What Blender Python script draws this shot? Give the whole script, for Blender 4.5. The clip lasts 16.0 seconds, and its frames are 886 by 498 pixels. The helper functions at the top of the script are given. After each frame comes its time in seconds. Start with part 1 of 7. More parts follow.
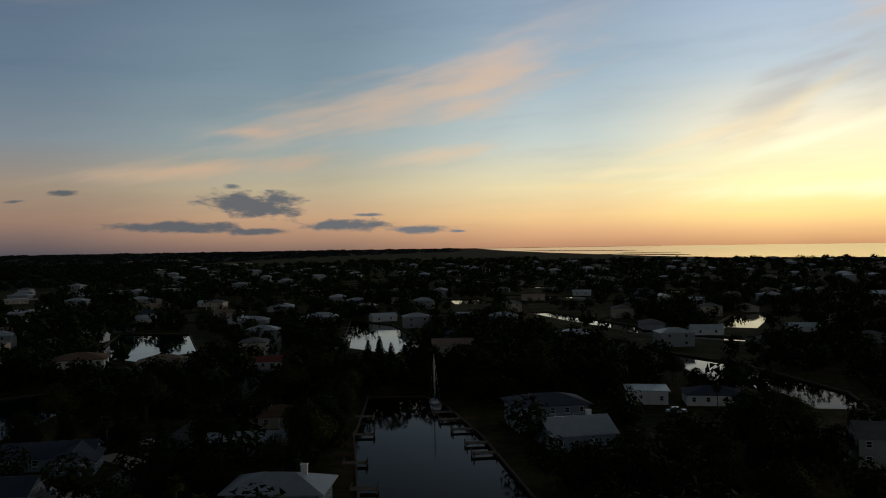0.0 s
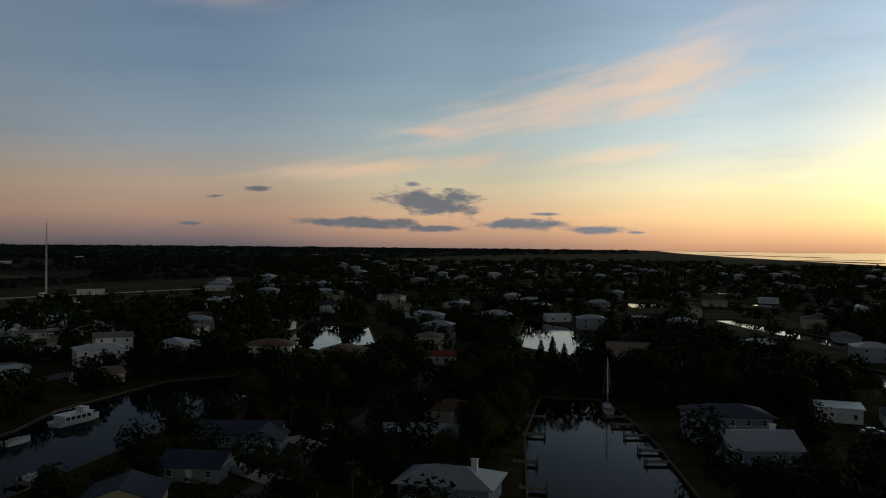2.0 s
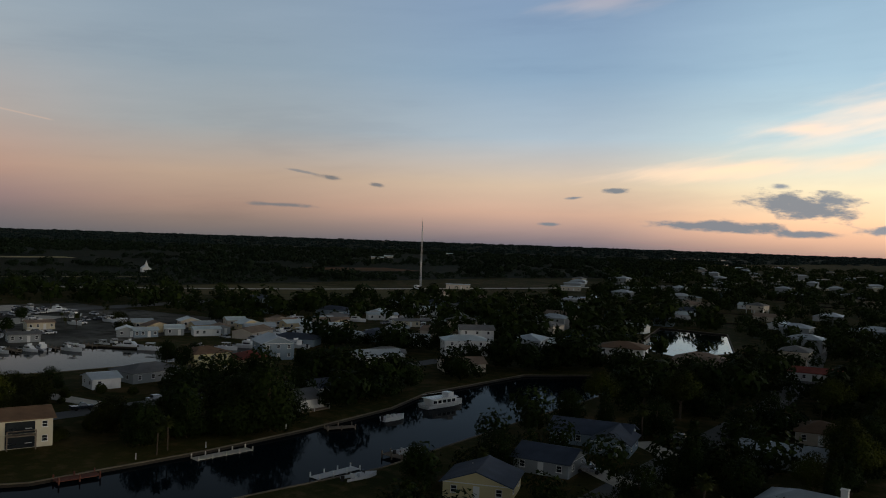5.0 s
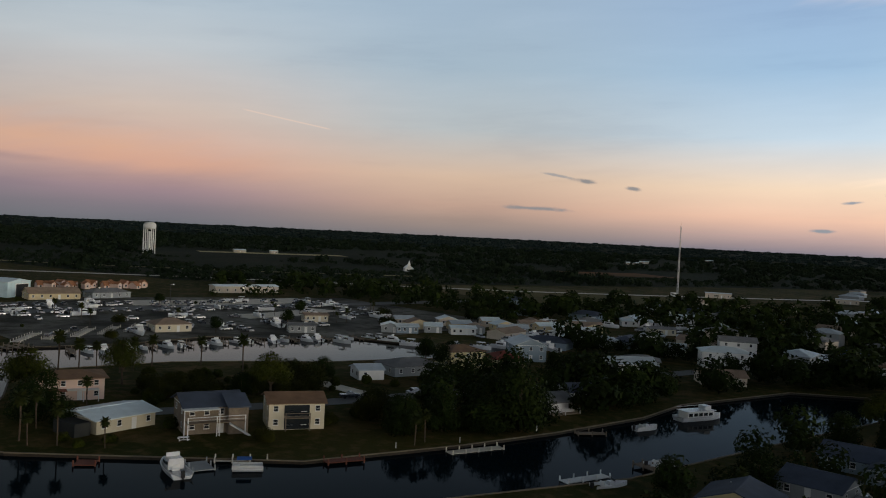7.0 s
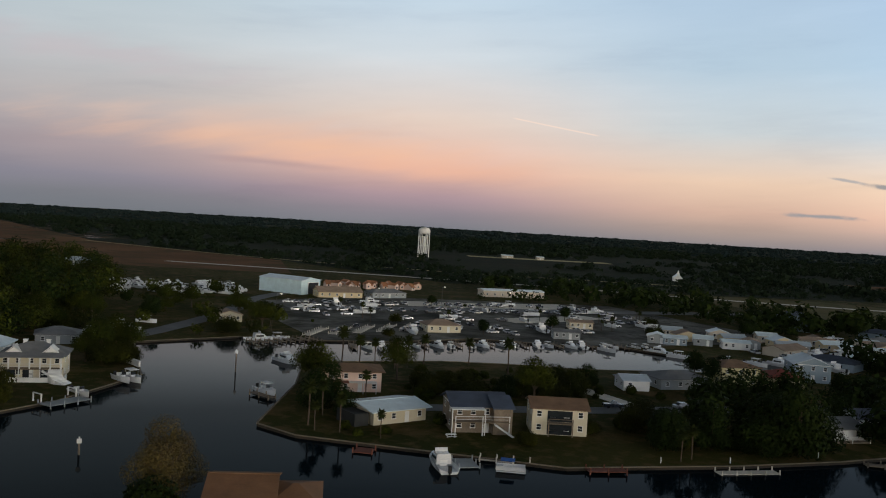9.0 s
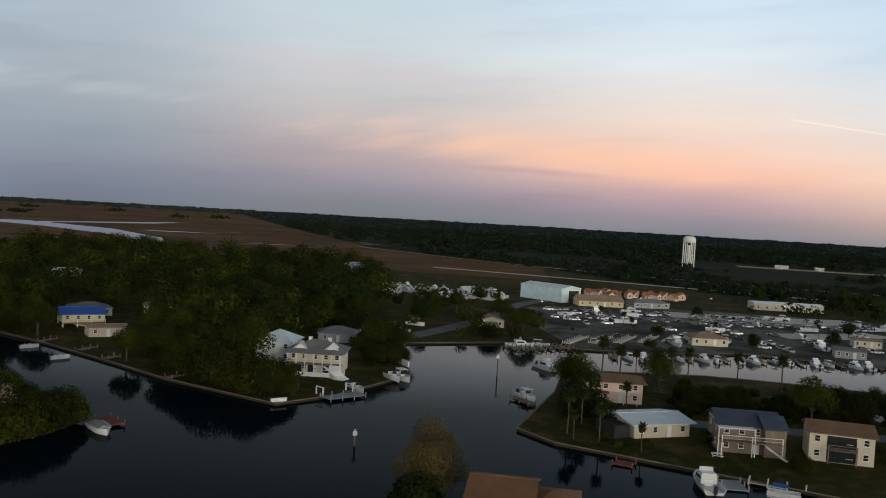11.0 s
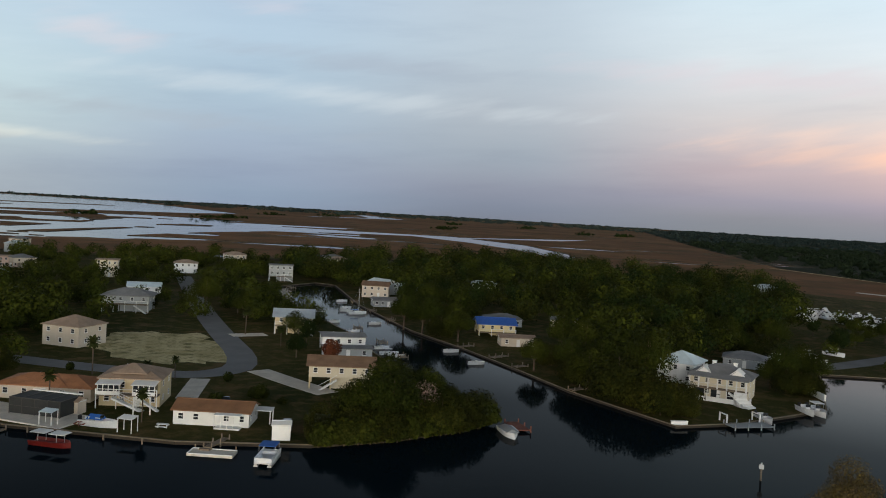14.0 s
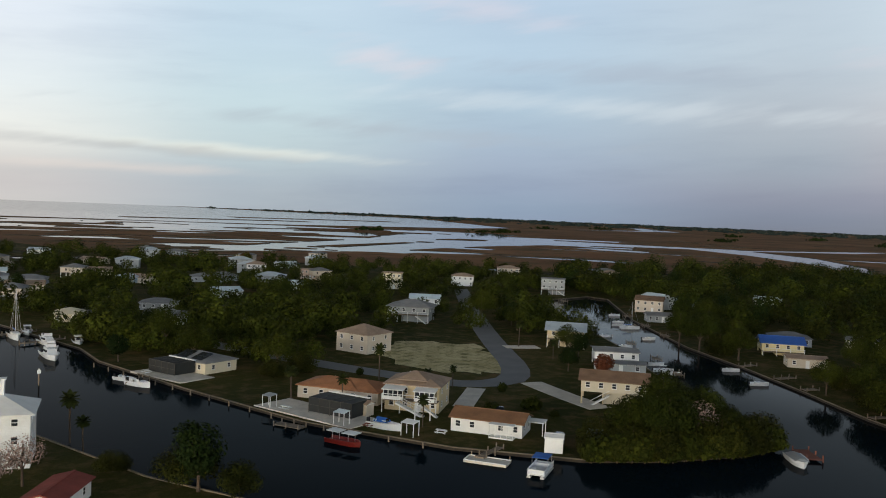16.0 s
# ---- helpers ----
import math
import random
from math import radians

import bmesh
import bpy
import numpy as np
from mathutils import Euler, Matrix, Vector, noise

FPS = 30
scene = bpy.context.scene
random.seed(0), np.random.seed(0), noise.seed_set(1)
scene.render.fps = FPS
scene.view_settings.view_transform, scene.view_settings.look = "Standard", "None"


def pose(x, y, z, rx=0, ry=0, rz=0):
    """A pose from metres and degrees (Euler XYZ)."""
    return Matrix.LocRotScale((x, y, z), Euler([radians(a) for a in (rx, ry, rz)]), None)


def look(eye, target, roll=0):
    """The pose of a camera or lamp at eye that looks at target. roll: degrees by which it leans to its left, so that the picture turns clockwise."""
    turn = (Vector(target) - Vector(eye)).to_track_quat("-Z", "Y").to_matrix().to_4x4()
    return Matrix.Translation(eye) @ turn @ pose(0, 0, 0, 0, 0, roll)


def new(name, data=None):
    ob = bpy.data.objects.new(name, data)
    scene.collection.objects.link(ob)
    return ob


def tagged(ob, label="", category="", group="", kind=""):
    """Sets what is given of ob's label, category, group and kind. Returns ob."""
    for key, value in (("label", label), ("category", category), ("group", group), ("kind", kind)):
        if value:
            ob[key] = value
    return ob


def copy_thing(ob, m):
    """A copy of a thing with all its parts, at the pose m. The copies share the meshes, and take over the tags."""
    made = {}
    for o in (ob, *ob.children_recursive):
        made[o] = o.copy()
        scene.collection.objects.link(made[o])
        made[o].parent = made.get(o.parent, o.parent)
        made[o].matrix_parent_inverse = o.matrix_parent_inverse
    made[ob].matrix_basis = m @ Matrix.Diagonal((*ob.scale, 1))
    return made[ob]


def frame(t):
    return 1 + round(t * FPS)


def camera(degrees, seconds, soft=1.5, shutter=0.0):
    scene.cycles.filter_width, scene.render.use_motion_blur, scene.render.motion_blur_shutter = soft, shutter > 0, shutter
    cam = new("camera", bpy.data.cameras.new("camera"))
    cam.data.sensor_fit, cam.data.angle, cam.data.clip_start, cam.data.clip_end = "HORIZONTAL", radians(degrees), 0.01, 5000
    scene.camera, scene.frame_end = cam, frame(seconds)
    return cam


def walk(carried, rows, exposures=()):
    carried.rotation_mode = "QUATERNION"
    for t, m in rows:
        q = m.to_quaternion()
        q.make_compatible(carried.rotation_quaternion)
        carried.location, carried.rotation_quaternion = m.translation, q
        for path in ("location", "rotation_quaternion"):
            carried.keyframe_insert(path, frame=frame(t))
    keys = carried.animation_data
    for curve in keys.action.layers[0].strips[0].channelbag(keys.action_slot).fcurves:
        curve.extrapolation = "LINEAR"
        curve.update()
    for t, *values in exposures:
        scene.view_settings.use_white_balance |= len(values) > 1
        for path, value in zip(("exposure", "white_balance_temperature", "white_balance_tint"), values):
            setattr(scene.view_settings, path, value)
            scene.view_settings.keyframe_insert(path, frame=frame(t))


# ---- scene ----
cam = camera(54.0, 16.0, soft=1.0)
H = 38.0
PATH = [
    (0.0, 0.00, -0.47, 0.85), (0.5, 3.05, -0.47, 0.45), (1.0, 6.05, -0.47, 0.02), (1.5, 9.08, -0.48, -0.33),
    (2.0, 11.54, -0.50, -0.60), (2.5, 14.63, -0.53, -0.82), (3.0, 18.68, -0.56, -0.99), (3.5, 22.70, -0.61, -1.17),
    (4.0, 26.76, -0.65, -1.48), (6.5, 46.97, -1.24, -2.56), (7.0, 51.34, -1.31, -2.83), (7.5, 55.54, -1.43, -3.13),
    (8.0, 60.39, -1.57, -3.30), (8.5, 64.74, -1.71, -3.42), (9.0, 68.78, -1.81, -3.42), (11.5, 89.97, -2.34, -3.26),
    (12.0, 94.08, -2.37, -3.26), (12.5, 98.83, -2.44, -3.45), (13.0, 103.13, -2.51, -3.50), (13.5, 107.43, -2.56, -3.40),
    (14.0, 112.05, -2.59, -3.33), (14.5, 116.37, -2.61, -3.14), (15.0, 120.84, -2.61, -2.88), (15.5, 125.59, -2.59, -2.65),
    (16.0, 129.81, -2.57, -2.35)]
# (seconds, stops)
EXPOSURE = [(0.0, -2.45), (1.5, -2.25), (4.0, -1.65), (7.0, -0.98), (9.0, -0.65), (12.0, -0.35), (14.0, -0.18), (16.0, -0.15)]
walk(cam, [(t, pose(0, 0, H, 90 + p, r, y)) for t, y, p, r in PATH], EXPOSURE)


# ---------------------------------------------------------------- sky and sun
def lin(c):
    return [(v / 255 / 12.92 if v / 255 <= 0.04045 else ((v / 255 + 0.055) / 1.055) ** 2.4) for v in c]


class Graph:
    """Short hand for building node trees."""

    def __init__(self, tree, fresh=True):
        self.tree = tree
        if fresh:
            tree.nodes.clear()

    def node(self, kind):
        return self.tree.nodes.new(kind)

    def plug(self, socket, value):
        if isinstance(value, bpy.types.NodeSocket):
            self.tree.links.new(value, socket)
        else:
            socket.default_value = value

    def math(self, op, a, b=0.0, c=0.0, clamp=False):
        n = self.node("ShaderNodeMath")
        n.operation, n.use_clamp = op, clamp
        for s, v in zip(n.inputs, (a, b, c)):
            self.plug(s, v)
        return n.outputs[0]

    def span(self, v, a, b, lo=0.0, hi=1.0, smooth=False):
        n = self.node("ShaderNodeMapRange")
        n.interpolation_type = "SMOOTHSTEP" if smooth else "LINEAR"
        for s, q in zip(n.inputs, (v, a, b, lo, hi)):
            self.plug(s, q)
        return n.outputs[0]

    def mix(self, f, a, b, blend="MIX"):
        n = self.node("ShaderNodeMix")
        n.data_type, n.blend_type = "RGBA", blend
        self.plug(n.inputs["Factor"], f)
        self.plug(n.inputs[6], a)
        self.plug(n.inputs[7], b)
        return n.outputs[2]

    def ramp(self, f, stops):
        n = self.node("ShaderNodeValToRGB")
        e = n.color_ramp.elements
        for i, (p, c) in enumerate(stops):
            q = e[i] if i < 2 else e.new(p)
            q.position, q.color = p, (*c[:3], 1)
        self.plug(n.inputs[0], f)
        return n.outputs[0]

    def noise(self, vec, scale, detail=4.0, rough=0.55):
        n = self.node("ShaderNodeTexNoise")
        if vec is not None:
            self.plug(n.inputs["Vector"], vec)
        n.inputs["Scale"].default_value, n.inputs["Detail"].default_value, n.inputs["Roughness"].default_value = scale, detail, rough
        return n.outputs["Fac"]


SUN_AZ = -78.0      # degrees to the left of the first view
world = bpy.data.worlds.new("dusk_sky")
world.use_nodes = True
scene.world = world
g = Graph(world.node_tree)
coord = g.node("ShaderNodeTexCoord").outputs["Generated"]
sep = g.node("ShaderNodeSeparateXYZ")
g.plug(sep.inputs[0], coord)
vx, vy, vz = sep.outputs
az = g.math("MULTIPLY", g.math("ARCTAN2", g.math("MULTIPLY", vx, -1.0), vy), 180 / math.pi)
el = g.math("MULTIPLY_ADD", g.math("ARCSINE", vz), 180 / math.pi, 0.45)      # above the visible horizon
STEPS = (0.0, 1.0, 2.0, 4.0, 7.0, 11.0, 16.5, 28.0, 90.0)
# azimuth, stops of brightness over the picture, sky colour at each step of elevation
COLUMNS = [
    (-180, 0.5, (230, 205, 170), (235, 210, 175), (240, 220, 185), (240, 230, 205), (225, 228, 225), (215, 222, 232), (205, 215, 232), (60, 66, 72), (19, 21, 23)),
    (-110, 1.6, (240, 190, 130), (250, 205, 140), (250, 215, 150), (250, 230, 180), (235, 225, 200), (205, 210, 215), (180, 195, 215), (48, 50, 52), (15, 16, 17)),
    (-50, 2.5, (245, 175, 105), (255, 200, 115), (255, 220, 135), (255, 245, 185), (255, 238, 195), (220, 212, 200), (180, 190, 205), (48, 50, 52), (15, 16, 17)),
    (-22, 2.6, (200, 148, 104), (236, 188, 130), (255, 224, 146), (255, 245, 186), (245, 233, 200), (185, 198, 206), (155, 175, 200), (48, 50, 52), (15, 16, 17)),
    (-8, 2.4, (190, 140, 108), (226, 176, 130), (247, 206, 147), (239, 225, 181), (200, 211, 207), (164, 185, 199), (142, 163, 185), (48, 50, 52), (15, 16, 17)),
    (10, 2.15, (147, 120, 109), (193, 152, 125), (212, 172, 137), (206, 192, 161), (163, 180, 182), (134, 158, 173), (115, 139, 159), (48, 50, 52), (15, 16, 17)),
    (27, 1.78, (102, 98, 107), (151, 129, 124), (186, 152, 133), (191, 171, 150), (152, 167, 179), (124, 149, 172), (114, 136, 164), (48, 50, 52), (15, 16, 17)),
    (50, 0.95, (127, 122, 124), (161, 142, 133), (192, 161, 145), (211, 184, 163), (183, 190, 194), (164, 184, 200), (158, 180, 202), (60, 66, 72), (19, 21, 23)),
    (70, 0.68, (121, 124, 132), (138, 131, 141), (166, 144, 154), (224, 180, 166), (221, 201, 190), (204, 212, 219), (184, 208, 227), (60, 66, 72), (19, 21, 23)),
    (92, 0.4, (123, 129, 137), (130, 134, 143), (142, 143, 159), (178, 164, 172), (195, 190, 193), (201, 211, 218), (193, 215, 227), (60, 66, 72), (19, 21, 23)),
    (108, 0.12, (125, 134, 150), (129, 141, 160), (137, 149, 169), (152, 168, 186), (173, 184, 198), (187, 202, 216), (190, 206, 221), (60, 66, 72), (19, 21, 23)),
    (125, 0.07, (142, 160, 183), (145, 166, 189), (149, 170, 195), (159, 180, 205), (172, 196, 217), (182, 206, 227), (186, 206, 229), (60, 66, 72), (19, 21, 23)),
    (142, 0.14, (173, 184, 192), (169, 182, 192), (169, 186, 198), (188, 208, 216), (194, 216, 226), (190, 212, 228), (200, 220, 236), (60, 66, 72), (19, 21, 23)),
    (158, 0.2, (200, 198, 196), (196, 194, 194), (198, 198, 198), (232, 234, 230), (222, 230, 234), (222, 230, 240), (232, 238, 246), (60, 66, 72), (19, 21, 23)),
    (180, 0.5, (230, 205, 170), (235, 210, 175), (240, 220, 185), (240, 230, 205), (225, 228, 225), (215, 222, 232), (205, 215, 232), (60, 66, 72), (19, 21, 23))]
height = g.math("DIVIDE", el, 90.0, clamp=True)
sky = None
for i, (a, stops, *cols) in enumerate(COLUMNS):
    c = g.ramp(height, [(e / 90.0, [v * 2 ** stops for v in lin(q)]) for e, q in zip(STEPS, cols)] )
    if sky is None:
        sky = c
    else:
        sky = g.mix(g.span(az, COLUMNS[i - 1][0], a, smooth=True), sky, c)
# long thin streaks of high cloud
flat = g.node("ShaderNodeCombineXYZ")
g.plug(flat.inputs[0], g.math("MULTIPLY", az, 0.035))
g.plug(flat.inputs[1], g.math("MULTIPLY_ADD", el, 0.24, g.math("MULTIPLY", az, 0.012)))
streak = g.noise(flat.outputs[0], 1.6, 6, 0.6)
sky = g.mix(g.span(streak, 0.46, 0.72, 0.0, 0.32, True), sky, g.mix(0.5, sky, (1.34, 1.27, 1.22, 1), "MULTIPLY"))
sky = g.mix(g.span(streak, 0.5, 0.3, 0.0, 0.30, True), sky, g.mix(1.0, sky, (0.74, 0.76, 0.82, 1), "MULTIPLY"))
fine = g.node("ShaderNodeCombineXYZ")
g.plug(fine.inputs[0], g.math("MULTIPLY", az, 0.35))
g.plug(fine.inputs[1], g.math("MULTIPLY", el, 0.9))
rag = g.noise(fine.outputs[0], 1.6, 6, 0.65)
comb = g.node("ShaderNodeCombineXYZ")
g.plug(comb.inputs[0], g.math("MULTIPLY", az, 0.16))
g.plug(comb.inputs[1], g.math("MULTIPLY_ADD", az, 0.2, g.math("MULTIPLY", el, 0.9)))
wisp = g.noise(comb.outputs[0], 1.1, 4, 0.5)
# azimuth, elevation, half length, half height, slope, ragged, soft, colour, stops, cover
CLOUDS = [
    (2.4, 9.6, 9.5, 1.5, -0.2, 0.8, 1, (228, 194, 164), 2.27, 0.62),
    (-3.2, 11.2, 3.6, 1.7, -0.22, 0.7, 1, (230, 198, 170), 2.30, 0.6),
    (-7.5, 14.2, 4.5, 1.5, -0.35, 0.8, 1, (200, 190, 188), 2.30, 0.4),
    (16.5, 5.2, 6.5, 0.5, -0.08, 0.9, 1, (230, 196, 164), 2.05, 0.8),
    (12.2, 7.6, 1.7, 0.38, 0, 0.7, 1, (230, 194, 166), 2.12, 0.7),
    (0.4, 6.2, 3.3, 0.45, -0.15, 0.9, 1, (237, 208, 176), 2.28, 0.75),
    (-9.5, 3.9, 5, 0.22, 0, 0.9, 1, (249, 224, 168), 2.45, 0.6),
    (-21.5, 9, 3.6, 1.75, -0.525, 1, 1, (171, 166, 166), 2.45, 0.43),
    (-22, 8.3, 3.6, 0.562, -0.595, 0.9, 1, (249, 225, 175), 2.55, 0.5),
    (-28, 11, 4, 2.25, -0.28, 1.1, 1, (177, 168, 163), 2.44, 0.43),
    (-28, 14.5, 3.5, 1.25, -0.14, 0.9, 1, (230, 200, 170), 2.44, 0.43),
    (-24, 6.6, 6, 0.4, -0.25, 0.9, 1, (252, 244, 210), 2.65, 0.7),
    (-25, 3.3, 9, 0.5, 0, 0.9, 1, (252, 248, 210), 2.64, 0.6),
    (-14, 4.9, 5, 0.3, -0.05, 0.8, 1, (252, 232, 186), 2.55, 0.55),
    (-20, 2.2, 7, 0.2, 0, 0.8, 1, (250, 222, 160), 2.5, 0.5),
    (-17, 6.9, 4, 0.35, -0.3, 0.9, 1, (250, 226, 182), 2.5, 0.5),
    (25, 15.5, 3, 0.7, -0.1, 0.9, 1, (189, 177, 178), 1.68, 0.45),
    (12.5, 3, 2.87, 0.704, 0.1, 0.9, 0.4, (110, 115, 122), 1.99, 0.97),
    (10.4, 3.4, 1.24, 0.497, 0, 0.86, 0.42, (112, 117, 124), 2.02, 0.97),
    (13.6, 4.2, 0.575, 0.182, 0, 0.72, 0.52, (123, 129, 136), 1.97, 0.97),
    (16.3, 1.55, 4.02, 0.381, 0.02, 0.86, 0.4, (109, 114, 121), 1.92, 0.97),
    (12, 1.3, 2.11, 0.215, 0, 0.72, 0.47, (109, 114, 121), 1.99, 0.97),
    (6.4, 1.65, 2.78, 0.381, 0, 0.86, 0.4, (113, 118, 125), 2.1, 0.97),
    (1.6, 1.3, 2.11, 0.265, 0.02, 0.79, 0.47, (122, 127, 135), 2.14, 0.97),
    (5, 2.3, 0.862, 0.0995, 0, 0.65, 0.52, (124, 129, 137), 2.11, 0.97),
    (-1, 1.15, 0.479, 0.0829, 0, 0.58, 0.52, (127, 133, 141), 2.21, 0.97),
    (23.6, 3.75, 0.692, 0.197, 0, 0.79, 0.47, (115, 121, 128), 1.67, 0.97),
    (26.2, 3.2, 0.651, 0.0986, -0.1, 0.58, 0.52, (122, 127, 135), 1.63, 0.97),
    (27.8, 1.45, 0.733, 0.113, 0, 0.58, 0.52, (119, 125, 132), 1.55, 0.97),
    (42.2, 4, 0.785, 0.164, 0.1, 0.72, 0.52, (114, 119, 126), 1.17, 0.85),
    (44, 4.3, 0.857, 0.0881, 0.15, 0.58, 0.55, (130, 136, 144), 1.13, 0.7),
    (39.2, 3.65, 0.5, 0.138, 0.1, 0.72, 0.52, (113, 118, 125), 1.27, 0.85),
    (45.5, 2.1, 2.14, 0.138, 0.02, 0.65, 0.55, (123, 129, 136), 1.06, 0.85),
    (78, 4.9, 12, 1.0, 0.03, 0.55, 1, (244, 190, 158), 0.61, 0.66),
    (70, 3.7, 8, 0.6, 0.02, 0.5, 1, (240, 184, 158), 0.61, 0.5),
    (84, 6.3, 9, 0.7, -0.03, 1, 1, (229, 198, 184), 0.51, 0.42),
    (80, 3.6, 5, 0.2, 0.03, 0.9, 1, (156, 137, 149), 0.61, 0.42),
    (92, 9.5, 9, 0.8, 0.05, 1, 1, (208, 190, 198), 0.41, 0.38),
    (120, 7.4, 14, 0.6, 0.04, 1.1, 1, (210, 220, 228), 0.21, 0.42),
    (118, 9.6, 9, 0.6, 0.03, 1.1, 1, (163, 173, 191), 0.16, 0.42),
    (135, 5.6, 11, 0.5, 0.04, 1.1, 1, (165, 175, 189), 0.16, 0.42),
    (144, 3.7, 8, 0.34, 0.02, 0.7, 1, (237, 238, 226), 0.26, 0.5),
    (150, 2.3, 7, 0.3, 0.0, 0.6, 1, (226, 214, 206), 0.26, 0.4),
    (150, 3.6, 8, 0.3, 0.03, 1, 1, (161, 167, 176), 0.16, 0.47),
    (134, 10, 3, 0.8, 0.1, 1, 1, (227, 209, 213), 0.26, 0.42),
    (128, 13.5, 4, 0.9, 0.1, 1, 1, (220, 207, 215), 0.26, 0.38)]
for a0, e0, hl, hh, slope, ragged, soft, col, stops, cover in CLOUDS:
    da = g.math("SUBTRACT", az, a0)
    u = g.math("DIVIDE", da, hl)
    v = g.math("DIVIDE", g.math("SUBTRACT", g.math("SUBTRACT", el, e0), g.math("MULTIPLY", da, slope)), hh)
    d = g.math("SQRT", g.math("ADD", g.math("MULTIPLY", u, u), g.math("MULTIPLY", v, v)))
    d = g.math("MULTIPLY_ADD", g.math("SUBTRACT", rag if soft < 0.6 else wisp, 0.5), ragged * (3.4 if soft < 0.6 else 3.0), d)
    sky = g.mix(g.span(d, 1.0 + soft * 0.7, max(1.0 - soft * 1.3, -0.2), 0.0, cover, True), sky, (*[q * 2 ** stops for q in lin(col)], 1))
# condensation trail
da = g.math("SUBTRACT", az, 61.8)
v = g.math("ABSOLUTE", g.math("SUBTRACT", g.math("SUBTRACT", el, 7.0), g.math("MULTIPLY", da, 0.16)))
trail = g.math("MULTIPLY", g.span(v, 0.07, 0.01), g.span(g.math("ABSOLUTE", da), 2.9, 2.5))
sky = g.mix(g.math("MULTIPLY", trail, 0.72), sky, (*[q * 2 ** 0.6 for q in lin((250, 222, 206))], 1))
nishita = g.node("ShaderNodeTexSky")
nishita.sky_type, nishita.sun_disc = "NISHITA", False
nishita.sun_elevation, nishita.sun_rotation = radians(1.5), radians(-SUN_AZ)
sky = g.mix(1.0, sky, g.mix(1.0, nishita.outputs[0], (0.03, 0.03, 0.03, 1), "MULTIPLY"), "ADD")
back = g.node("ShaderNodeBackground")
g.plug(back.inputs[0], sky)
back.inputs[1].default_value = 1.0
g.plug(g.node("ShaderNodeOutputWorld").inputs[0], back.outputs[0])

sun = new("sun", bpy.data.lights.new("sun", "SUN"))
sun.data.energy, sun.data.angle, sun.data.color = 1.4, radians(12), (1.0, 0.90, 0.78)
sun.matrix_basis = look((0, 0, 0), (math.sin(radians(SUN_AZ)), -math.cos(radians(SUN_AZ)), -math.tan(radians(4))))


# ---------------------------------------------------------------- materials
def material(name, base, rough=0.8, vary=0.25, scale=0.6, fine=8.0, bump=0.15, metal=0.0, tint=None, chance=0.12, spec=0.3):
    """A surface with broad patches, fine grain and a little difference from piece to piece."""
    m = bpy.data.materials.new(name)
    m.use_nodes = True
    k = Graph(m.node_tree)
    pos = k.node("ShaderNodeTexCoord").outputs["Object"]
    broad, grain = k.noise(pos, scale, 4), k.noise(pos, fine, 3)
    f = k.math("ADD", k.math("MULTIPLY", broad, 0.65), k.math("MULTIPLY", grain, 0.35))
    lo = [c * (1 - vary) for c in base]
    hi = [c * (1 + vary) for c in (tint or base)]
    col = k.mix(k.span(f, 0.32, 0.68), (*lo, 1), (*hi, 1))
    r = k.node("ShaderNodeObjectInfo").outputs["Random"]
    col = k.mix(1.0, col, k.ramp(r, [(0, [1 - chance] * 3), (1, [1 + chance] * 3)]), "MULTIPLY")
    b = k.node("ShaderNodeBsdfPrincipled")
    k.plug(b.inputs["Base Color"], col)
    k.plug(b.inputs["Roughness"], k.span(grain, 0.2, 0.8, max(rough - 0.1, 0.02), min(rough + 0.1, 1)))
    b.inputs["Metallic"].default_value = metal
    b.inputs["Specular IOR Level"].default_value = spec
    if bump:
        n = k.node("ShaderNodeBump")
        n.inputs["Strength"].default_value, n.inputs["Distance"].default_value = bump, 0.05
        k.plug(n.inputs["Height"], grain)
        k.plug(b.inputs["Normal"], n.outputs[0])
    k.plug(k.node("ShaderNodeOutputMaterial").inputs[0], b.outputs[0])
    return m


def striped(name, base, pitch, axis=0, rough=0.4, metal=0.0, depth=0.35, vary=0.15):
    """Ribbed sheet or lapped board: fine relief across the run, with stains."""
    m = material(name, base, rough, vary, 0.5, 6.0, 0.0, metal)
    k = Graph(m.node_tree, False)
    b = [n for n in k.tree.nodes if n.type == "BSDF_PRINCIPLED"][0]
    s = k.node("ShaderNodeSeparateXYZ")
    k.plug(s.inputs[0], k.node("ShaderNodeTexCoord").outputs["Object"])
    w = k.math("PINGPONG", s.outputs[axis], pitch / 2)
    n = k.node("ShaderNodeBump")
    n.inputs["Strength"].default_value, n.inputs["Distance"].default_value = depth, 0.08
    k.plug(n.inputs["Height"], k.span(w, 0.0, pitch * 0.12))
    k.plug(b.inputs["Normal"], n.outputs[0])
    return m


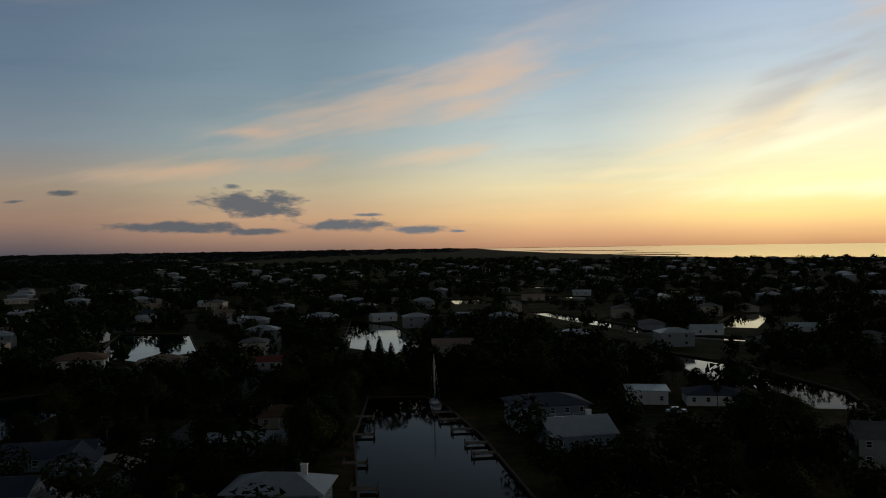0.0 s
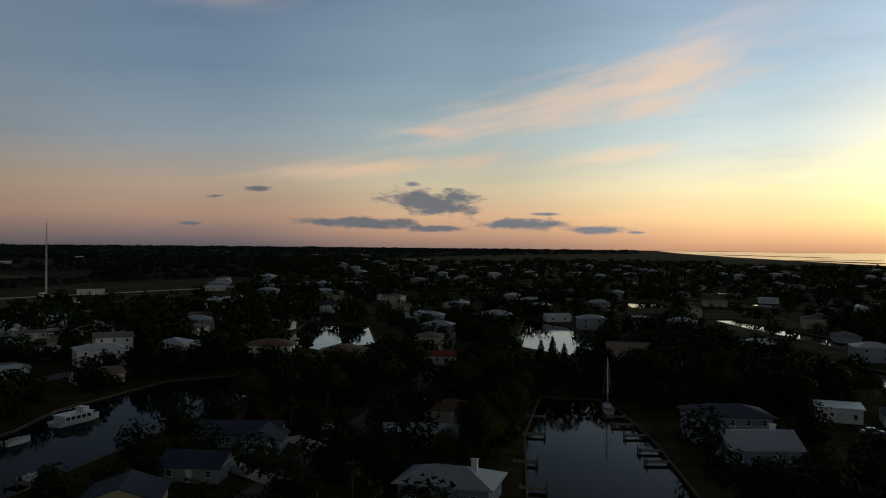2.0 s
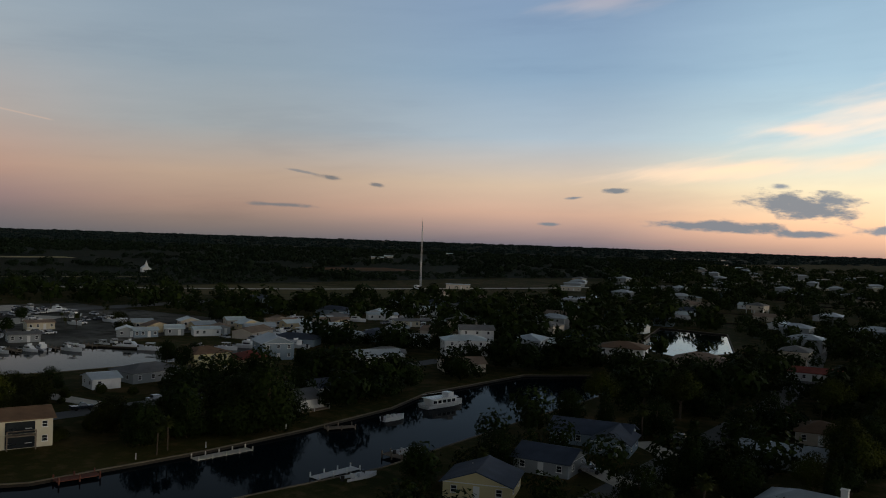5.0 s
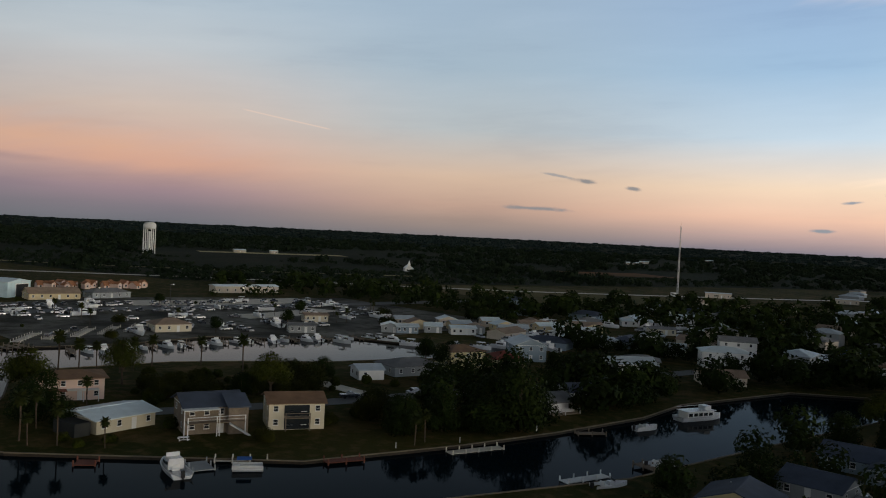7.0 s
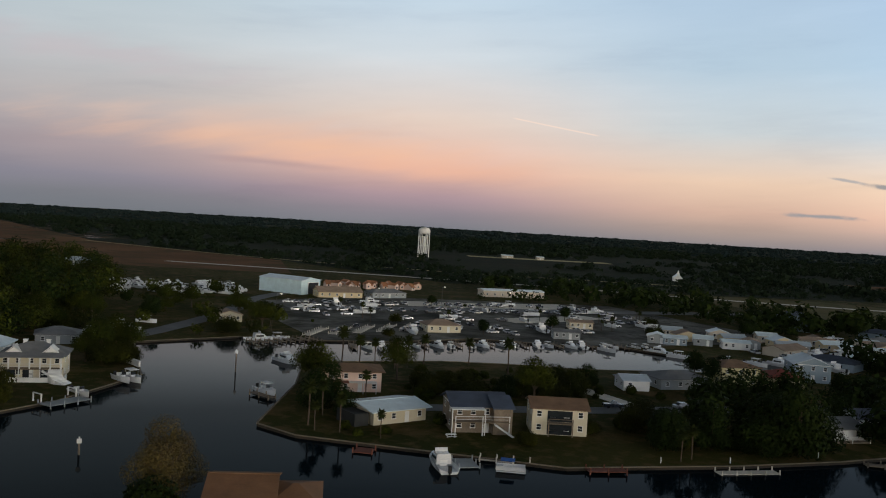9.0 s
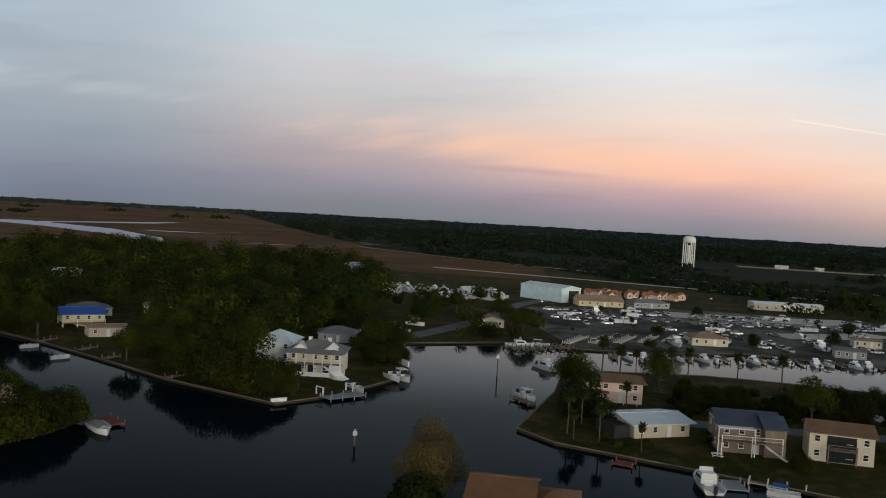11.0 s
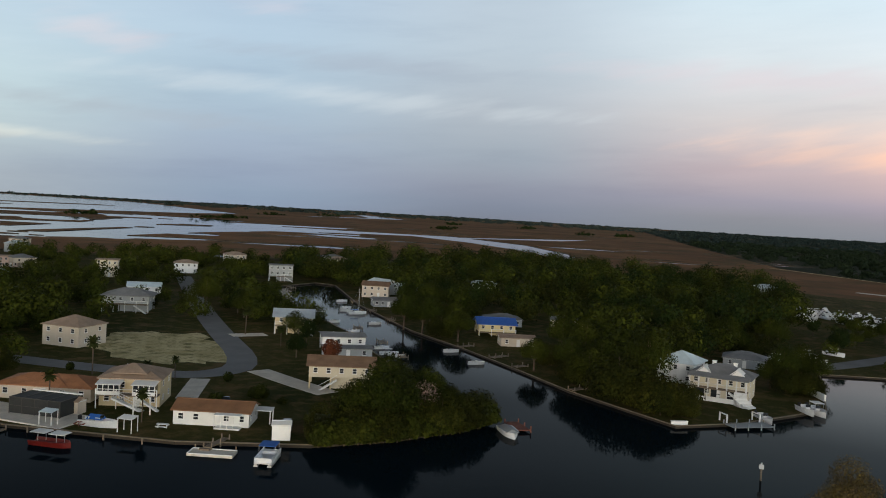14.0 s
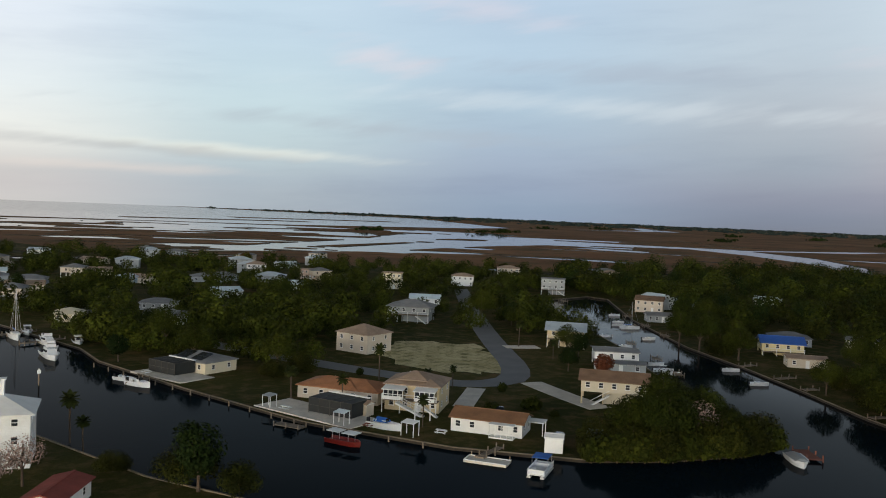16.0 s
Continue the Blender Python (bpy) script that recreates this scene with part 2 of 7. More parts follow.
def leafy(name, a, b, rough=0.75, patch=1.0):
    """Leaves: each one a little different, each tree a little different."""
    m = bpy.data.materials.new(name)
    m.use_nodes = True
    k = Graph(m.node_tree)
    col = k.mix(k.span(k.node("ShaderNodeNewGeometry").outputs["Random Per Island"], 0, 1, 0.15, 0.8), (*a, 1), (*b, 1))
    broad = k.noise(k.node("ShaderNodeTexCoord").outputs["Object"], 0.13, 2)
    col = k.mix(1.0, col, k.ramp(broad, [(0.3, [1 - 0.4 * patch] * 3), (0.7, [1 + 0.3 * patch] * 3)]), "MULTIPLY")
    col = k.mix(1.0, col, k.ramp(k.node("ShaderNodeObjectInfo").outputs["Random"], [(0, (0.75, 0.8, 0.8)), (1, (1.3, 1.2, 1.1))]), "MULTIPLY")
    d = k.node("ShaderNodeBsdfPrincipled")
    k.plug(d.inputs["Base Color"], col)
    d.inputs["Roughness"].default_value, d.inputs["Specular IOR Level"].default_value = rough, 0.05
    k.plug(k.node("ShaderNodeOutputMaterial").inputs[0], d.outputs[0])
    return m


def ground_material(name, a, b, c, broad=0.02, fine=0.35, bump=0.4, rough=0.95):
    m = bpy.data.materials.new(name)
    m.use_nodes = True
    k = Graph(m.node_tree)
    pos = k.node("ShaderNodeTexCoord").outputs["Object"]
    n1, n2, n3 = k.noise(pos, broad, 5), k.noise(pos, fine, 5), k.noise(pos, 2.5, 4)
    n4 = k.noise(pos, (broad * fine) ** 0.5, 4, 0.65)
    col = k.mix(k.span(n1, 0.38, 0.62), (*a, 1), (*b, 1))
    col = k.mix(k.span(n2, 0.5, 0.72, 0, 0.8), col, (*c, 1))
    col = k.mix(k.span(n4, 0.52, 0.66, 0, 0.75), col, (*c, 1))
    col = k.mix(0.5, col, k.ramp(n3, [(0.3, (0.6, 0.6, 0.6)), (0.7, (1.4, 1.4, 1.4))]), "MULTIPLY")
    d = k.node("ShaderNodeBsdfPrincipled")
    k.plug(d.inputs["Base Color"], col)
    d.inputs["Roughness"].default_value, d.inputs["Specular IOR Level"].default_value = rough, 0.04
    n = k.node("ShaderNodeBump")
    n.inputs["Strength"].default_value, n.inputs["Distance"].default_value = bump, 0.3
    k.plug(n.inputs["Height"], k.math("ADD", n2, n3))
    k.plug(d.inputs["Normal"], n.outputs[0])
    k.plug(k.node("ShaderNodeOutputMaterial").inputs[0], d.outputs[0])
    return m


def water_material():
    m = bpy.data.materials.new("canal_water")
    m.use_nodes = True
    k = Graph(m.node_tree)
    pos = k.node("ShaderNodeTexCoord").outputs["Object"]
    d = k.node("ShaderNodeBsdfPrincipled")
    s = k.node("ShaderNodeSeparateXYZ")
    k.plug(s.inputs[0], pos)
    far = k.math("SQRT", k.math("ADD", k.math("MULTIPLY", s.outputs[0], s.outputs[0]), k.math("MULTIPLY", s.outputs[1], s.outputs[1])))
    # a breeze roughens the open gulf
    k.plug(d.inputs["Roughness"], k.math("ADD", k.span(k.noise(pos, 0.05, 4), 0.35, 0.7, 0.02, 0.09), k.span(far, 1300, 2400, 0.0, 0.05)))
    # IOR varied by place to brighten or darken reflections: south and far creeks strongest
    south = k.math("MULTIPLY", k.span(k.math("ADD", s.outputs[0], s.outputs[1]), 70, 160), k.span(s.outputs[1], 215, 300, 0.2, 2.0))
    glossy = k.math("MAXIMUM", south, k.span(s.outputs[0], -170, -235, 0.0, 0.6))
    clear = k.mix(k.noise(pos, 0.03, 3), (0.002, 0.006, 0.009, 1), (0.004, 0.009, 0.013, 1))
    murky = k.math("MULTIPLY", k.span(s.outputs[0], -60, -30), k.span(s.outputs[1], 60, 110))
    k.plug(d.inputs["Base Color"], k.mix(murky, clear, (0.018, 0.013, 0.007, 1)))
    k.plug(d.inputs["IOR"], k.math("MULTIPLY_ADD", glossy, 0.085, k.span(s.outputs[1], -75, -45, 1.026, 1.040)))
    n = k.node("ShaderNodeBump")
    n.inputs["Strength"].default_value, n.inputs["Distance"].default_value = 0.10, 0.05
    k.plug(n.inputs["Height"], k.math("ADD", k.noise(pos, 0.9, 3), k.math("MULTIPLY", k.noise(pos, 0.15, 2), 2.0)))
    k.plug(d.inputs["Normal"], n.outputs[0])
    k.plug(k.node("ShaderNodeOutputMaterial").inputs[0], d.outputs[0])
    return m


glow = bpy.data.materials.new("lit_lamp_glass")
glow.use_nodes = True
glow.node_tree.nodes["Principled BSDF"].inputs["Emission Color"].default_value = (1.0, 0.85, 0.62, 1)
glow.node_tree.nodes["Principled BSDF"].inputs["Emission Strength"].default_value = 2.5
M = dict(
    glow=glow,
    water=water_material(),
    lawn=ground_material("lawn", (0.024, 0.031, 0.006), (0.050, 0.048, 0.012), (0.120, 0.078, 0.033)),
    marsh=ground_material("marsh_grass", (0.120, 0.064, 0.032), (0.19, 0.100, 0.050), (0.070, 0.056, 0.025), 0.005, 0.025),
    woodland=ground_material("woodland_floor", (0.012, 0.019, 0.010), (0.019, 0.026, 0.013), (0.026, 0.027, 0.015), 0.006, 0.05),
    field=ground_material("open_field", (0.085, 0.08, 0.03), (0.12, 0.098, 0.045), (0.06, 0.065, 0.025), 0.01, 0.1),
    yard=ground_material("shell_yard", (0.050, 0.050, 0.046), (0.19, 0.185, 0.165), (0.045, 0.044, 0.030), 0.045, 0.22),
    sand=ground_material("sandy_lot", (0.50, 0.43, 0.25), (0.36, 0.31, 0.16), (0.10, 0.10, 0.035), 0.12, 0.5),
    asphalt=material("asphalt", (0.135, 0.137, 0.138), 0.9, 0.2, 0.15, 3.0, 0.2),
    concrete=material("weathered_concrete", (0.55, 0.51, 0.44), 0.85, 0.22, 0.3, 2.5, 0.3),
    wall_cap=material("seawall_concrete", (0.15, 0.122, 0.085), 0.9, 0.35, 0.25, 1.5, 0.3),
    wall_face=material("algae_dark_seawall_face", (0.034, 0.027, 0.019), 0.9, 0.4, 0.3, 2.0, 0.3),
    wood=material("grey_dock_timber", (0.17, 0.135, 0.10), 0.85, 0.35, 0.5, 4.0, 0.3),
    redwood=material("red_stained_timber", (0.16, 0.055, 0.035), 0.85, 0.3, 0.5, 4.0, 0.3),
    bark=material("bark", (0.07, 0.05, 0.035), 0.95, 0.35, 1.5, 10, 0.5),
    white=material("white_paint", (0.64, 0.65, 0.64), 0.6, 0.10, 0.4, 5.0, 0.1),
    gelcoat=material("white_gelcoat", (0.58, 0.60, 0.62), 0.25, 0.06, 0.5, 6.0, 0.0, spec=0.5),
    cream=material("cream_stucco", (0.54, 0.49, 0.37), 0.85, 0.12, 0.3, 6.0, 0.2),
    yellow=material("pale_yellow_siding", (0.54, 0.47, 0.26), 0.75, 0.12, 0.3, 6.0, 0.2),
    pink=material("peach_stucco", (0.62, 0.46, 0.38), 0.85, 0.12, 0.3, 6.0, 0.2),
    beige=material("beige_stucco", (0.48, 0.42, 0.34), 0.85, 0.14, 0.3, 6.0, 0.2),
    grey=material("grey_siding", (0.27, 0.29, 0.30), 0.75, 0.14, 0.3, 6.0, 0.2),
    bluewall=material("blue_grey_siding", (0.20, 0.26, 0.31), 0.7, 0.14, 0.3, 6.0, 0.2),
    tan=material("tan_siding", (0.52, 0.43, 0.27), 0.8, 0.14, 0.3, 6.0, 0.2),
    shingle_brown=material("brown_shingles", (0.17, 0.105, 0.065), 0.9, 0.30, 0.35, 5.0, 0.5),
    shingle_orange=material("orange_brown_shingles", (0.17, 0.088, 0.045), 0.9, 0.28, 0.35, 5.0, 0.5),
    shingle_tan=material("tan_shingles", (0.27, 0.20, 0.15), 0.9, 0.25, 0.35, 5.0, 0.5),
    shingle_grey=material("grey_shingles", (0.16, 0.165, 0.17), 0.9, 0.28, 0.35, 5.0, 0.5),
    shingle_dark=material("dark_slate_shingles", (0.050, 0.066, 0.10), 0.85, 0.28, 0.35, 5.0, 0.5),
    shingle_red=material("red_shingles", (0.20, 0.045, 0.032), 0.9, 0.28, 0.35, 5.0, 0.5),
    terracotta=material("terracotta_tiles", (0.30, 0.135, 0.065), 0.85, 0.30, 0.4, 4.0, 0.5),
    metal_white=striped("white_standing_seam", (0.50, 0.59, 0.63), 0.45, 0, 0.35),
    metal_grey=striped("pale_blue_grey_standing_seam", (0.36, 0.42, 0.47), 0.45, 0, 0.4),
    metal_blue=striped("blue_standing_seam", (0.03, 0.10, 0.36), 0.45, 0, 0.4),
    siding_white=striped("white_lap_siding", (0.64, 0.65, 0.64), 0.22, 2, 0.7),
    hangar=striped("white_ribbed_cladding", (0.50, 0.64, 0.68), 0.6, 0, 0.45),
    glass=material("dark_window_glass", (0.018, 0.022, 0.026), 0.08, 0.2, 0.5, 2.0, 0.0, spec=0.6),
    screen=material("pool_screen", (0.018, 0.020, 0.020), 0.7, 0.3, 0.5, 6.0, 0.0),
    frame_dark=material("bronze_aluminium", (0.05, 0.045, 0.04), 0.5, 0.2, 0.5, 6.0, 0.0),
    tarp=material("blue_canvas", (0.02, 0.10, 0.36), 0.8, 0.2, 0.8, 5.0, 0.2),
    redpaint=material("dark_red_paint", (0.13, 0.012, 0.010), 0.5, 0.2, 0.5, 5.0, 0.1),
    black=material("black_rubber", (0.015, 0.015, 0.016), 0.7, 0.2, 1.0, 6.0, 0.1),
    steel=material("galvanised_steel", (0.45, 0.46, 0.47), 0.4, 0.15, 0.5, 6.0, 0.1, 0.6),
    carpaint=material("silver_car_paint", (0.42, 0.43, 0.45), 0.25, 0.1, 0.5, 4.0, 0.0, 0.3, spec=0.5),
    cardark=material("dark_car_paint", (0.04, 0.045, 0.06), 0.25, 0.1, 0.5, 4.0, 0.0, 0.2, spec=0.5),
    leaf=leafy("oak_leaves", (0.015, 0.023, 0.003), (0.047, 0.057, 0.008), 0.75, 1.8),
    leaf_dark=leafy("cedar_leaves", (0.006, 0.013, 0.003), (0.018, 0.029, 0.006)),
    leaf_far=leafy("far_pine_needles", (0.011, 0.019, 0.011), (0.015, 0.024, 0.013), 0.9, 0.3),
    # blue-green tint paints distance haze into the needles of the farthest woods
    leaf_haze=leafy("hazed_pine_needles", (0.020, 0.031, 0.030), (0.025, 0.037, 0.036), 0.9, 0.2),
    leaf_olive=leafy("mangrove_leaves", (0.012, 0.017, 0.003), (0.036, 0.038, 0.006), 0.75, 1.7),
    leaf_brown=leafy("autumn_twigs", (0.070, 0.056, 0.020), (0.135, 0.104, 0.038), 0.8, 1.4),
    leaf_red=leafy("red_autumn_leaves", (0.06, 0.02, 0.010), (0.12, 0.04, 0.02)),
    leaf_pink=leafy("pale_blossom", (0.28, 0.20, 0.18), (0.42, 0.30, 0.27)),
    leaf_palm=leafy("palm_fronds", (0.014, 0.022, 0.006), (0.042, 0.050, 0.014)),
)


# ---------------------------------------------------------------- builders
def mesh_of(name, bm, mat):
    me = bpy.data.meshes.new(name)
    bm.to_mesh(me)
    bm.free()
    for m in (mat if isinstance(mat, (list, tuple)) else [mat]):
        me.materials.append(m)
    return me


def part(name, bm, mat, parent, label="", at=(0, 0, 0), turn=0.0):
    """Links a bmesh, or a mesh that pieces share, as one part of a thing."""
    me = bm if isinstance(bm, bpy.types.Mesh) else mesh_of(name, bm, mat)
    ob = new(name, me)
    ob.parent = parent
    ob.matrix_basis = pose(*at, 0, 0, turn)
    return tagged(ob, label)


def thing(name, label, category, group="", at=None):
    return tagged(new(name), label, category, group)


def box(bm, x0, y0, z0, x1, y1, z1, m=None):
    vs = [bm.verts.new((x, y, z)) for z in (z0, z1) for x, y in ((x0, y0), (x1, y0), (x1, y1), (x0, y1))]
    if m is not None:
        for v in vs:
            v.co = m @ v.co
    for f in ((3, 2, 1, 0), (4, 5, 6, 7), (0, 1, 5, 4), (1, 2, 6, 5), (2, 3, 7, 6), (3, 0, 4, 7)):
        bm.faces.new([vs[i] for i in f])
    return bm


def boxes(*specs):
    bm = bmesh.new()
    for s in specs:
        box(bm, *s)
    return bm


def solid(points, faces):
    bm = bmesh.new()
    vs = [bm.verts.new(p) for p in points]
    for f in faces:
        bm.faces.new([vs[i] for i in f])
    bmesh.ops.recalc_face_normals(bm, faces=bm.faces)
    return bm


def tube(bm, a, b, r0, r1=None, n=7):
    """A tapered round bar from a to b."""
    a, b = Vector(a), Vector(b)
    r1 = r0 if r1 is None else r1
    q = (b - a).to_track_quat("Z", "Y")
    rings = []
    for c, r in ((a, r0), (b, r1)):
        rings.append([bm.verts.new(c + q @ Vector((r * math.cos(t), r * math.sin(t), 0))) for t in [2 * math.pi * i / n for i in range(n)]])
    for i in range(n):
        j = (i + 1) % n
        bm.faces.new((rings[0][i], rings[0][j], rings[1][j], rings[1][i]))
    bm.faces.new(rings[1])
    bm.faces.new(rings[0][::-1])
    return bm


def quad_mesh(name, quads, mat):
    """A mesh of loose leaves from an array (n, corners, 3)."""
    n, c = quads.shape[:2]
    me = bpy.data.meshes.new(name)
    me.vertices.add(c * n)
    me.vertices.foreach_set("co", np.ascontiguousarray(quads, dtype=np.float32).ravel())
    me.loops.add(c * n)
    me.loops.foreach_set("vertex_index", np.arange(c * n, dtype=np.int32))
    me.polygons.add(n)
    me.polygons.foreach_set("loop_start", np.arange(0, c * n, c, dtype=np.int32))
    me.update(calc_edges=True)
    me.materials.append(mat)
    return me


def leaves(rng, n, blobs, size, droop=0.0):
    """n leaf clusters in the outer part of round masses (x, y, z, rx, ry, rz)."""
    blobs = np.array(blobs, float)
    w = (blobs[:, 3] * blobs[:, 4] * blobs[:, 5]) ** 0.67
    pick = blobs[rng.choice(len(blobs), n, p=w / w.sum())]
    d = rng.normal(size=(n, 3))
    d /= np.linalg.norm(d, axis=1)[:, None]
    r = rng.uniform(0.35, 1.08, n) ** 0.5
    c = pick[:, :3] + d * r[:, None] * pick[:, 3:]
    t = rng.normal(size=(n, 3)) + d * 0.2
    nrm = d * 1.3 + rng.normal(size=(n, 3)) * 0.5 + np.array([0, 0, 0.35])
    nrm /= np.linalg.norm(nrm, axis=1)[:, None]
    t -= nrm * (t * nrm).sum(1)[:, None]
    t /= np.linalg.norm(t, axis=1)[:, None]
    b = np.cross(nrm, t)
    s = (size * rng.uniform(0.55, 1.35, n))[:, None]
    k = rng.uniform(0.7, 1.25, (n, 3, 1))
    q = np.stack([c - t * s - b * s * 0.55, c + t * s - b * s * 0.45, c + t * s * 0.1 + b * s * 0.95], 1)
    q = c[:, None] + (q - c[:, None]) * k
    return q


# ---------------------------------------------------------------- ground and water
def strip(points, width):
    """The outline of a band along a line."""
    pts = [Vector(p) for p in points]
    left, right = [], []
    for i, p in enumerate(pts):
        d = (pts[min(i + 1, len(pts) - 1)] - pts[max(i - 1, 0)]).normalized()
        w = width[i] if isinstance(width, (list, tuple)) else width
        n = Vector((-d.y, d.x)) * w / 2
        left.append((p + n)[:])
        right.append((p - n)[:])
    return left + right[::-1]


def pool(x, y, a, b, turn, n=12, rough=0.25, seed=1):
    r = random.Random(seed)
    out = []
    for i in range(n):
        t, k = 2 * math.pi * i / n, 1 + r.uniform(-rough, rough)
        u, v = a * k * math.cos(t), b * k * math.sin(t)
        out.append((x + u * math.cos(turn) - v * math.sin(turn), y + u * math.sin(turn) + v * math.cos(turn)))
    return out


WALLED = [
    # the canal below the camera, from the south to the bay in the middle
    [(-88, 204), (-88, 160), (-87, 110), (-97, 62), (-108, 30), (-109, 8), (-112, 30), (-120, 70), (-116, 100), (-115, 122), (-116, 150), (-121, 170), (-118, 212), (-104, 226)],
    # the bay
    [(-109, 8), (-98, -20), (-88, -46), (-118, -67.5), (-123, -63), (-128, -58.5), (-135, -54.5), (-142, -50.5), (-149, -49), (-167, -18), (-177, -7), (-202, 9), (-252, 9), (-263, 39), (-256, 62), (-219, 49), (-190, 41)],
    [(-109, 8), (-190, 41), (-171, 31), (-155, 27), (-146, 32), (-133, 51), (-120, 70), (-108, 30)],
    # the canal northwards
    [(-88, -46), (-72, -76), (-65, -105), (-61, -205), (-58, -330), (-113, -330), (-108, -205), (-103, -187), (-101, -150), (-101, -114), (-108, -86), (-118, -67.5)],
    # the canal to the north-east
    [(-138, -28), (-149, -49), (-178, -78), (-201, -98), (-229, -121), (-270, -163), (-322, -209), (-358, -208), (-356, -196), (-294, -151), (-246, -108), (-224, -82), (-204, -61), (-186, -43), (-167, -18)],
    # the marina
    [(-219, 49), (-256, 62), (-254, 85), (-262, 116), (-248, 141), (-244, 161), (-219, 174), (-217, 204), (-199, 200), (-199, 159), (-205, 124), (-214, 104), (-219, 87)],
    # southern canals
    [(-19, 214), (-18, 170), (-13, 128), (-10, 60), (20, 60), (13, 128), (7, 170), (0, 202), (-5, 214)],
    [(-38, 318), (-46, 430), (-24, 404), (-10, 344), (-9, 285)],
    [(-141, 378), (-110, 375), (-88, 310), (-100, 284), (-122, 300)],
    strip([(50, 462), (66, 410), (90, 340), (118, 318)], [12, 15, 17, 13]), strip([(70, 290), (79, 262), (82, 235), (90, 210), (87, 190)], [9, 19, 24, 16, 12]),
    strip([(122, 366), (148, 420), (178, 445)], 19), strip([(-4, 560), (14, 566), (20, 530)], 26), strip([(82, 590), (98, 560)], 20),
    strip([(150, 640), (205, 610)], 16), strip([(290, 720), (310, 690)], 14), strip([(240, 470), (250, 440)], 10),
    strip([(-170, 520), (-205, 440)], 10), strip([(-212, 470), (-250, 420)], 8), strip([(60, 700), (160, 760)], 14)]
rw = random.Random(21)
for i in range(30):       # random narrow canals among the far houses, laid across the camera's view to glint
    a, dist = radians(rw.uniform(-29, 19)), rw.uniform(430, 1200)
    q = Vector((-math.sin(a) * dist, math.cos(a) * dist))
    u = Vector((math.cos(a), math.sin(a))) * rw.uniform(16, 46) + Vector((-math.sin(a), math.cos(a))) * rw.uniform(-14, 14)
    p0, p1 = q - u, q + u
    mid = [(p0.x, p0.y), ((p0.x + p1.x) / 2 + rw.uniform(-8, 8), (p0.y + p1.y) / 2 + rw.uniform(-8, 8)), (p1.x, p1.y)]
    WALLED.append(strip(mid, rw.uniform(8, 13)))
NATURAL = [
    [(180, 4700), (230, 3600), (330, 2700), (470, 1930), (560, 1660), (900, 1480), (1500, 1250), (4700, 900), (4700, 4700)],
    # the winding creek through the marsh
    strip([(-560, -560), (-740, -612), (-900, -640), (-1060, -590), (-1130, -470), (-1020, -340), (-870, -232), (-770, -190)], [60, 80, 110, 130, 110, 80, 40, 16]),
    strip([(-1150, -430), (-1320, -360), (-1480, -330)], [40, 60, 20]),
    strip([(-420, -580), (-560, -640), (-740, -700), (-960, -830), (-1180, -860)], [40, 50, 70, 90, 60]),
    # open water behind the marsh
    [(-600, -1450), (-1000, -1230), (-1500, -1180), (-1760, -1240), (-1900, -1420), (-2600, -2300), (-2600, -4400), (900, -4600), (-100, -1500)],
    strip([(-2000, -1200), (-2400, -1150), (-2900, -1500)], [40, 120, 60])]
rw = random.Random(5)
for i in range(70):
    a, dist = radians(rw.uniform(118, 156)), 560 + 950 * rw.random() ** 1.2
    size = dist / 900
    NATURAL.append(pool(-math.sin(a) * dist, math.cos(a) * dist, rw.uniform(30, 120) * size, rw.uniform(8, 34) * size * size, a + rw.uniform(-0.3, 0.3), 10, 0.45, i))
for i in range(26):
    a, dist = radians(rw.uniform(86, 116)), rw.uniform(800, 1900)
    NATURAL.append(pool(-math.sin(a) * dist, math.cos(a) * dist, rw.uniform(20, 70), rw.uniform(10, 22), a + rw.uniform(-0.3, 0.3), 8, 0.4, 200 + i))
NATURAL += [strip([(-640, 2250), (-820, 2150)], 90), strip([(-380, 1780), (-520, 1720)], 70)]
ISLANDS = [strip([(-900, -1560), (-1300, -1480)], 50), strip([(-1300, -1750), (-1750, -1640)], 70), strip([(-420, -1900), (-760, -1900)], 60),
           strip([(330, 3300), (620, 2900)], 80), strip([(520, 2500), (660, 2420)], 40), strip([(440, 2300), (560, 2050)], 60)]
MARSH = [(-300, -520), (-436, -340), (-560, -280), (-690, -180), (-640, -60), (-560, 20), (-540, 110), (-680, 130), (-900, -10), (-1500, -150), (-3600, -600), (-3300, -2300),
         (-1900, -1600), (-700, -1700), (-300, -1100)]
WOODS = [(-680, 130), (-500, 200), (-470, 330), (-420, 700), (-340, 900), (-520, 1600), (-200, 4700), (-4700, 4700), (-4700, -500), (-3600, -600), (-1500, -150), (-900, -10)]
FIELD = [(-470, 330), (-330, 330), (-300, 420), (-360, 480), (-440, 440)]
YARD = [(-256, 62), (-254, 85), (-262, 116), (-248, 141), (-244, 161), (-260, 250), (-380, 240), (-400, 120), (-370, 60), (-300, 58)]
LOT = []
rw = random.Random(8)
for a, b in zip([(-160, -155), (-155, -128), (-168, -118), (-186, -132), (-196, -152), (-184, -168)], [(-155, -128), (-168, -118), (-186, -132), (-196, -152), (-184, -168), (-160, -155)]):
    for i in range(6):      # a ragged outline
        LOT.append((a[0] + (b[0] - a[0]) * i / 6 + rw.uniform(-2.2, 2.2), a[1] + (b[1] - a[1]) * i / 6 + rw.uniform(-2.2, 2.2)))


def inside(p, poly):
    x, y = p
    hit = False
    for i in range(len(poly)):
        (ax, ay), (bx, by) = poly[i - 1], poly[i]
        if (ay > y) != (by > y) and x < (bx - ax) * (y - ay) / (by - ay) + ax:
            hit = not hit
    return hit


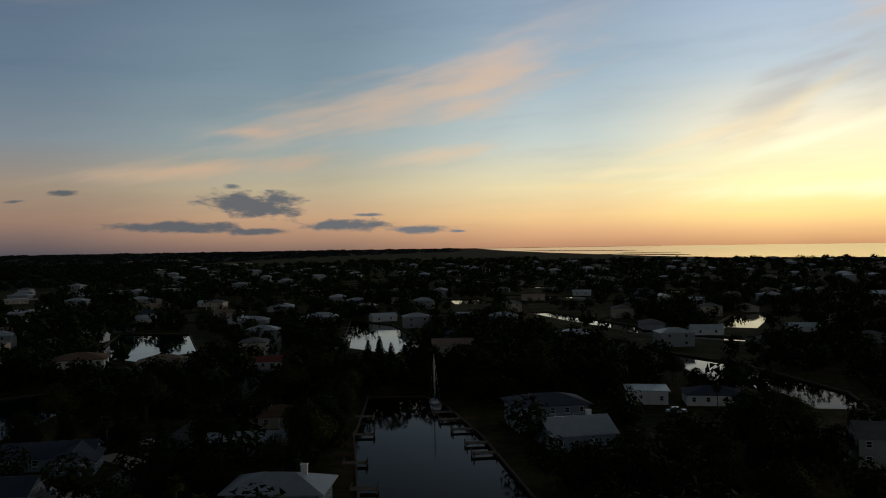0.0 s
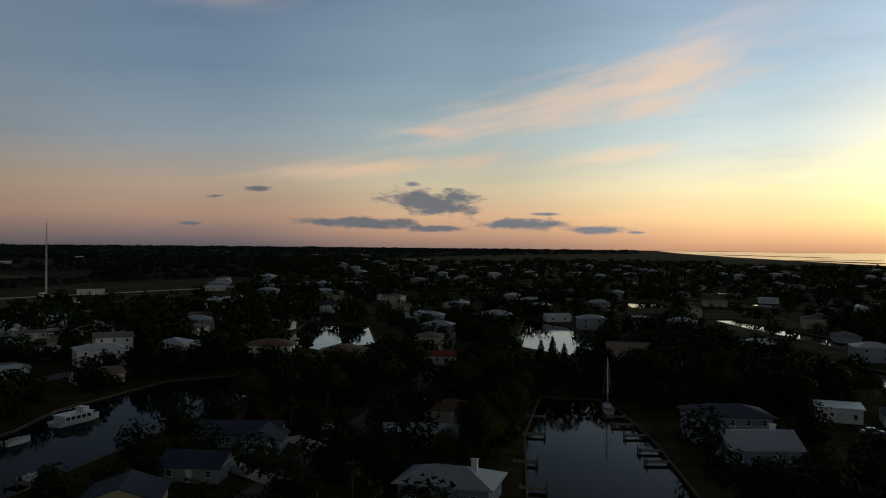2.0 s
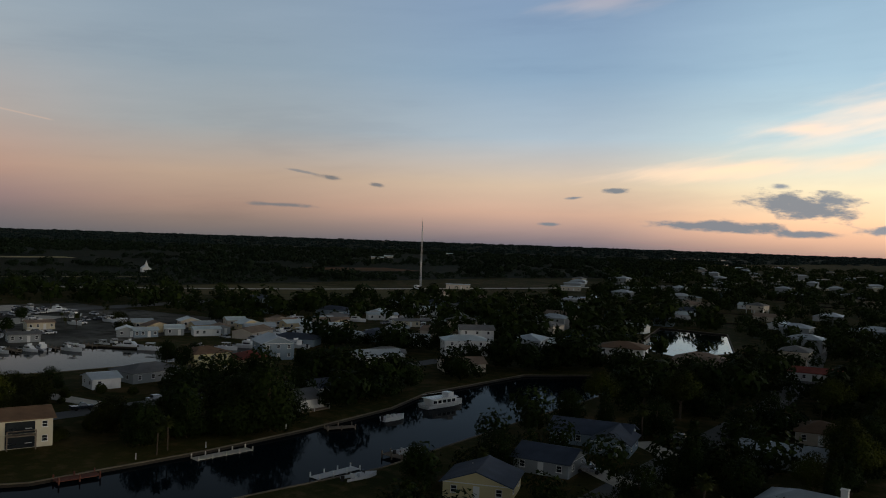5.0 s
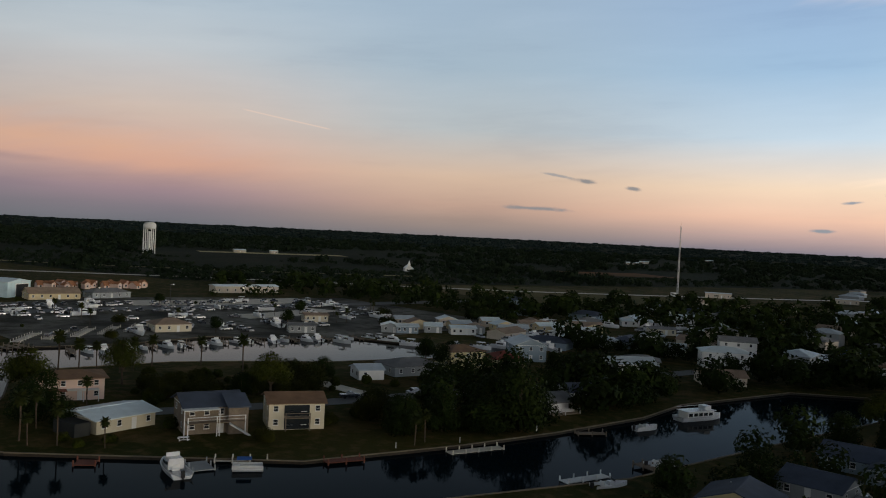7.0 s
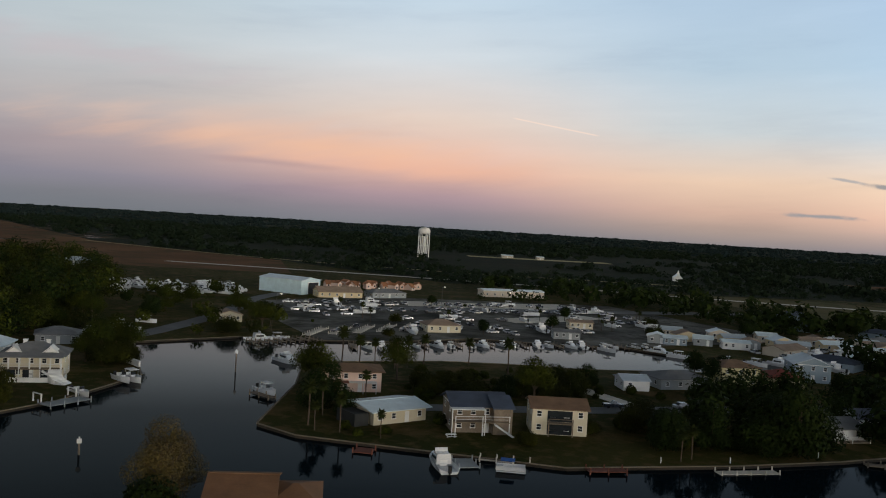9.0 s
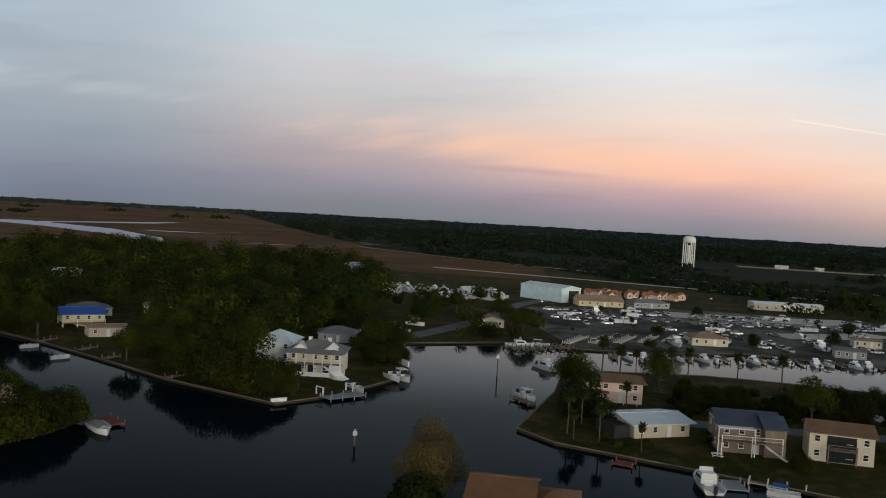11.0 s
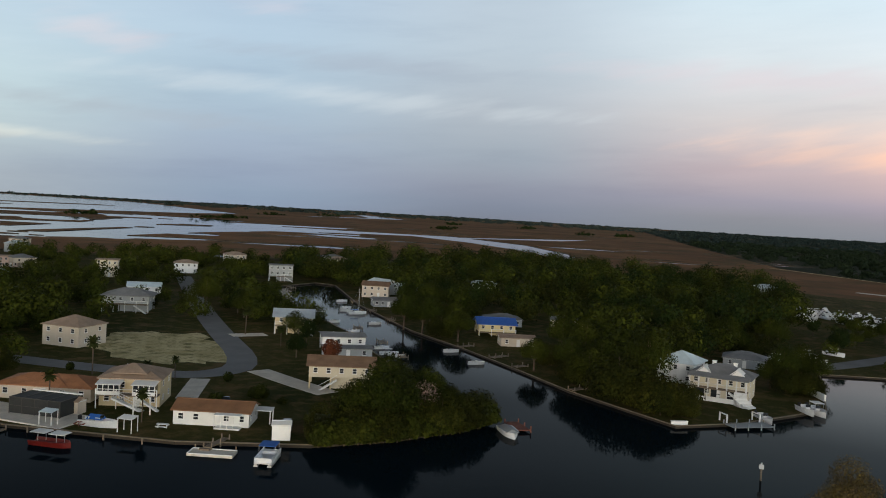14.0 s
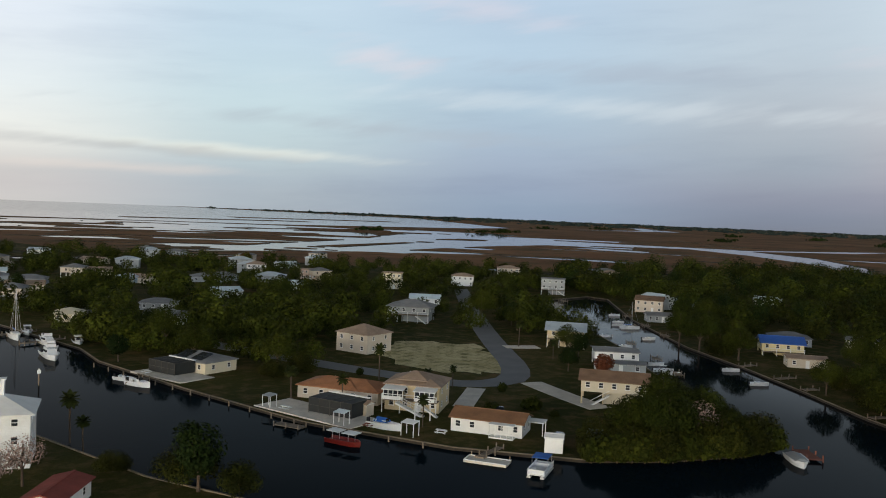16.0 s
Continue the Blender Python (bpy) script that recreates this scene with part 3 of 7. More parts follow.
BOUNDS = [(min(p[0] for p in q), min(p[1] for p in q), max(p[0] for p in q), max(p[1] for p in q), q) for q in WALLED + NATURAL]


def wet(p):
    if any(inside(p, q) for q in ISLANDS):
        return False
    return any(a <= p[0] <= c and b <= p[1] <= d and inside(p, q) for a, b, c, d, q in BOUNDS)


def zone(p):
    for i, poly in ((5, LOT), (4, YARD), (3, FIELD), (1, MARSH), (2, WOODS)):
        if inside(p, poly):
            return i
    if any(inside(p, q) for q in ISLANDS) or (p[0] < -600 and p[1] < 100):
        return 1
    return 0


def make_ground():
    from mathutils.geometry import delaunay_2d_cdt
    R = 4850
    verts, edges = [], []
    outer = [(R * math.cos(2 * math.pi * i / 48), R * math.sin(2 * math.pi * i / 48)) for i in range(48)]
    for poly in [outer] + WALLED + NATURAL + ISLANDS + [MARSH, WOODS, FIELD, YARD, LOT]:
        n = len(verts)
        verts += [Vector(p) for p in poly]
        edges += [(n + i, n + (i + 1) % len(poly)) for i in range(len(poly))]
    v, e, f, *_ = delaunay_2d_cdt(verts, edges, [], 0, 0.02)
    keep, mats, shore = [], [], {}
    for t in f:
        c = (v[t[0]] + v[t[1]] + v[t[2]]) / 3
        if c.length > R or wet(c):
            continue
        if (v[t[1]] - v[t[0]]).cross(v[t[2]] - v[t[0]]) < 0:
            t = t[::-1]
        keep.append(t)
        mats.append(zone(c))
        for i in range(3):
            a, b = t[i], t[(i + 1) % 3]
            if (b, a) in shore:
                del shore[b, a]
            else:
                shore[a, b] = True
    pts = [(p.x, p.y, 0.0) for p in v]
    banks = []
    for a, b in shore:
        n = len(pts)
        pts += [(v[a].x, v[a].y, -1.6), (v[b].x, v[b].y, -1.6)]
        banks.append((b, a, n, n + 1))
    me = bpy.data.meshes.new("ground")
    me.from_pydata(pts, [], keep + banks)
    for k in ("lawn", "marsh", "woodland", "field", "yard", "sand", "wall_face"):
        me.materials.append(M[k])
    me.polygons.foreach_set("material_index", mats + [6] * len(banks))
    tagged(new("ground", me), "low green and brown land cut by canals", "ground", kind="structure")
    # concrete seawalls along the built-up banks
    bm, face = bmesh.new(), bmesh.new()
    for a, b in shore:
        p, q = v[a], v[b]
        mid, d = (p + q) / 2, q - p
        if mid.length > 420 or d.length < 0.1 or mid.length < 40 or (-168 < mid.x < -116 and -68 < mid.y < -44):
            continue
        if not any(inside(mid + Vector((d.y, -d.x)).normalized() * 0.4, w) for w in WALLED):
            continue
        m = Matrix.Translation((p.x, p.y, 0)) @ Matrix.Rotation(math.atan2(d.y, d.x), 4, "Z")
        box(bm, -0.1, -0.16, 0.0, d.length + 0.1, 0.18, 0.15, m)
        box(face, 0.0, -0.12, -1.6, d.length, 0.02, 0.0, m)
    tagged(new("seawall", mesh_of("seawall", face, M["wall_face"])), "algae-dark concrete seawall along the canals", "seawall", kind="structure")
    tagged(new("seawall_cap", mesh_of("seawall_cap", bm, M["wall_cap"])), "pale weathered concrete cap on the seawall", "seawall cap", kind="structure")
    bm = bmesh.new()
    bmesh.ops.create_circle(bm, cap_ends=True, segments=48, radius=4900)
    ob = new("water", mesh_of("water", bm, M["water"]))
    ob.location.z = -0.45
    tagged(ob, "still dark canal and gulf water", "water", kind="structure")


make_ground()


def road(name, pts, width, mat, label, z=0.03, cat="road"):
    out = [Vector(p) for p in pts]
    for _ in range(2):      # round the corners
        nxt = [out[0]]
        for a, b in zip(out, out[1:]):
            nxt += [a.lerp(b, 0.25), a.lerp(b, 0.75)]
        out = nxt + [out[-1]]
    poly = strip([p[:] for p in out], width)
    n = len(poly) // 2
    bm = bmesh.new()
    vs = [bm.verts.new((x, y, z)) for x, y in poly]
    lo = [bm.verts.new((x, y, z - 0.2)) for x, y in poly]
    for i in range(n - 1):
        bm.faces.new((vs[i], vs[2 * n - 1 - i], vs[2 * n - 2 - i], vs[i + 1]))
    for i in range(2 * n):
        j = (i + 1) % (2 * n)
        bm.faces.new((vs[i], vs[j], lo[j], lo[i]))
    bmesh.ops.recalc_face_normals(bm, faces=bm.faces)
    return tagged(new(name, mesh_of(name, bm, mat)), label, cat, kind="structure")


road("road_north", [(-330, -262), (-255, -196), (-205, -150), (-168, -113), (-152, -113), (-146, -124), (-140, -160), (-136, -215), (-150, -300)], 7.0, M["asphalt"], "grey asphalt lane bending between the lots", 0.05)
road("driveway_grey", [(-148, -112), (-132, -103)], 4.0, M["concrete"], "pale concrete driveway off the lane", 0.08)
road("driveway_shell", [(-163, -108), (-157, -96), (-152, -84)], 5.5, M["concrete"], "pale shell driveway beside the tan house", 0.08)
road("driveway_east", [(-200, -142), (-208, -136)], 5.0, M["concrete"], "pale driveway to the metal-roofed house", 0.08)
road("road_peninsula", [(-165, 60), (-158, 95), (-156, 125), (-152, 165), (-150, 230), (-140, 300)], 6.0, M["asphalt"], "grey lane along the peninsula", 0.05)
road("driveway_peninsula", [(-158, 110), (-176, 108), (-188, 106)], 4.5, M["concrete"], "pale concrete driveway to the marina bank", 0.08)
road("road_south", [(-52, 60), (-52, 120), (-52, 240), (-60, 300), (-80, 420)], 6.5, M["asphalt"], "dark asphalt street between the houses", 0.05)
road("driveway_south", [(-52, 128), (-64, 136)], 4.5, M["concrete"], "pale concrete driveway", 0.08)
road("driveway_side", [(-52, 150), (-62, 158)], 4.5, M["concrete"], "pale concrete driveway", 0.08)
road("road_marina", [(-256, 4), (-280, 20), (-330, 46), (-380, 60), (-450, 110)], 7.0, M["asphalt"], "grey asphalt road to the boat yard", 0.05)
road("road_shops", [(-345, 70), (-352, 130), (-350, 220), (-356, 330)], 12.0, M["asphalt"], "wide asphalt parking strip by the marina", 0.06)
road("parking_lot", [(-372, 128), (-366, 170), (-372, 214)], 22.0, M["concrete"], "pale concrete parking lot behind the marina", 0.055)
road("parking_lot_south", [(-312, 150), (-318, 176), (-330, 200)], 14.0, M["concrete"], "pale concrete boat yard apron", 0.055)
road("sandy_clearing", [(-925, 393), (-905, 470), (-889, 559)], 34.0, M["sand"], "pale sandy clearing in the wood", 0.05, "clearing")
road("brown_field", [(-604, 650), (-588, 700), (-572, 752)], 70.0, M["marsh"], "brown open field in the wood", 0.05, "field")
road("highway", [(-620, 40), (-520, 240), (-415, 378), (-360, 500), (-296, 656), (-250, 900), (-200, 1400)], 7.0, M["concrete"], "pale highway at the edge of the woods", 0.05)
road("road_far", [(-900, -20), (-700, 120), (-600, 260), (-540, 420)], 4.0, M["sand"], "pale sandy track by the woods", 0.05)


# ---------------------------------------------------------------- houses
SHARED = {}


def shared(key, make):
    if key not in SHARED:
        SHARED[key] = make()
    return SHARED[key]


def window(parent, x, y, z, w, h, turn, trim="white", plain=False):
    """A window that faces -y before it is turned: a proud frame with a pane set into it."""
    def frame_mesh():
        t = 0.065
        return mesh_of("window", boxes((-w / 2, -0.06, -h / 2, -w / 2 + t, 0.05, h / 2), (w / 2 - t, -0.06, -h / 2, w / 2, 0.05, h / 2),
                                       (-w / 2 + t, -0.06, h / 2 - t, w / 2 - t, 0.05, h / 2), (-w / 2 - 0.05, -0.1, -h / 2 - 0.06, w / 2 + 0.05, 0.05, -h / 2 + t),
                                       (-w / 2 + t, -0.05, -0.03, w / 2 - t, 0.03, 0.03)), M[trim])

    def pane_mesh():
        return mesh_of("pane", boxes((-w / 2 + 0.09, -0.02, -h / 2 + 0.09, w / 2 - 0.09, 0.02, h / 2 - 0.09)), M["glass"])
    def far_mesh():
        bm = boxes((-w / 2, -0.06, -h / 2, w / 2, 0.05, h / 2), (-w / 2 + 0.1, -0.08, -h / 2 + 0.1, w / 2 - 0.1, -0.05, h / 2 - 0.1))
        for i, q in enumerate(bm.faces):
            q.material_index = i // 6
        return mesh_of("window", bm, [M[trim], M["glass"]])
    if plain:
        part("window", shared(("far", w, h, trim), far_mesh), None, parent, at=(x, y, z), turn=turn)
        return
    f = part("window", shared(("window", w, h, trim), frame_mesh), None, parent, at=(x, y, z), turn=turn)
    part("pane", shared(("pane", w, h), pane_mesh), None, f)


def door(parent, x, y, z, turn, w=0.95, h=2.05, trim="white"):
    def leaf():
        return mesh_of("door", boxes((-w / 2, -0.05, 0, w / 2, 0.05, h), (-w / 2 + 0.12, -0.07, 0.2, w / 2 - 0.12, 0, 0.9), (-w / 2 + 0.12, -0.07, 1.05, w / 2 - 0.12, 0, h - 0.15)), M[trim])
    part("door", shared(("door", w, h, trim), leaf), None, parent, at=(x, y, z), turn=turn)


def gable_roof(w, d, z, pitch, over, thick=0.16):
    """Ridge along x; returns the roof and the height of the ridge above z."""
    r = pitch * d / 2
    bm = bmesh.new()
    x0, x1 = -w / 2 - over, w / 2 + over
    e = z - pitch * over
    sec = [(-over, e), (d / 2, z + r), (d + over, e), (d + over, e + thick), (d / 2, z + r + thick * 1.1), (-over, e + thick)]
    a = [bm.verts.new((x0, y, q)) for y, q in sec]
    b = [bm.verts.new((x1, y, q)) for y, q in sec]
    for i in range(6):
        j = (i + 1) % 6
        bm.faces.new((a[i], b[i], b[j], a[j]))
    for s in (a, b):
        bm.faces.new((s[0], s[1], s[4], s[5]))
        bm.faces.new((s[1], s[2], s[3], s[4]))
    # ridge cap
    box(bm, x0, d / 2 - 0.18, z + r + thick * 0.9, x1, d / 2 + 0.18, z + r + thick * 1.1 + 0.05)
    bmesh.ops.recalc_face_normals(bm, faces=bm.faces)
    return bm, r


def hip_roof(w, d, z, pitch, over, thick=0.16):
    x0, x1, y0, y1 = -w / 2 - over, w / 2 + over, -over, d + over
    r = pitch * (y1 - y0) / 2
    k = min((y1 - y0) / 2, (x1 - x0) / 2 - 0.3)
    e = z - 0.05
    pts = [(x0, y0, e), (x1, y0, e), (x1, y1, e), (x0, y1, e), (x0, y0, e + thick), (x1, y0, e + thick), (x1, y1, e + thick), (x0, y1, e + thick),
           (x0 + k, (y0 + y1) / 2, e + thick + r), (x1 - k, (y0 + y1) / 2, e + thick + r)]
    return solid(pts, [(3, 2, 1, 0), (0, 1, 5, 4), (1, 2, 6, 5), (2, 3, 7, 6), (3, 0, 4, 7), (4, 5, 9, 8), (5, 6, 9), (6, 7, 8, 9), (7, 4, 8)]), r


def flight(x0, y0, y1, z, count, run, rise, way=1):
    """A connected flight of steps that goes down from z along x."""
    up, low = [], []
    for i in range(count):
        up += [(x0 + way * run * i, z - rise * (i + 1)), (x0 + way * run * (i + 1), z - rise * (i + 1))]
        low.append((x0 + way * run * i, z - rise * (i + 1) - 0.22))
    low.append((x0 + way * run * count, z - rise * count - 0.22))
    pts = up + low[::-1]
    k = len(pts)
    return solid([(x, y, q) for y in (y0, y1) for x, q in pts], [tuple(range(k)), tuple(range(2 * k - 1, k - 1, -1))] + [(i, (i + 1) % k, k + (i + 1) % k, k + i) for i in range(k)])


def house(label, w, d, storeys=1, roof="gable", wall="cream", top="shingle_brown", pitch=0.36, over=0.4, stilts=0.0, wins=4, trim="white",
          end=False, porch=0.0, chimney=False, garage=False, category="house", group="houses by the canals", m=None, sides=2, storey=2.45, front_door=True, plain=False):
    """A house whose front runs along x at y = 0 and whose body lies behind it (y > 0). end: the gable faces the front."""
    root = thing("house", label, category, group)
    pitch *= 0.85
    z0, z1 = stilts, stilts + storeys * storey
    W, D = (d, w) if end else (w, d)
    bm = boxes((-w / 2, 0, z0, w / 2, d, z1))
    if roof == "flat":
        rb, rise = boxes((-w / 2 - over, -over, z1, w / 2 + over, d + over, z1 + 0.22), (-w / 2 - over, -over, z1 + 0.22, w / 2 + over, -over + 0.15, z1 + 0.32)), 0
    elif roof == "hip":
        rb, rise = hip_roof(W, D, z1, pitch, over)
    else:
        rb, rise = gable_roof(W, D, z1, pitch, over)
        for s in (-1, 1):       # gable ends of the wall
            x = s * (W / 2 - 0.01)
            pts = [(x, 0.02, z1), (x, D - 0.02, z1), (x, D / 2, z1 + rise), (x - s * 0.2, 0.02, z1), (x - s * 0.2, D - 0.02, z1), (x - s * 0.2, D / 2, z1 + rise)]
            if end:
                pts = [(p[1] - D / 2, d / 2 - p[0], p[2]) for p in pts]
            vs = [bm.verts.new(p) for p in pts]
            for f in ((0, 1, 2), (5, 4, 3), (0, 3, 4, 1), (1, 4, 5, 2), (2, 5, 3, 0)):
                bm.faces.new([vs[i] for i in f])
    if end:
        bmesh.ops.transform(rb, matrix=Matrix(((0, 1, 0, -D / 2), (-1, 0, 0, d / 2), (0, 0, 1, 0), (0, 0, 0, 1))), verts=rb.verts)
    bmesh.ops.recalc_face_normals(bm, faces=bm.faces)
    part("wall", bm, M[wall], root)
    part("roof", rb, M[top], root)
    if roof != "flat" and not plain:
        part("fascia", boxes((-w / 2 - 0.05, -0.05, z1 - 0.14, w / 2 + 0.05, d + 0.05, z1 - 0.02)), M[trim], root)
    if stilts:
        post = shared(("post", stilts), lambda: mesh_of("post", boxes((-0.16, -0.16, 0, 0.16, 0.16, stilts)), M[wall]))
        n = max(3, int(w / 3.2))
        for i in range(n):
            for y in (0.2, d - 0.2):
                part("post", post, None, root, at=(-w / 2 + 0.2 + i * (w - 0.4) / (n - 1), y, 0))
        part("ground_floor", boxes((-w / 2 + w * 0.35, 1.2, 0, w / 2 - 0.6, d - 0.6, stilts)), M[wall], root)
    for s in range(storeys):
        z = z0 + s * storey + min(1.45, storey * 0.58)
        for i in range(wins):
            x = -w / 2 + (i + 0.5) * w / wins
            if s == 0 and front_door and i == wins // 2 and not stilts:
                door(root, x, -0.02, 0.02, 0, trim=trim)
            else:
                window(root, x, 0, z, 0.95, 1.1, 0, trim, plain)
        for i in range(sides):
            y = (i + 0.5) * d / sides
            window(root, w / 2, y, z, 0.85, 1.0, 90, trim, plain)
            window(root, -w / 2, y, z, 0.85, 1.0, -90, trim, plain)
    if garage:
        part("garage_door", boxes((-w / 2 + 0.6, -0.06, 0.02, -w / 2 + 3.4, 0.02, 2.2), *[(-w / 2 + 0.65, -0.09, 0.12 + 0.52 * i, -w / 2 + 3.35, 0, 0.56 + 0.52 * i) for i in range(4)]), M["white"], root)
    if porch:
        z = z0 if stilts else (storey if storeys > 1 else 0.25)
        deck = part("porch_deck", boxes((-w / 2, -porch, z - 0.18, w / 2, -0.06, z)), M["wood"], root)
        n = max(3, int(w / 2.6))
        rail = boxes((-w / 2, -porch, z + 0.95, w / 2, -porch + 0.08, z + 1.05), (-w / 2, -porch, z + 0.45, w / 2, -porch + 0.05, z + 0.5))
        part("railing", rail, M["white"], deck)
        for i in range(n):
            x = -w / 2 + 0.1 + i * (w - 0.2) / (n - 1)
            part("porch_post", boxes((x - 0.08, -porch + 0.0, 0, x + 0.08, -porch + 0.16, z + 1.05)), M["white"], root)
        if z > 1:
            part("stairs", flight(w * 0.2, -porch - 1.1, -porch - 0.05, z, int(z / 0.18), 0.28, 0.18), M["white"], root)
    if chimney:
        part("chimney", boxes((w * 0.22, d * 0.55, z1 - 0.3, w * 0.22 + 0.9, d * 0.55 + 0.8, z1 + rise + 0.9), (w * 0.22 - 0.1, d * 0.55 - 0.1, z1 + rise + 0.9, w * 0.22 + 1.0, d * 0.55 + 0.9, z1 + rise + 1.05)), M["white"], root)
    vent = shared("roof_vent", lambda: mesh_of("roof_vent", tube(bmesh.new(), (0, 0, -0.5), (0, 0, 0.35), 0.09), M["steel"]))
    if roof != "flat" and w > 7 and not plain:
        part("roof_vent", vent, None, root, at=(-w * 0.2, d * 0.7, z1 + rise * 0.6))
    if m is not None:
        root.matrix_basis = m
        FOOT.append((m.translation.x, m.translation.y, max(w, d) * 0.75))
        back = m @ Vector((0, d * 0.6, 0))
        FOOT.append((back.x, back.y, max(w, d) * 0.6))
    return root


FOOT = [(-246, -86, 15), (-238, -74, 12)]
CHURCH = (-600, 445)


def extra(root, name, bm, mat, label=""):
    return part(name, bm, M[mat], root, label)


# north bank, beyond the canal
h = house("cream single-storey house with a brown shingle roof", 12.6, 6.8, wall="white", top="shingle_orange", wins=5, m=pose(-118.6, -87.3, 0, 0, 0, 112))
porch = extra(h, "sun_porch", boxes((1.0, -2.0, 0, 5.2, -0.05, 0.2)), "white")
for i in range(5):
    extra(porch, "porch_post", boxes((1.0 + 1.03 * i, -2.0, 0.2, 1.08 + 1.03 * i, -1.9, 2.3)), "white")
extra(porch, "porch_rail", boxes((1.0, -2.0, 1.0, 5.2, -1.93, 1.06)), "white")
extra(porch, "porch_roof", boxes((0.9, -2.1, 2.3, 5.3, -0.05, 2.42)), "white")
extra(h, "carport", boxes((6.5, 3.0, 2.2, 9.4, 6.0, 2.35), (9.1, 3.1, 0, 9.25, 3.25, 2.2), (9.1, 5.7, 0, 9.25, 5.85, 2.2)), "white")
h = house("two-storey tan house with a stepped shingle roof and white stairs", 10.5, 9.5, 2, "hip", "tan", "shingle_tan", 0.42, wins=4, porch=2.4, m=pose(-121.5, -107.0, 0, 0, 0, 118))
extra(h, "upper_roof", hip_roof(5.0, 5.0, 5.9, 0.45, 0.4)[0], "shingle_tan")
for x0 in (-5.0, 1.0):
    room = extra(h, "sun_room", boxes((x0, -2.3, 2.5, x0 + 3.8, -0.08, 4.3)), "glass", "glazed sun room")
    extra(room, "awning", solid([(x0 - 0.2, -2.9, 4.3), (x0 + 4.0, -2.9, 4.3), (x0 + 4.0, -0.06, 4.5), (x0 - 0.2, -0.06, 4.5), (x0 - 0.2, -2.9, 4.42), (x0 + 4.0, -2.9, 4.42), (x0 + 4.0, -0.06, 4.75), (x0 - 0.2, -0.06, 4.75)],
                                [(3, 2, 1, 0), (4, 5, 6, 7), (0, 1, 5, 4), (1, 2, 6, 5), (2, 3, 7, 6), (3, 0, 4, 7)]), "white", "white sloping awning")
    extra(room, "window_frame", boxes((x0 - 0.05, -2.36, 2.45, x0 + 3.85, -2.28, 3.1), *[(x0 + 0.92 * i, -2.36, 3.1, x0 + 0.12 + 0.92 * i, -2.28, 4.3) for i in range(5)]), "white", "white window frames")
stairs = extra(h, "outer_stairs", flight(-2.2, -4.0, -2.6, 2.45, 13, 0.42, 0.185), "white", "white timber stairs with handrails")
for y in (-4.0, -2.6):
    extra(stairs, "handrail", tube(bmesh.new(), (-2.2, y, 3.35), (3.3, y, 0.95), 0.06), "white")
    for i in range(7):
        extra(stairs, "baluster", tube(bmesh.new(), (-2.1 + 0.84 * i, y, 2.3 - 0.37 * i), (-2.1 + 0.84 * i, y, 3.25 - 0.37 * i), 0.03), "white")
extra(h, "boat_lift", boxes((2.0, -6.0, 0.0, 2.2, -5.8, 3.0), (4.8, -6.0, 0.0, 5.0, -5.8, 3.0), (2.0, -6.0, 2.9, 5.0, -5.8, 3.05)), "white")
h = house("low house with a terracotta roof behind a screened pool", 17.0, 9.0, 1, "hip", "beige", "terracotta", 0.34, wins=5, m=pose(-116.5, -122.0, 0, 0, 0, 112))
extra(h, "wing_roof", hip_roof(8.0, 7.0, 2.5, 0.36, 0.5)[0], "terracotta")


def pool_cage(label, w, d, hgt, m):
    root = thing("pool_enclosure", label, "pool enclosure", "screened pools")
    part("screen", boxes((-w / 2, 0, 0.1, w / 2, 0.04, hgt), (-w / 2, 0.04, 0.1, -w / 2 + 0.04, d, hgt), (w / 2 - 0.04, 0.04, 0.1, w / 2, d, hgt), (-w / 2 + 0.04, 0.04, hgt - 0.04, w / 2 - 0.04, d, hgt)), M["screen"], root)
    bar = bmesh.new()
    n = int(w / 2)
    for i in range(n + 1):
        x = -w / 2 + i * w / n
        box(bar, x - 0.05, -0.06, 0, x + 0.05, 0.06, hgt + 0.02)
        box(bar, x - 0.05, 0.06, hgt, x + 0.05, d, hgt + 0.08)
    box(bar, -w / 2, -0.07, hgt, w / 2, 0.05, hgt + 0.1)
    box(bar, -w / 2, -0.07, hgt * 0.5, w / 2, -0.02, hgt * 0.5 + 0.06)
    part("frame", bar, M["frame_dark"], root)
    part("gutter", boxes((-w / 2, d - 0.25, hgt + 0.02, w / 2, d + 0.3, hgt + 0.2)), M["white"], root, "white aluminium gutter")
    root.matrix_basis = m
    FOOT.append((m.translation.x, m.translation.y, w * 0.6))
    return root


def slab(label, w, d, m, mat="concrete", name="patio"):
    ob = new(name, mesh_of(name, boxes((-w / 2, 0, -0.1, w / 2, d, 0.16), (-w / 2, -0.02, 0.16, w / 2, 0.25, 0.24)), M[mat]))
    ob.matrix_basis = m
    return tagged(ob, label, name, "patios")


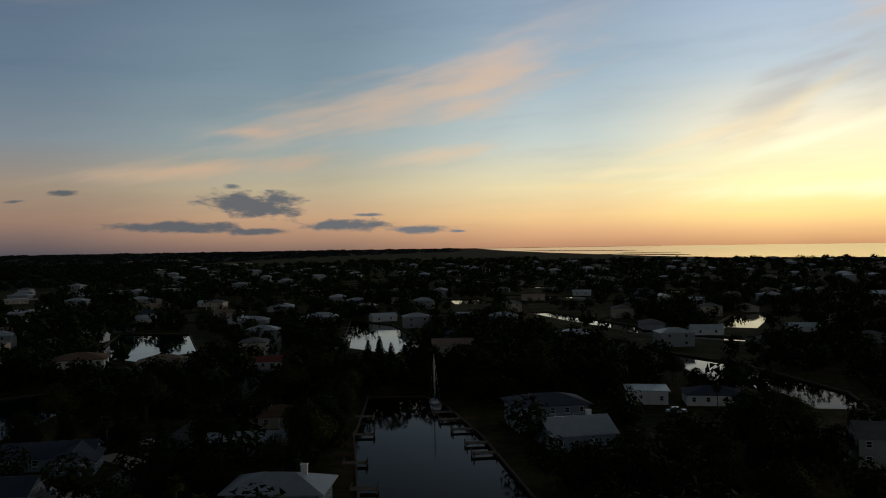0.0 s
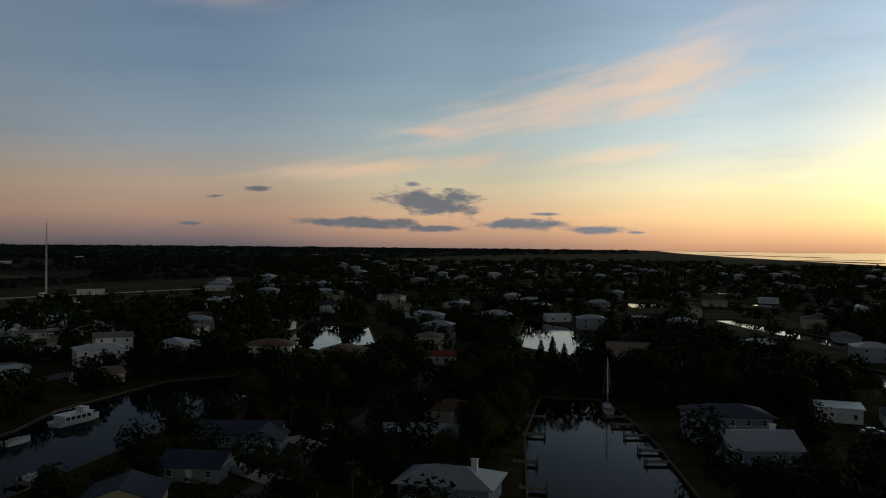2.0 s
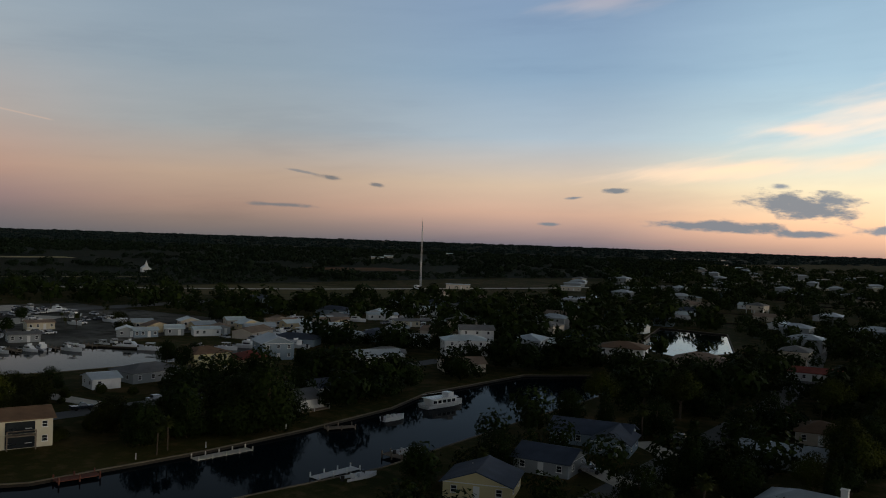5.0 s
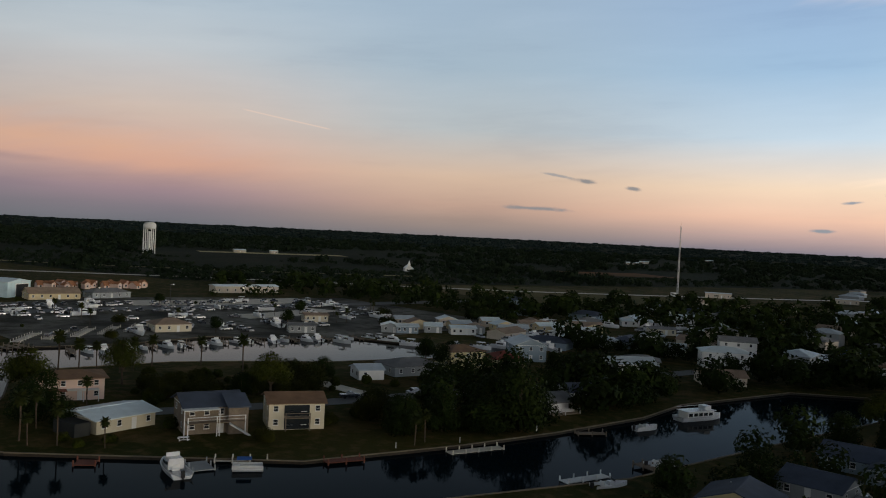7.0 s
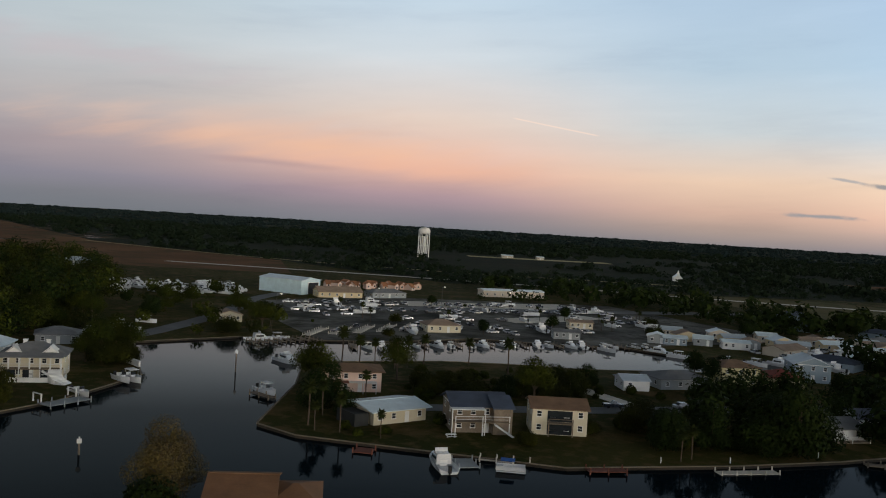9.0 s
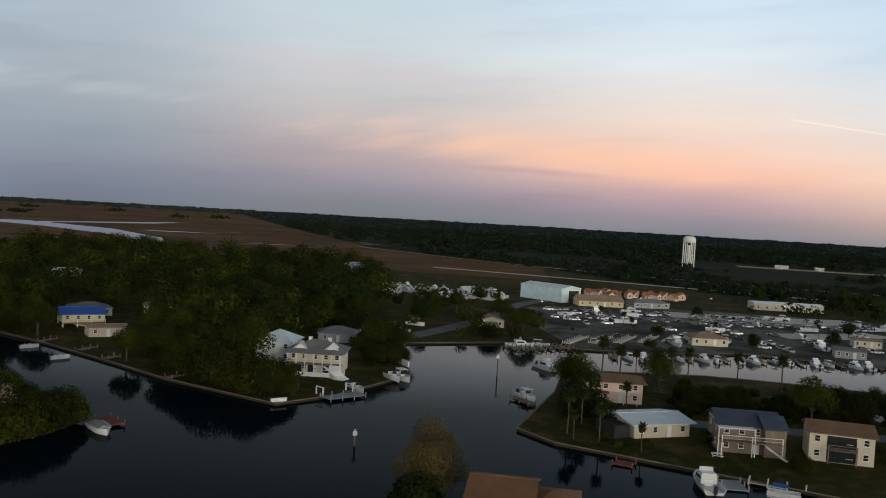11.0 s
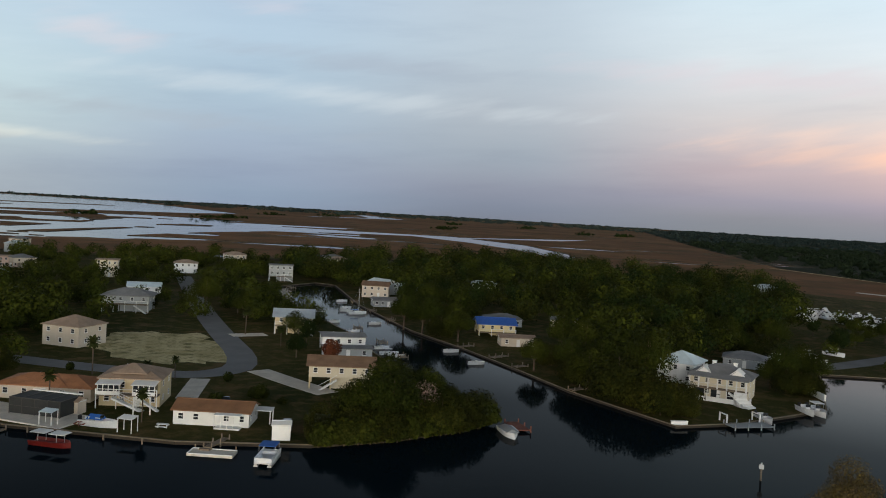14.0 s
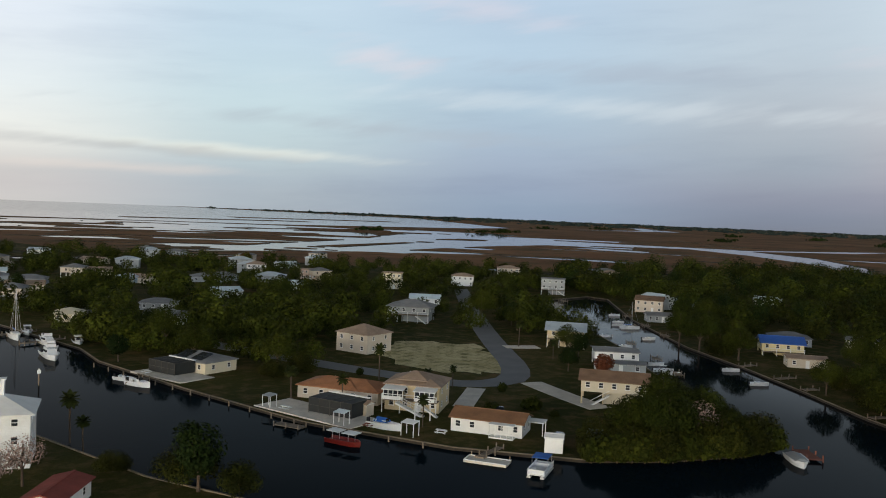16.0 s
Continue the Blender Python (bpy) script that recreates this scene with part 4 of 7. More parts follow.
slab("pale concrete pool patio on the seawall", 24, 9.0, pose(-102.6, -117.0, 0, 0, 0, 93))
pool_cage("dark screened pool enclosure on a concrete patio", 9.5, 6.0, 2.7, pose(-107.2, -114.0, 0.16, 0, 0, 100))
house("two-storey beige block house with a tan hip roof", 10.5, 10.0, 2, "hip", "beige", "shingle_tan", 0.46, wins=3, m=pose(-158.8, -161.5, 0, 0, 0, 95), front_door=False)
h = house("single-storey house with solar panels and a grey roof", 12.0, 9.0, 1, "hip", "cream", "shingle_grey", 0.36, wins=3, m=pose(-111.6, -165.0, 0, 0, 0, 96))
for i in range(2):
    for x0 in (-4.6, 0.6):
        y0 = 0.5 + 1.75 * i
        z = 2.62 + 0.306 * (y0 + 0.4)
        extra(h, "solar_panel", solid([(x0 + dx, y0 + dy, z + 0.306 * dy + dz) for dz in (0.0, 0.07) for dx, dy in ((0, 0), (3.6, 0), (3.6, 1.6), (0, 1.6))], [(3, 2, 1, 0), (4, 5, 6, 7), (0, 1, 5, 4), (1, 2, 6, 5), (2, 3, 7, 6), (3, 0, 4, 7)]), "glass", "dark solar panel")
pool_cage("dark screened pool enclosure beside the canal", 8.5, 5.5, 2.6, pose(-105.6, -165.5, 0.16, 0, 0, 96))
slab("pale concrete patio along the seawall", 17, 9, pose(-102.3, -163.0, 0, 0, 0, 94))
h = house("grey house on pilings with a broad grey hip roof", 14, 10, 1, "hip", "grey", "shingle_grey", 0.4, 1.0, 2.6, wins=4, porch=2.0, m=pose(-217, -194, 0, 0, 0, 120))
house("tan house on pilings with a pale metal roof", 10.5, 9, 1, "gable", "tan", "metal_grey", 0.4, 0.8, 2.5, wins=3, porch=1.8, m=pose(-214.5, -131.0, 0, 0, 0, 120))
house("flat-roofed white house with a grey lower wing", 11, 8, 1, "gable", "white", "shingle_grey", 0.14, 0.4, 1.6, wins=4, m=pose(-196, -104.5, 0, 0, 0, 125))
house("low grey boat house wing with a flat roof", 12, 5.5, 1, "gable", "grey", "shingle_grey", 0.12, 0.4, wins=3, m=pose(-190.0, -100.0, 0, 0, 0, 125), storey=2.3)
h = house("long tan house on pilings with a brown shingle roof", 13.2, 7.5, 1, "gable", "cream", "shingle_brown", 0.4, 0.6, 2.5, wins=5, m=pose(-156.4, -83.6, 0, 0, 0, 118))
deck = extra(h, "side_deck", boxes((6.8, 1.0, 2.3, 9.4, 6.5, 2.5)), "wood", "weathered timber side deck")
extra(deck, "railing", boxes((9.3, 1.0, 3.3, 9.4, 6.5, 3.4), (6.8, 1.0, 3.3, 9.3, 1.1, 3.4), *[(9.3, 1.0 + 0.9 * i, 2.5, 9.4, 1.1 + 0.9 * i, 3.3) for i in range(7)]), "white", "white timber railing")
for x, y in ((9.2, 1.2), (9.2, 6.3)):
    extra(h, "deck_post", boxes((x - 0.12, y - 0.12, 0, x + 0.12, y + 0.12, 2.3)), "wood")
extra(h, "stairs", flight(-0.9, -1.3, -0.1, 2.4, 12, 0.3, 0.19, -1), "white", "white timber stairs")
extra(h, "handrail", tube(bmesh.new(), (-0.9, -1.3, 3.2), (-4.6, -1.3, 0.95), 0.05), "white")
house("pale yellow house with a bright blue metal roof", 11.5, 8.5, 1, "gable", "yellow", "metal_blue", 0.4, 0.7, 1.2, wins=4, porch=1.6, chimney=False, m=pose(-255.0, -83.0, 0, 0, 0, 118))
house("low grey shed roofed house beside the canal", 10, 6, 1, "gable", "beige", "shingle_tan", 0.2, wins=3, m=pose(-238.5, -71.0, 0, 0, 0, 118))

# the white mansion on the point
h = house("large two-storey cream house with white porches, gables and a grey roof", 12.5, 9.5, 2, "hip", "cream", "shingle_grey", 0.5, 0.6, wins=5, porch=2.0, m=pose(-199.5, -13.0, 0, 0, 0, 84), storey=2.4)
for x in (-3.6, 3.6):
    gb, rise = gable_roof(3.0, 4.4, 4.85, 0.8, 0.3)
    bmesh.ops.transform(gb, matrix=pose(x, 2.0, 0, 0, 0, -90) @ pose(0, -2.2, 0), verts=gb.verts)
    extra(h, "gable", gb, "white", "white gable dormer")
    extra(h, "gable_wall", solid([(x - 2.1, 0.7, 4.8), (x + 2.1, 0.7, 4.8), (x, 0.7, 6.5), (x - 2.1, 1.0, 4.8), (x + 2.1, 1.0, 4.8), (x, 1.0, 6.5)], [(0, 1, 2), (5, 4, 3), (0, 3, 4, 1), (1, 4, 5, 2), (2, 5, 3, 0)]), "white")
for x in (-2.2, 2.4):
    extra(h, "chimney", boxes((x - 0.4, 5, 6.0, x + 0.4, 5.7, 7.4), (x - 0.5, 4.9, 7.4, x + 0.5, 5.8, 7.55)), "white")
for i in range(7):
    x = -6.0 + 2.0 * i
    extra(h, "column", boxes((x - 0.14, -2.0, 2.4, x + 0.14, -1.72, 4.75), (x - 0.22, -2.08, 4.5, x + 0.22, -1.64, 4.75)), "white")
extra(h, "porch_roof", solid([(-6.5, -2.4, 4.75), (6.5, -2.4, 4.75), (6.5, 0.3, 4.75), (-6.5, 0.3, 4.75), (-6.5, -2.4, 4.9), (6.5, -2.4, 4.9), (6.5, 0.3, 5.5), (-6.5, 0.3, 5.5)], [(3, 2, 1, 0), (4, 5, 6, 7), (0, 1, 5, 4), (1, 2, 6, 5), (2, 3, 7, 6), (3, 0, 4, 7)]), "shingle_grey", "grey shingled porch roof")
stairs = extra(h, "curved_stairs", boxes((3.7, -2.3, 0, 6.3, -2.05, 2.38)), "white", "white curved stairs")
for i in range(12):       # a broad stair that swings down to the lawn
    a, st = radians(8 * i), bmesh.new()
    box(st, -1.3, -0.2, 0, 1.3, 0.25, 2.2 - 0.18 * i, pose(5.0 + 3.0 * (1 - math.cos(a)), -2.55 - 3.2 * math.sin(a), 0, 0, 0, 70 * i / 12))
    extra(stairs, "step", st, "white")
# flat dark panels on the wall stand for the shade in the porch openings
for i in range(3):
    extra(h, "dark_opening", boxes((-5.0 + 3.4 * i, -0.08, 0.2, -3.0 + 3.4 * i, 0.02, 2.1)), "glass")
extra(h, "terrace_wall", boxes((-6.5, -4.2, 0, 7.0, -4.0, 1.0), (6.8, -4.0, 0, 7.0, 0, 1.0), (-6.5, -4.0, 0, -6.3, 0, 1.0), (-6.3, -4.0, 0, 6.8, -0.1, 0.25)), "white")
house("white two-storey wing with a pale metal roof", 9, 9, 2, "hip", "siding_white", "metal_white", 0.55, 0.6, wins=3, m=pose(-212.5, -24.0, 0, 0, 0, 80), end=True)
house("grey bungalow with a hip roof among trees", 11, 9, 1, "hip", "grey", "shingle_grey", 0.4, wins=3, m=pose(-247, -10, 0, 0, 0, 92))
house("small cream cottage with a tan roof beside the bay", 8.5, 7, 1, "gable", "cream", "shingle_tan", 0.36, wins=3, m=pose(-297, 40.5, 0, 0, 0, 92), end=True)

# the peninsula
h = house("low cream house with a broad white metal roof", 11.8, 10.0, 1, "gable", "cream", "metal_white", 0.18, 0.9, wins=4, m=pose(-152.5, 53.0, 0, 0, 0, 106), storey=2.6)
extra(h, "screen_room", boxes((-9.6, 0.6, 0, -6.6, 7.0, 2.3)), "screen")
h = house("dark-roofed two-storey house with stacked white balconies", 10.2, 9.0, 2, "gable", "wood", "shingle_dark", 0.4, 0.6, wins=4, porch=2.4, m=pose(-143.5, 65.2, 0, 0, 0, 80))
wing = extra(h, "wing_wall", boxes((2.2, -1.6, 0, 5.7, -0.05, 4.7)), "wood")
extra(wing, "wing_roof", solid([(1.9, -2.0, 4.7), (6.1, -2.0, 4.7), (6.1, 2.6, 6.1), (1.9, 2.6, 6.1), (1.9, -2.0, 4.9), (6.1, -2.0, 4.9), (6.1, 2.6, 6.5), (1.9, 2.6, 6.5)], [(3, 2, 1, 0), (4, 5, 6, 7), (0, 1, 5, 4), (1, 2, 6, 5), (2, 3, 7, 6), (3, 0, 4, 7)]), "shingle_dark", "dark slate wing roof")
extra(h, "upper_canopy", boxes((-5.7, -2.4, 4.6, 0.5, -0.06, 4.75), (-5.7, -2.4, 0, -5.55, -2.25, 4.6), (0.35, -2.4, 0, 0.5, -2.25, 4.6)), "white")
h = house("cream two-storey house with a brown roof and recessed balcony", 10.2, 8.0, 2, "gable", "cream", "shingle_brown", 0.34, 0.5, wins=4, m=pose(-139.5, 79.5, 0, 0, 0, 70), front_door=False)
extra(h, "balcony", boxes((-2.3, -1.5, 2.3, 2.3, -0.06, 2.46), (-2.3, -1.5, 3.2, 2.3, -1.42, 3.3), (-2.3, -1.5, 0, -2.1, -1.35, 3.3), (2.1, -1.5, 0, 2.3, -1.35, 3.3)), "wood")
# dark glass sheets on the flat wall stand for the shade of the recess
extra(h, "recess", boxes((-2.3, -0.1, 0.1, 2.3, 0.0, 2.2), (-2.3, -0.1, 2.5, 2.3, 0.0, 4.5)), "glass")
h = house("peach two-storey house with a low brown roof", 12.4, 9, 2, "hip", "pink", "shingle_brown", 0.24, 0.8, wins=4, m=pose(-181.0, 51.6, 0, 0, 0, 80), storey=2.2)
extra(h, "lower_deck", boxes((-7.4, -2.4, 0, -3.6, -0.05, 2.3), (-7.6, -2.6, 2.3, -1.0, -0.05, 2.45)), "redwood", "red-stained lower deck")
extra(h, "side_awning", boxes((-1.0, -2.2, 2.3, 5.0, -0.05, 2.42), (4.8, -2.2, 0, 4.95, -2.05, 2.3), (2.0, -2.2, 0, 2.15, -2.05, 2.3)), "white", "white awning on posts")
house("small white canal house", 6.5, 7, 1, "gable", "white", "metal_grey", 0.3, wins=2, m=pose(-176.5, 121, 0, 0, 0, 75))
house("grey bungalow with a wide hip roof", 14.5, 10, 1, "hip", "grey", "shingle_grey", 0.34, wins=4, m=pose(-177, 136, 0, 0, 0, 86))
house("yellow house with a brown hip roof", 11, 9, 2, "hip", "yellow", "shingle_brown", 0.34, wins=3, m=pose(-180, 155, 0, 0, 0, 80), storey=2.4)
house("tan house with a red-brown roof", 9, 9, 1, "hip", "tan", "shingle_red", 0.42, wins=3, m=pose(-174.5, 165.5, 0, 0, 0, 70), storey=2.9)
house("blue-grey two-storey house with an end gable", 9.5, 11, 2, "gable", "bluewall", "metal_grey", 0.45, 0.5, wins=3, m=pose(-183, 182, 0, 0, 0, 62), end=True)
house("low grey house with a screened porch on the canal", 8.5, 9, 1, "gable", "white", "shingle_grey", 0.3, 0.6, wins=3, porch=2.0, m=pose(-127.3, 136, 0, 0, 0, 84))
house("small white gabled house on the canal bank", 9.0, 7.5, 1, "gable", "white", "shingle_dark", 0.38, 0.5, wins=3, m=pose(-133.5, 151.5, 0, 0, 0, 78))
house("white garden shed with a pale roof", 4.0, 3.2, 1, "gable", "white", "metal_grey", 0.3, 0.2, wins=1, sides=1, m=pose(-137.2, 113, 0, 0, 0, 84), storey=2.1, category="shed")

# south bank and the streets below the camera
house("blue-grey house with an L-shaped dark roof", 14.5, 8.5, 1, "gable", "bluewall", "shingle_dark", 0.42, 0.6, wins=4, m=pose(-68, 147.5, 0, 0, 0, 12))
house("pale gabled wing with a dark roof", 7.0, 9.0, 1, "gable", "bluewall", "shingle_dark", 0.5, 0.5, wins=2, m=pose(-62, 143.5, 0, 0, 0, 12), end=True)
house("grey canal house with a dark hip roof", 9.5, 8.5, 1, "gable", "grey", "shingle_dark", 0.4, 0.5, wins=3, m=pose(-65.5, 124.5, 0, 0, 0, 6))
house("yellow-gabled house with a dark roof", 10, 9, 1, "gable", "yellow", "shingle_dark", 0.4, 0.5, wins=3, m=pose(-66, 106, 0, 0, 0, 20), end=True)
house("beige house with a brown roof on the street", 9, 9, 1, "hip", "beige", "shingle_brown", 0.4, wins=3, m=pose(-34, 179, 0, 0, 0, 12))
house("long low house with a slate-blue metal roof", 15, 9, 1, "gable", "grey", "metal_grey", 0.26, 0.6, wins=4, m=pose(-35, 155.5, 0, 0, 0, 8))
h = house("blue-roofed house with a white side gable and chimney", 13.5, 9, 1, "hip", "bluewall", "metal_grey", 0.42, 0.8, wins=3, chimney=True, m=pose(-24.5, 121.5, 0, 0, 0, -4), storey=3.0)
house("two-storey blue-grey house with dark roof and balconies", 15, 10, 2, "hip", "bluewall", "shingle_dark", 0.34, 0.8, wins=5, porch=1.8, m=pose(21.5, 174, 0, 0, 0, 10))
house("blue-grey gabled house with a tall white chimney", 12, 10, 1, "gable", "bluewall", "metal_grey", 0.5, 0.6, wins=4, chimney=True, m=pose(25, 156.5, 0, 0, 0, 12), storey=3.0)
house("tan two-storey house with a white gable and arched windows", 13, 10, 2, "gable", "beige", "shingle_tan", 0.36, 0.6, wins=4, m=pose(3, 278, 0, 0, 0, 2))
house("low house with a bright white flat roof", 9, 9, 1, "flat", "white", "metal_white", 0.1, 0.5, wins=3, m=pose(46.5, 199, 0, 0, 0, -8), storey=3.0)
house("dark-roofed low grey house with white walls", 12.5, 9, 1, "hip", "siding_white", "shingle_dark", 0.34, wins=4, m=pose(61, 196, 0, 0, 0, -8))
house("pale grey gabled house below dark trees", 9, 9, 2, "gable", "grey", "shingle_grey", 0.45, wins=3, m=pose(72, 141, 0, 0, 0, -14))
house("beige hip-roofed house by the pond", 15, 11, 1, "hip", "beige", "shingle_tan", 0.42, 0.7, wins=4, m=pose(-83, 256, 0, 0, 0, 14), storey=3.2)
house("white house on pilings with balconies", 14, 11, 1, "hip", "siding_white", "shingle_brown", 0.3, 0.8, 2.4, wins=4, porch=2.0, m=pose(-107.5, 255, 0, 0, 0, 14))
house("low house with a turquoise metal roof", 12.5, 9, 1, "gable", "grey", "metal_blue", 0.24, wins=4, m=pose(-137.5, 291, 0, 0, 0, 22))
house("low white house with a dark red roof", 16, 8, 1, "gable", "white", "shingle_red", 0.3, wins=5, m=pose(-52, 264, 0, 0, 0, 8))
house("two-tier white house with pale metal roofs", 13, 10, 2, "hip", "bluewall", "metal_grey", 0.34, 0.9, wins=4, m=pose(-55, 393, 0, 0, 0, 10))

# at the foot of the view, on the near bank
h = house("near house with a stepped brown shingle roof", 6.6, 9, 2, "gable", "beige", "shingle_orange", 0.3, 0.6, wins=3, m=pose(-91.2, 14.4, 0, 0, 0, 76), front_door=False, storey=3.9)
extra(h, "wing_wall", boxes((3.3, 0.8, 0, 8.0, 8.0, 6.9)), "beige")
wing, _ = hip_roof(5.2, 8.6, 6.9, 0.24, 0.4)
bmesh.ops.transform(wing, matrix=pose(5.7, 0.2, 0), verts=wing.verts)
extra(h, "wing_roof", wing, "shingle_orange", "lower brown shingle roof")
h = house("near three-storey white house with a pale grey roof", 12, 9, 3, "hip", "siding_white", "white", 0.5, 0.6, wins=3, m=pose(-50.4, -121.8, 0, 0, 0, 150), storey=2.5, front_door=False)
extra(h, "chimney", boxes((1.0, 4.0, 9.0, 2.2, 5.2, 11.6), (0.8, 3.8, 11.6, 2.4, 5.4, 11.8)), "white", "white rendered chimney")
house("red-roofed boat shed on the near bank", 4.6, 9, 1, "gable", "white", "shingle_red", 0.3, 0.4, wins=2, m=pose(-47.6, -98.8, 0, 0, 0, 130), end=True, category="shed", storey=2.3)

# houses in the northern trees
for label, w, d, n, rf, wl, tp, st, x, y, turn in (
        ("cream three-storey house with stacked porches", 9, 9, 3, "flat", "cream", "shingle_tan", 0, -298, -278, 128),
        ("white two-storey house with a red-brown roof", 11, 9, 2, "hip", "white", "shingle_tan", 0, -344, -272, 128),
        ("beige house with a tan roof at the marsh edge", 13, 10, 1, "hip", "beige", "shingle_tan", 2.4, -422, -299, 128),
        ("grey house on pilings with open white decks at the canal end", 11, 9, 2, "flat", "grey", "shingle_grey", 2.4, -350, -222, 122),
        ("white hip-roofed house on pilings in the trees", 10, 9, 1, "hip", "white", "shingle_tan", 2.6, -292, -371, 140),
        ("small cream house with a flat roof", 8, 8, 2, "flat", "pink", "shingle_tan", 0, -296, -334, 138),
        ("long pale house behind the trees", 17, 9, 1, "hip", "grey", "shingle_grey", 0, -242, -341, 150),
        ("white gabled house on the canal with docks", 11, 9, 2, "gable", "siding_white", "metal_white", 0, -337, -166, 70),
        ("brown-roofed house on the canal", 11, 9, 2, "gable", "beige", "shingle_brown", 0, -323, -159, 112),
        ("pale-roofed house behind the canal", 12, 9, 1, "hip", "grey", "metal_white", 0, -350, -158, 112),
        ("low grey house with a covered dock", 9, 6, 1, "gable", "grey", "shingle_grey", 0, -296, -141, 128),
        ("pale stilt house at the marsh edge", 15, 11, 1, "hip", "grey", "metal_grey", 2.6, -512, -12, 98),
        ("round-roofed cream building by the boat basin", 8.5, 8.5, 1, "hip", "cream", "cream", 0, -128, -250, 150),
        ("blue-grey house with a pale roof", 11, 9, 1, "hip", "bluewall", "metal_grey", 0, -207, -352, 150),
        ("grey house half hidden by trees", 12, 8, 1, "hip", "grey", "shingle_grey", 0, -165, -262, 140),
        ("pale house half hidden by trees", 12, 8, 1, "gable", "white", "shingle_grey", 0, -148, -232, 136),
        ("white house beyond the lane", 12, 8, 1, "gable", "white", "metal_white", 0, -262, -226, 128),
        ("pale roofed house under oaks", 11, 8, 1, "hip", "beige", "shingle_grey", 0, -292, -70, 105),
        ("grey-roofed house under oaks", 12, 9, 1, "hip", "grey", "shingle_grey", 0, -278, -88, 118),
        ("pale house at the edge of the wood", 12, 8, 1, "gable", "white", "metal_grey", 0, -405, -140, 108),
        ("white house beside the marsh", 12, 9, 2, "hip", "white", "shingle_grey", 0, -470, -262, 118),
        ("cream house beside the marsh", 12, 9, 1, "hip", "cream", "shingle_tan", 2.4, -455, -250, 118)):
    house(label, w, d, n, rf, wl, tp, stilts=st, wins=4, porch=2.0 if st else 0.0, m=pose(x, y, 0, 0, 0, turn))
r = random.Random(17)
far_white = []
for i in range(34):
    a, dist = radians(r.uniform(137, 158)), r.uniform(330, 620)
    x, y = -math.sin(a) * dist, math.cos(a) * dist
    if not wet((x, y)):
        far_white.append((x, y, r.uniform(110, 170), (4, 0, 2, 3, 1)[i % 5]))

# ---------------------------------------------------------------- works buildings, tower and mast
h = house("white ribbed steel boat hangar with a dark open door", 14, 26, 1, "gable", "hangar", "metal_white", 0.2, 0.3, wins=0, sides=0, front_door=False, m=pose(-404, 92, 0, 0, 0, 128), storey=6.5, end=True, category="hangar", group="")
# black panel on the wall stands for the unlit inside of the open door
extra(h, "open_door", boxes((-2.0, -0.12, 0.05, 5.4, 0.1, 5.4)), "black", "black panel standing for the shade inside the open hangar door")
extra(h, "door_frame", boxes((-2.4, -0.14, 0, -2.0, 0.1, 5.8), (5.4, -0.14, 0, 5.8, 0.1, 5.8), (-2.0, -0.14, 5.4, 5.4, 0.1, 5.8)), "white")
house("low row of shops with a tan roof", 21, 10, 1, "gable", "tan", "shingle_tan", 0.5, wins=6, m=pose(-390, 103, 0, 0, 0, 92), storey=2.6, category="shop", group="marina buildings")
house("low grey restaurant with a broad roof", 18, 9, 1, "hip", "grey", "shingle_grey", 0.4, wins=5, m=pose(-394, 128, 0, 0, 0, 100), storey=2.4, category="shop", group="marina buildings")
for i in range(22):
    house("peach cottage with an orange tiled roof", 2.6, 5.5, 1, "gable", "pink", "terracotta", 0.75, 0.3, wins=1, sides=0, m=pose(-446 - 7 * (i % 2) + 2 * (i % 5), 111 + 2.5 * i, 0, 0, 0, 92 + 14 * (i % 4)), category="cottage", group="orange-roofed cottages", end=i % 3 > 0, plain=True, storey=1.7 + 0.5 * (i % 3), front_door=False)
house("long pale storage building", 34, 10, 1, "gable", "beige", "metal_white", 0.12, 0.3, wins=8, m=pose(-413, 203, 0, 0, 0, 84), storey=3.4, category="warehouse", group="marina buildings")
house("pale marina office with a tan roof", 12, 9, 1, "hip", "cream", "shingle_tan", 0.4, wins=4, m=pose(-276, 110, 0, 0, 0, 88), group="marina buildings", category="office")
for i, (x, y, w, wl, tp, turn) in enumerate(((-262, 150, 14, "grey", "shingle_grey", 70), (-250, 186, 12, "bluewall", "metal_white", 62), (-240, 204, 14, "white", "metal_white", 62), (-236, 224, 14, "grey", "metal_grey", 60),
                                            (-246, 246, 18, "beige", "shingle_tan", 58), (-236, 266, 18, "white", "shingle_tan", 55), (-222, 250, 14, "white", "metal_white", 55), (-214, 286, 16, "cream", "shingle_grey", 52),
                                            (-238, 300, 20, "white", "metal_white", 50), (-200, 262, 12, "white", "metal_grey", 55), (-206, 312, 14, "grey", "shingle_grey", 45), (-290, 172, 14, "cream", "shingle_tan", 75))):
    house(("long pale mobile home with a metal roof", "low pale building by the boat yard")[i % 2], w * 0.66, 5.5, 1, "gable", wl, tp, 0.26, 0.4, wins=4, m=pose(x, y, 0, 0, 0, turn), group="buildings round the boat yard")
for x, y, w, turn in ((-345, 520, 26, 35), (-250, 640, 34, 30), (-215, 700, 28, 30), (-190, 560, 24, 28), (-230, 480, 20, 30), (-160, 820, 40, 20), (-262, 1035, 46, 20), (-120, 900, 30, 15), (-290, 590, 22, 30)):
    house("low pale commercial building with a flat roof", w * 0.66, 9, 1, "flat", "beige", "metal_grey", 0.1, 0.3, wins=4, m=pose(x, y, 0, 0, 0, turn), storey=3.2, category="store", group="stores by the highway")


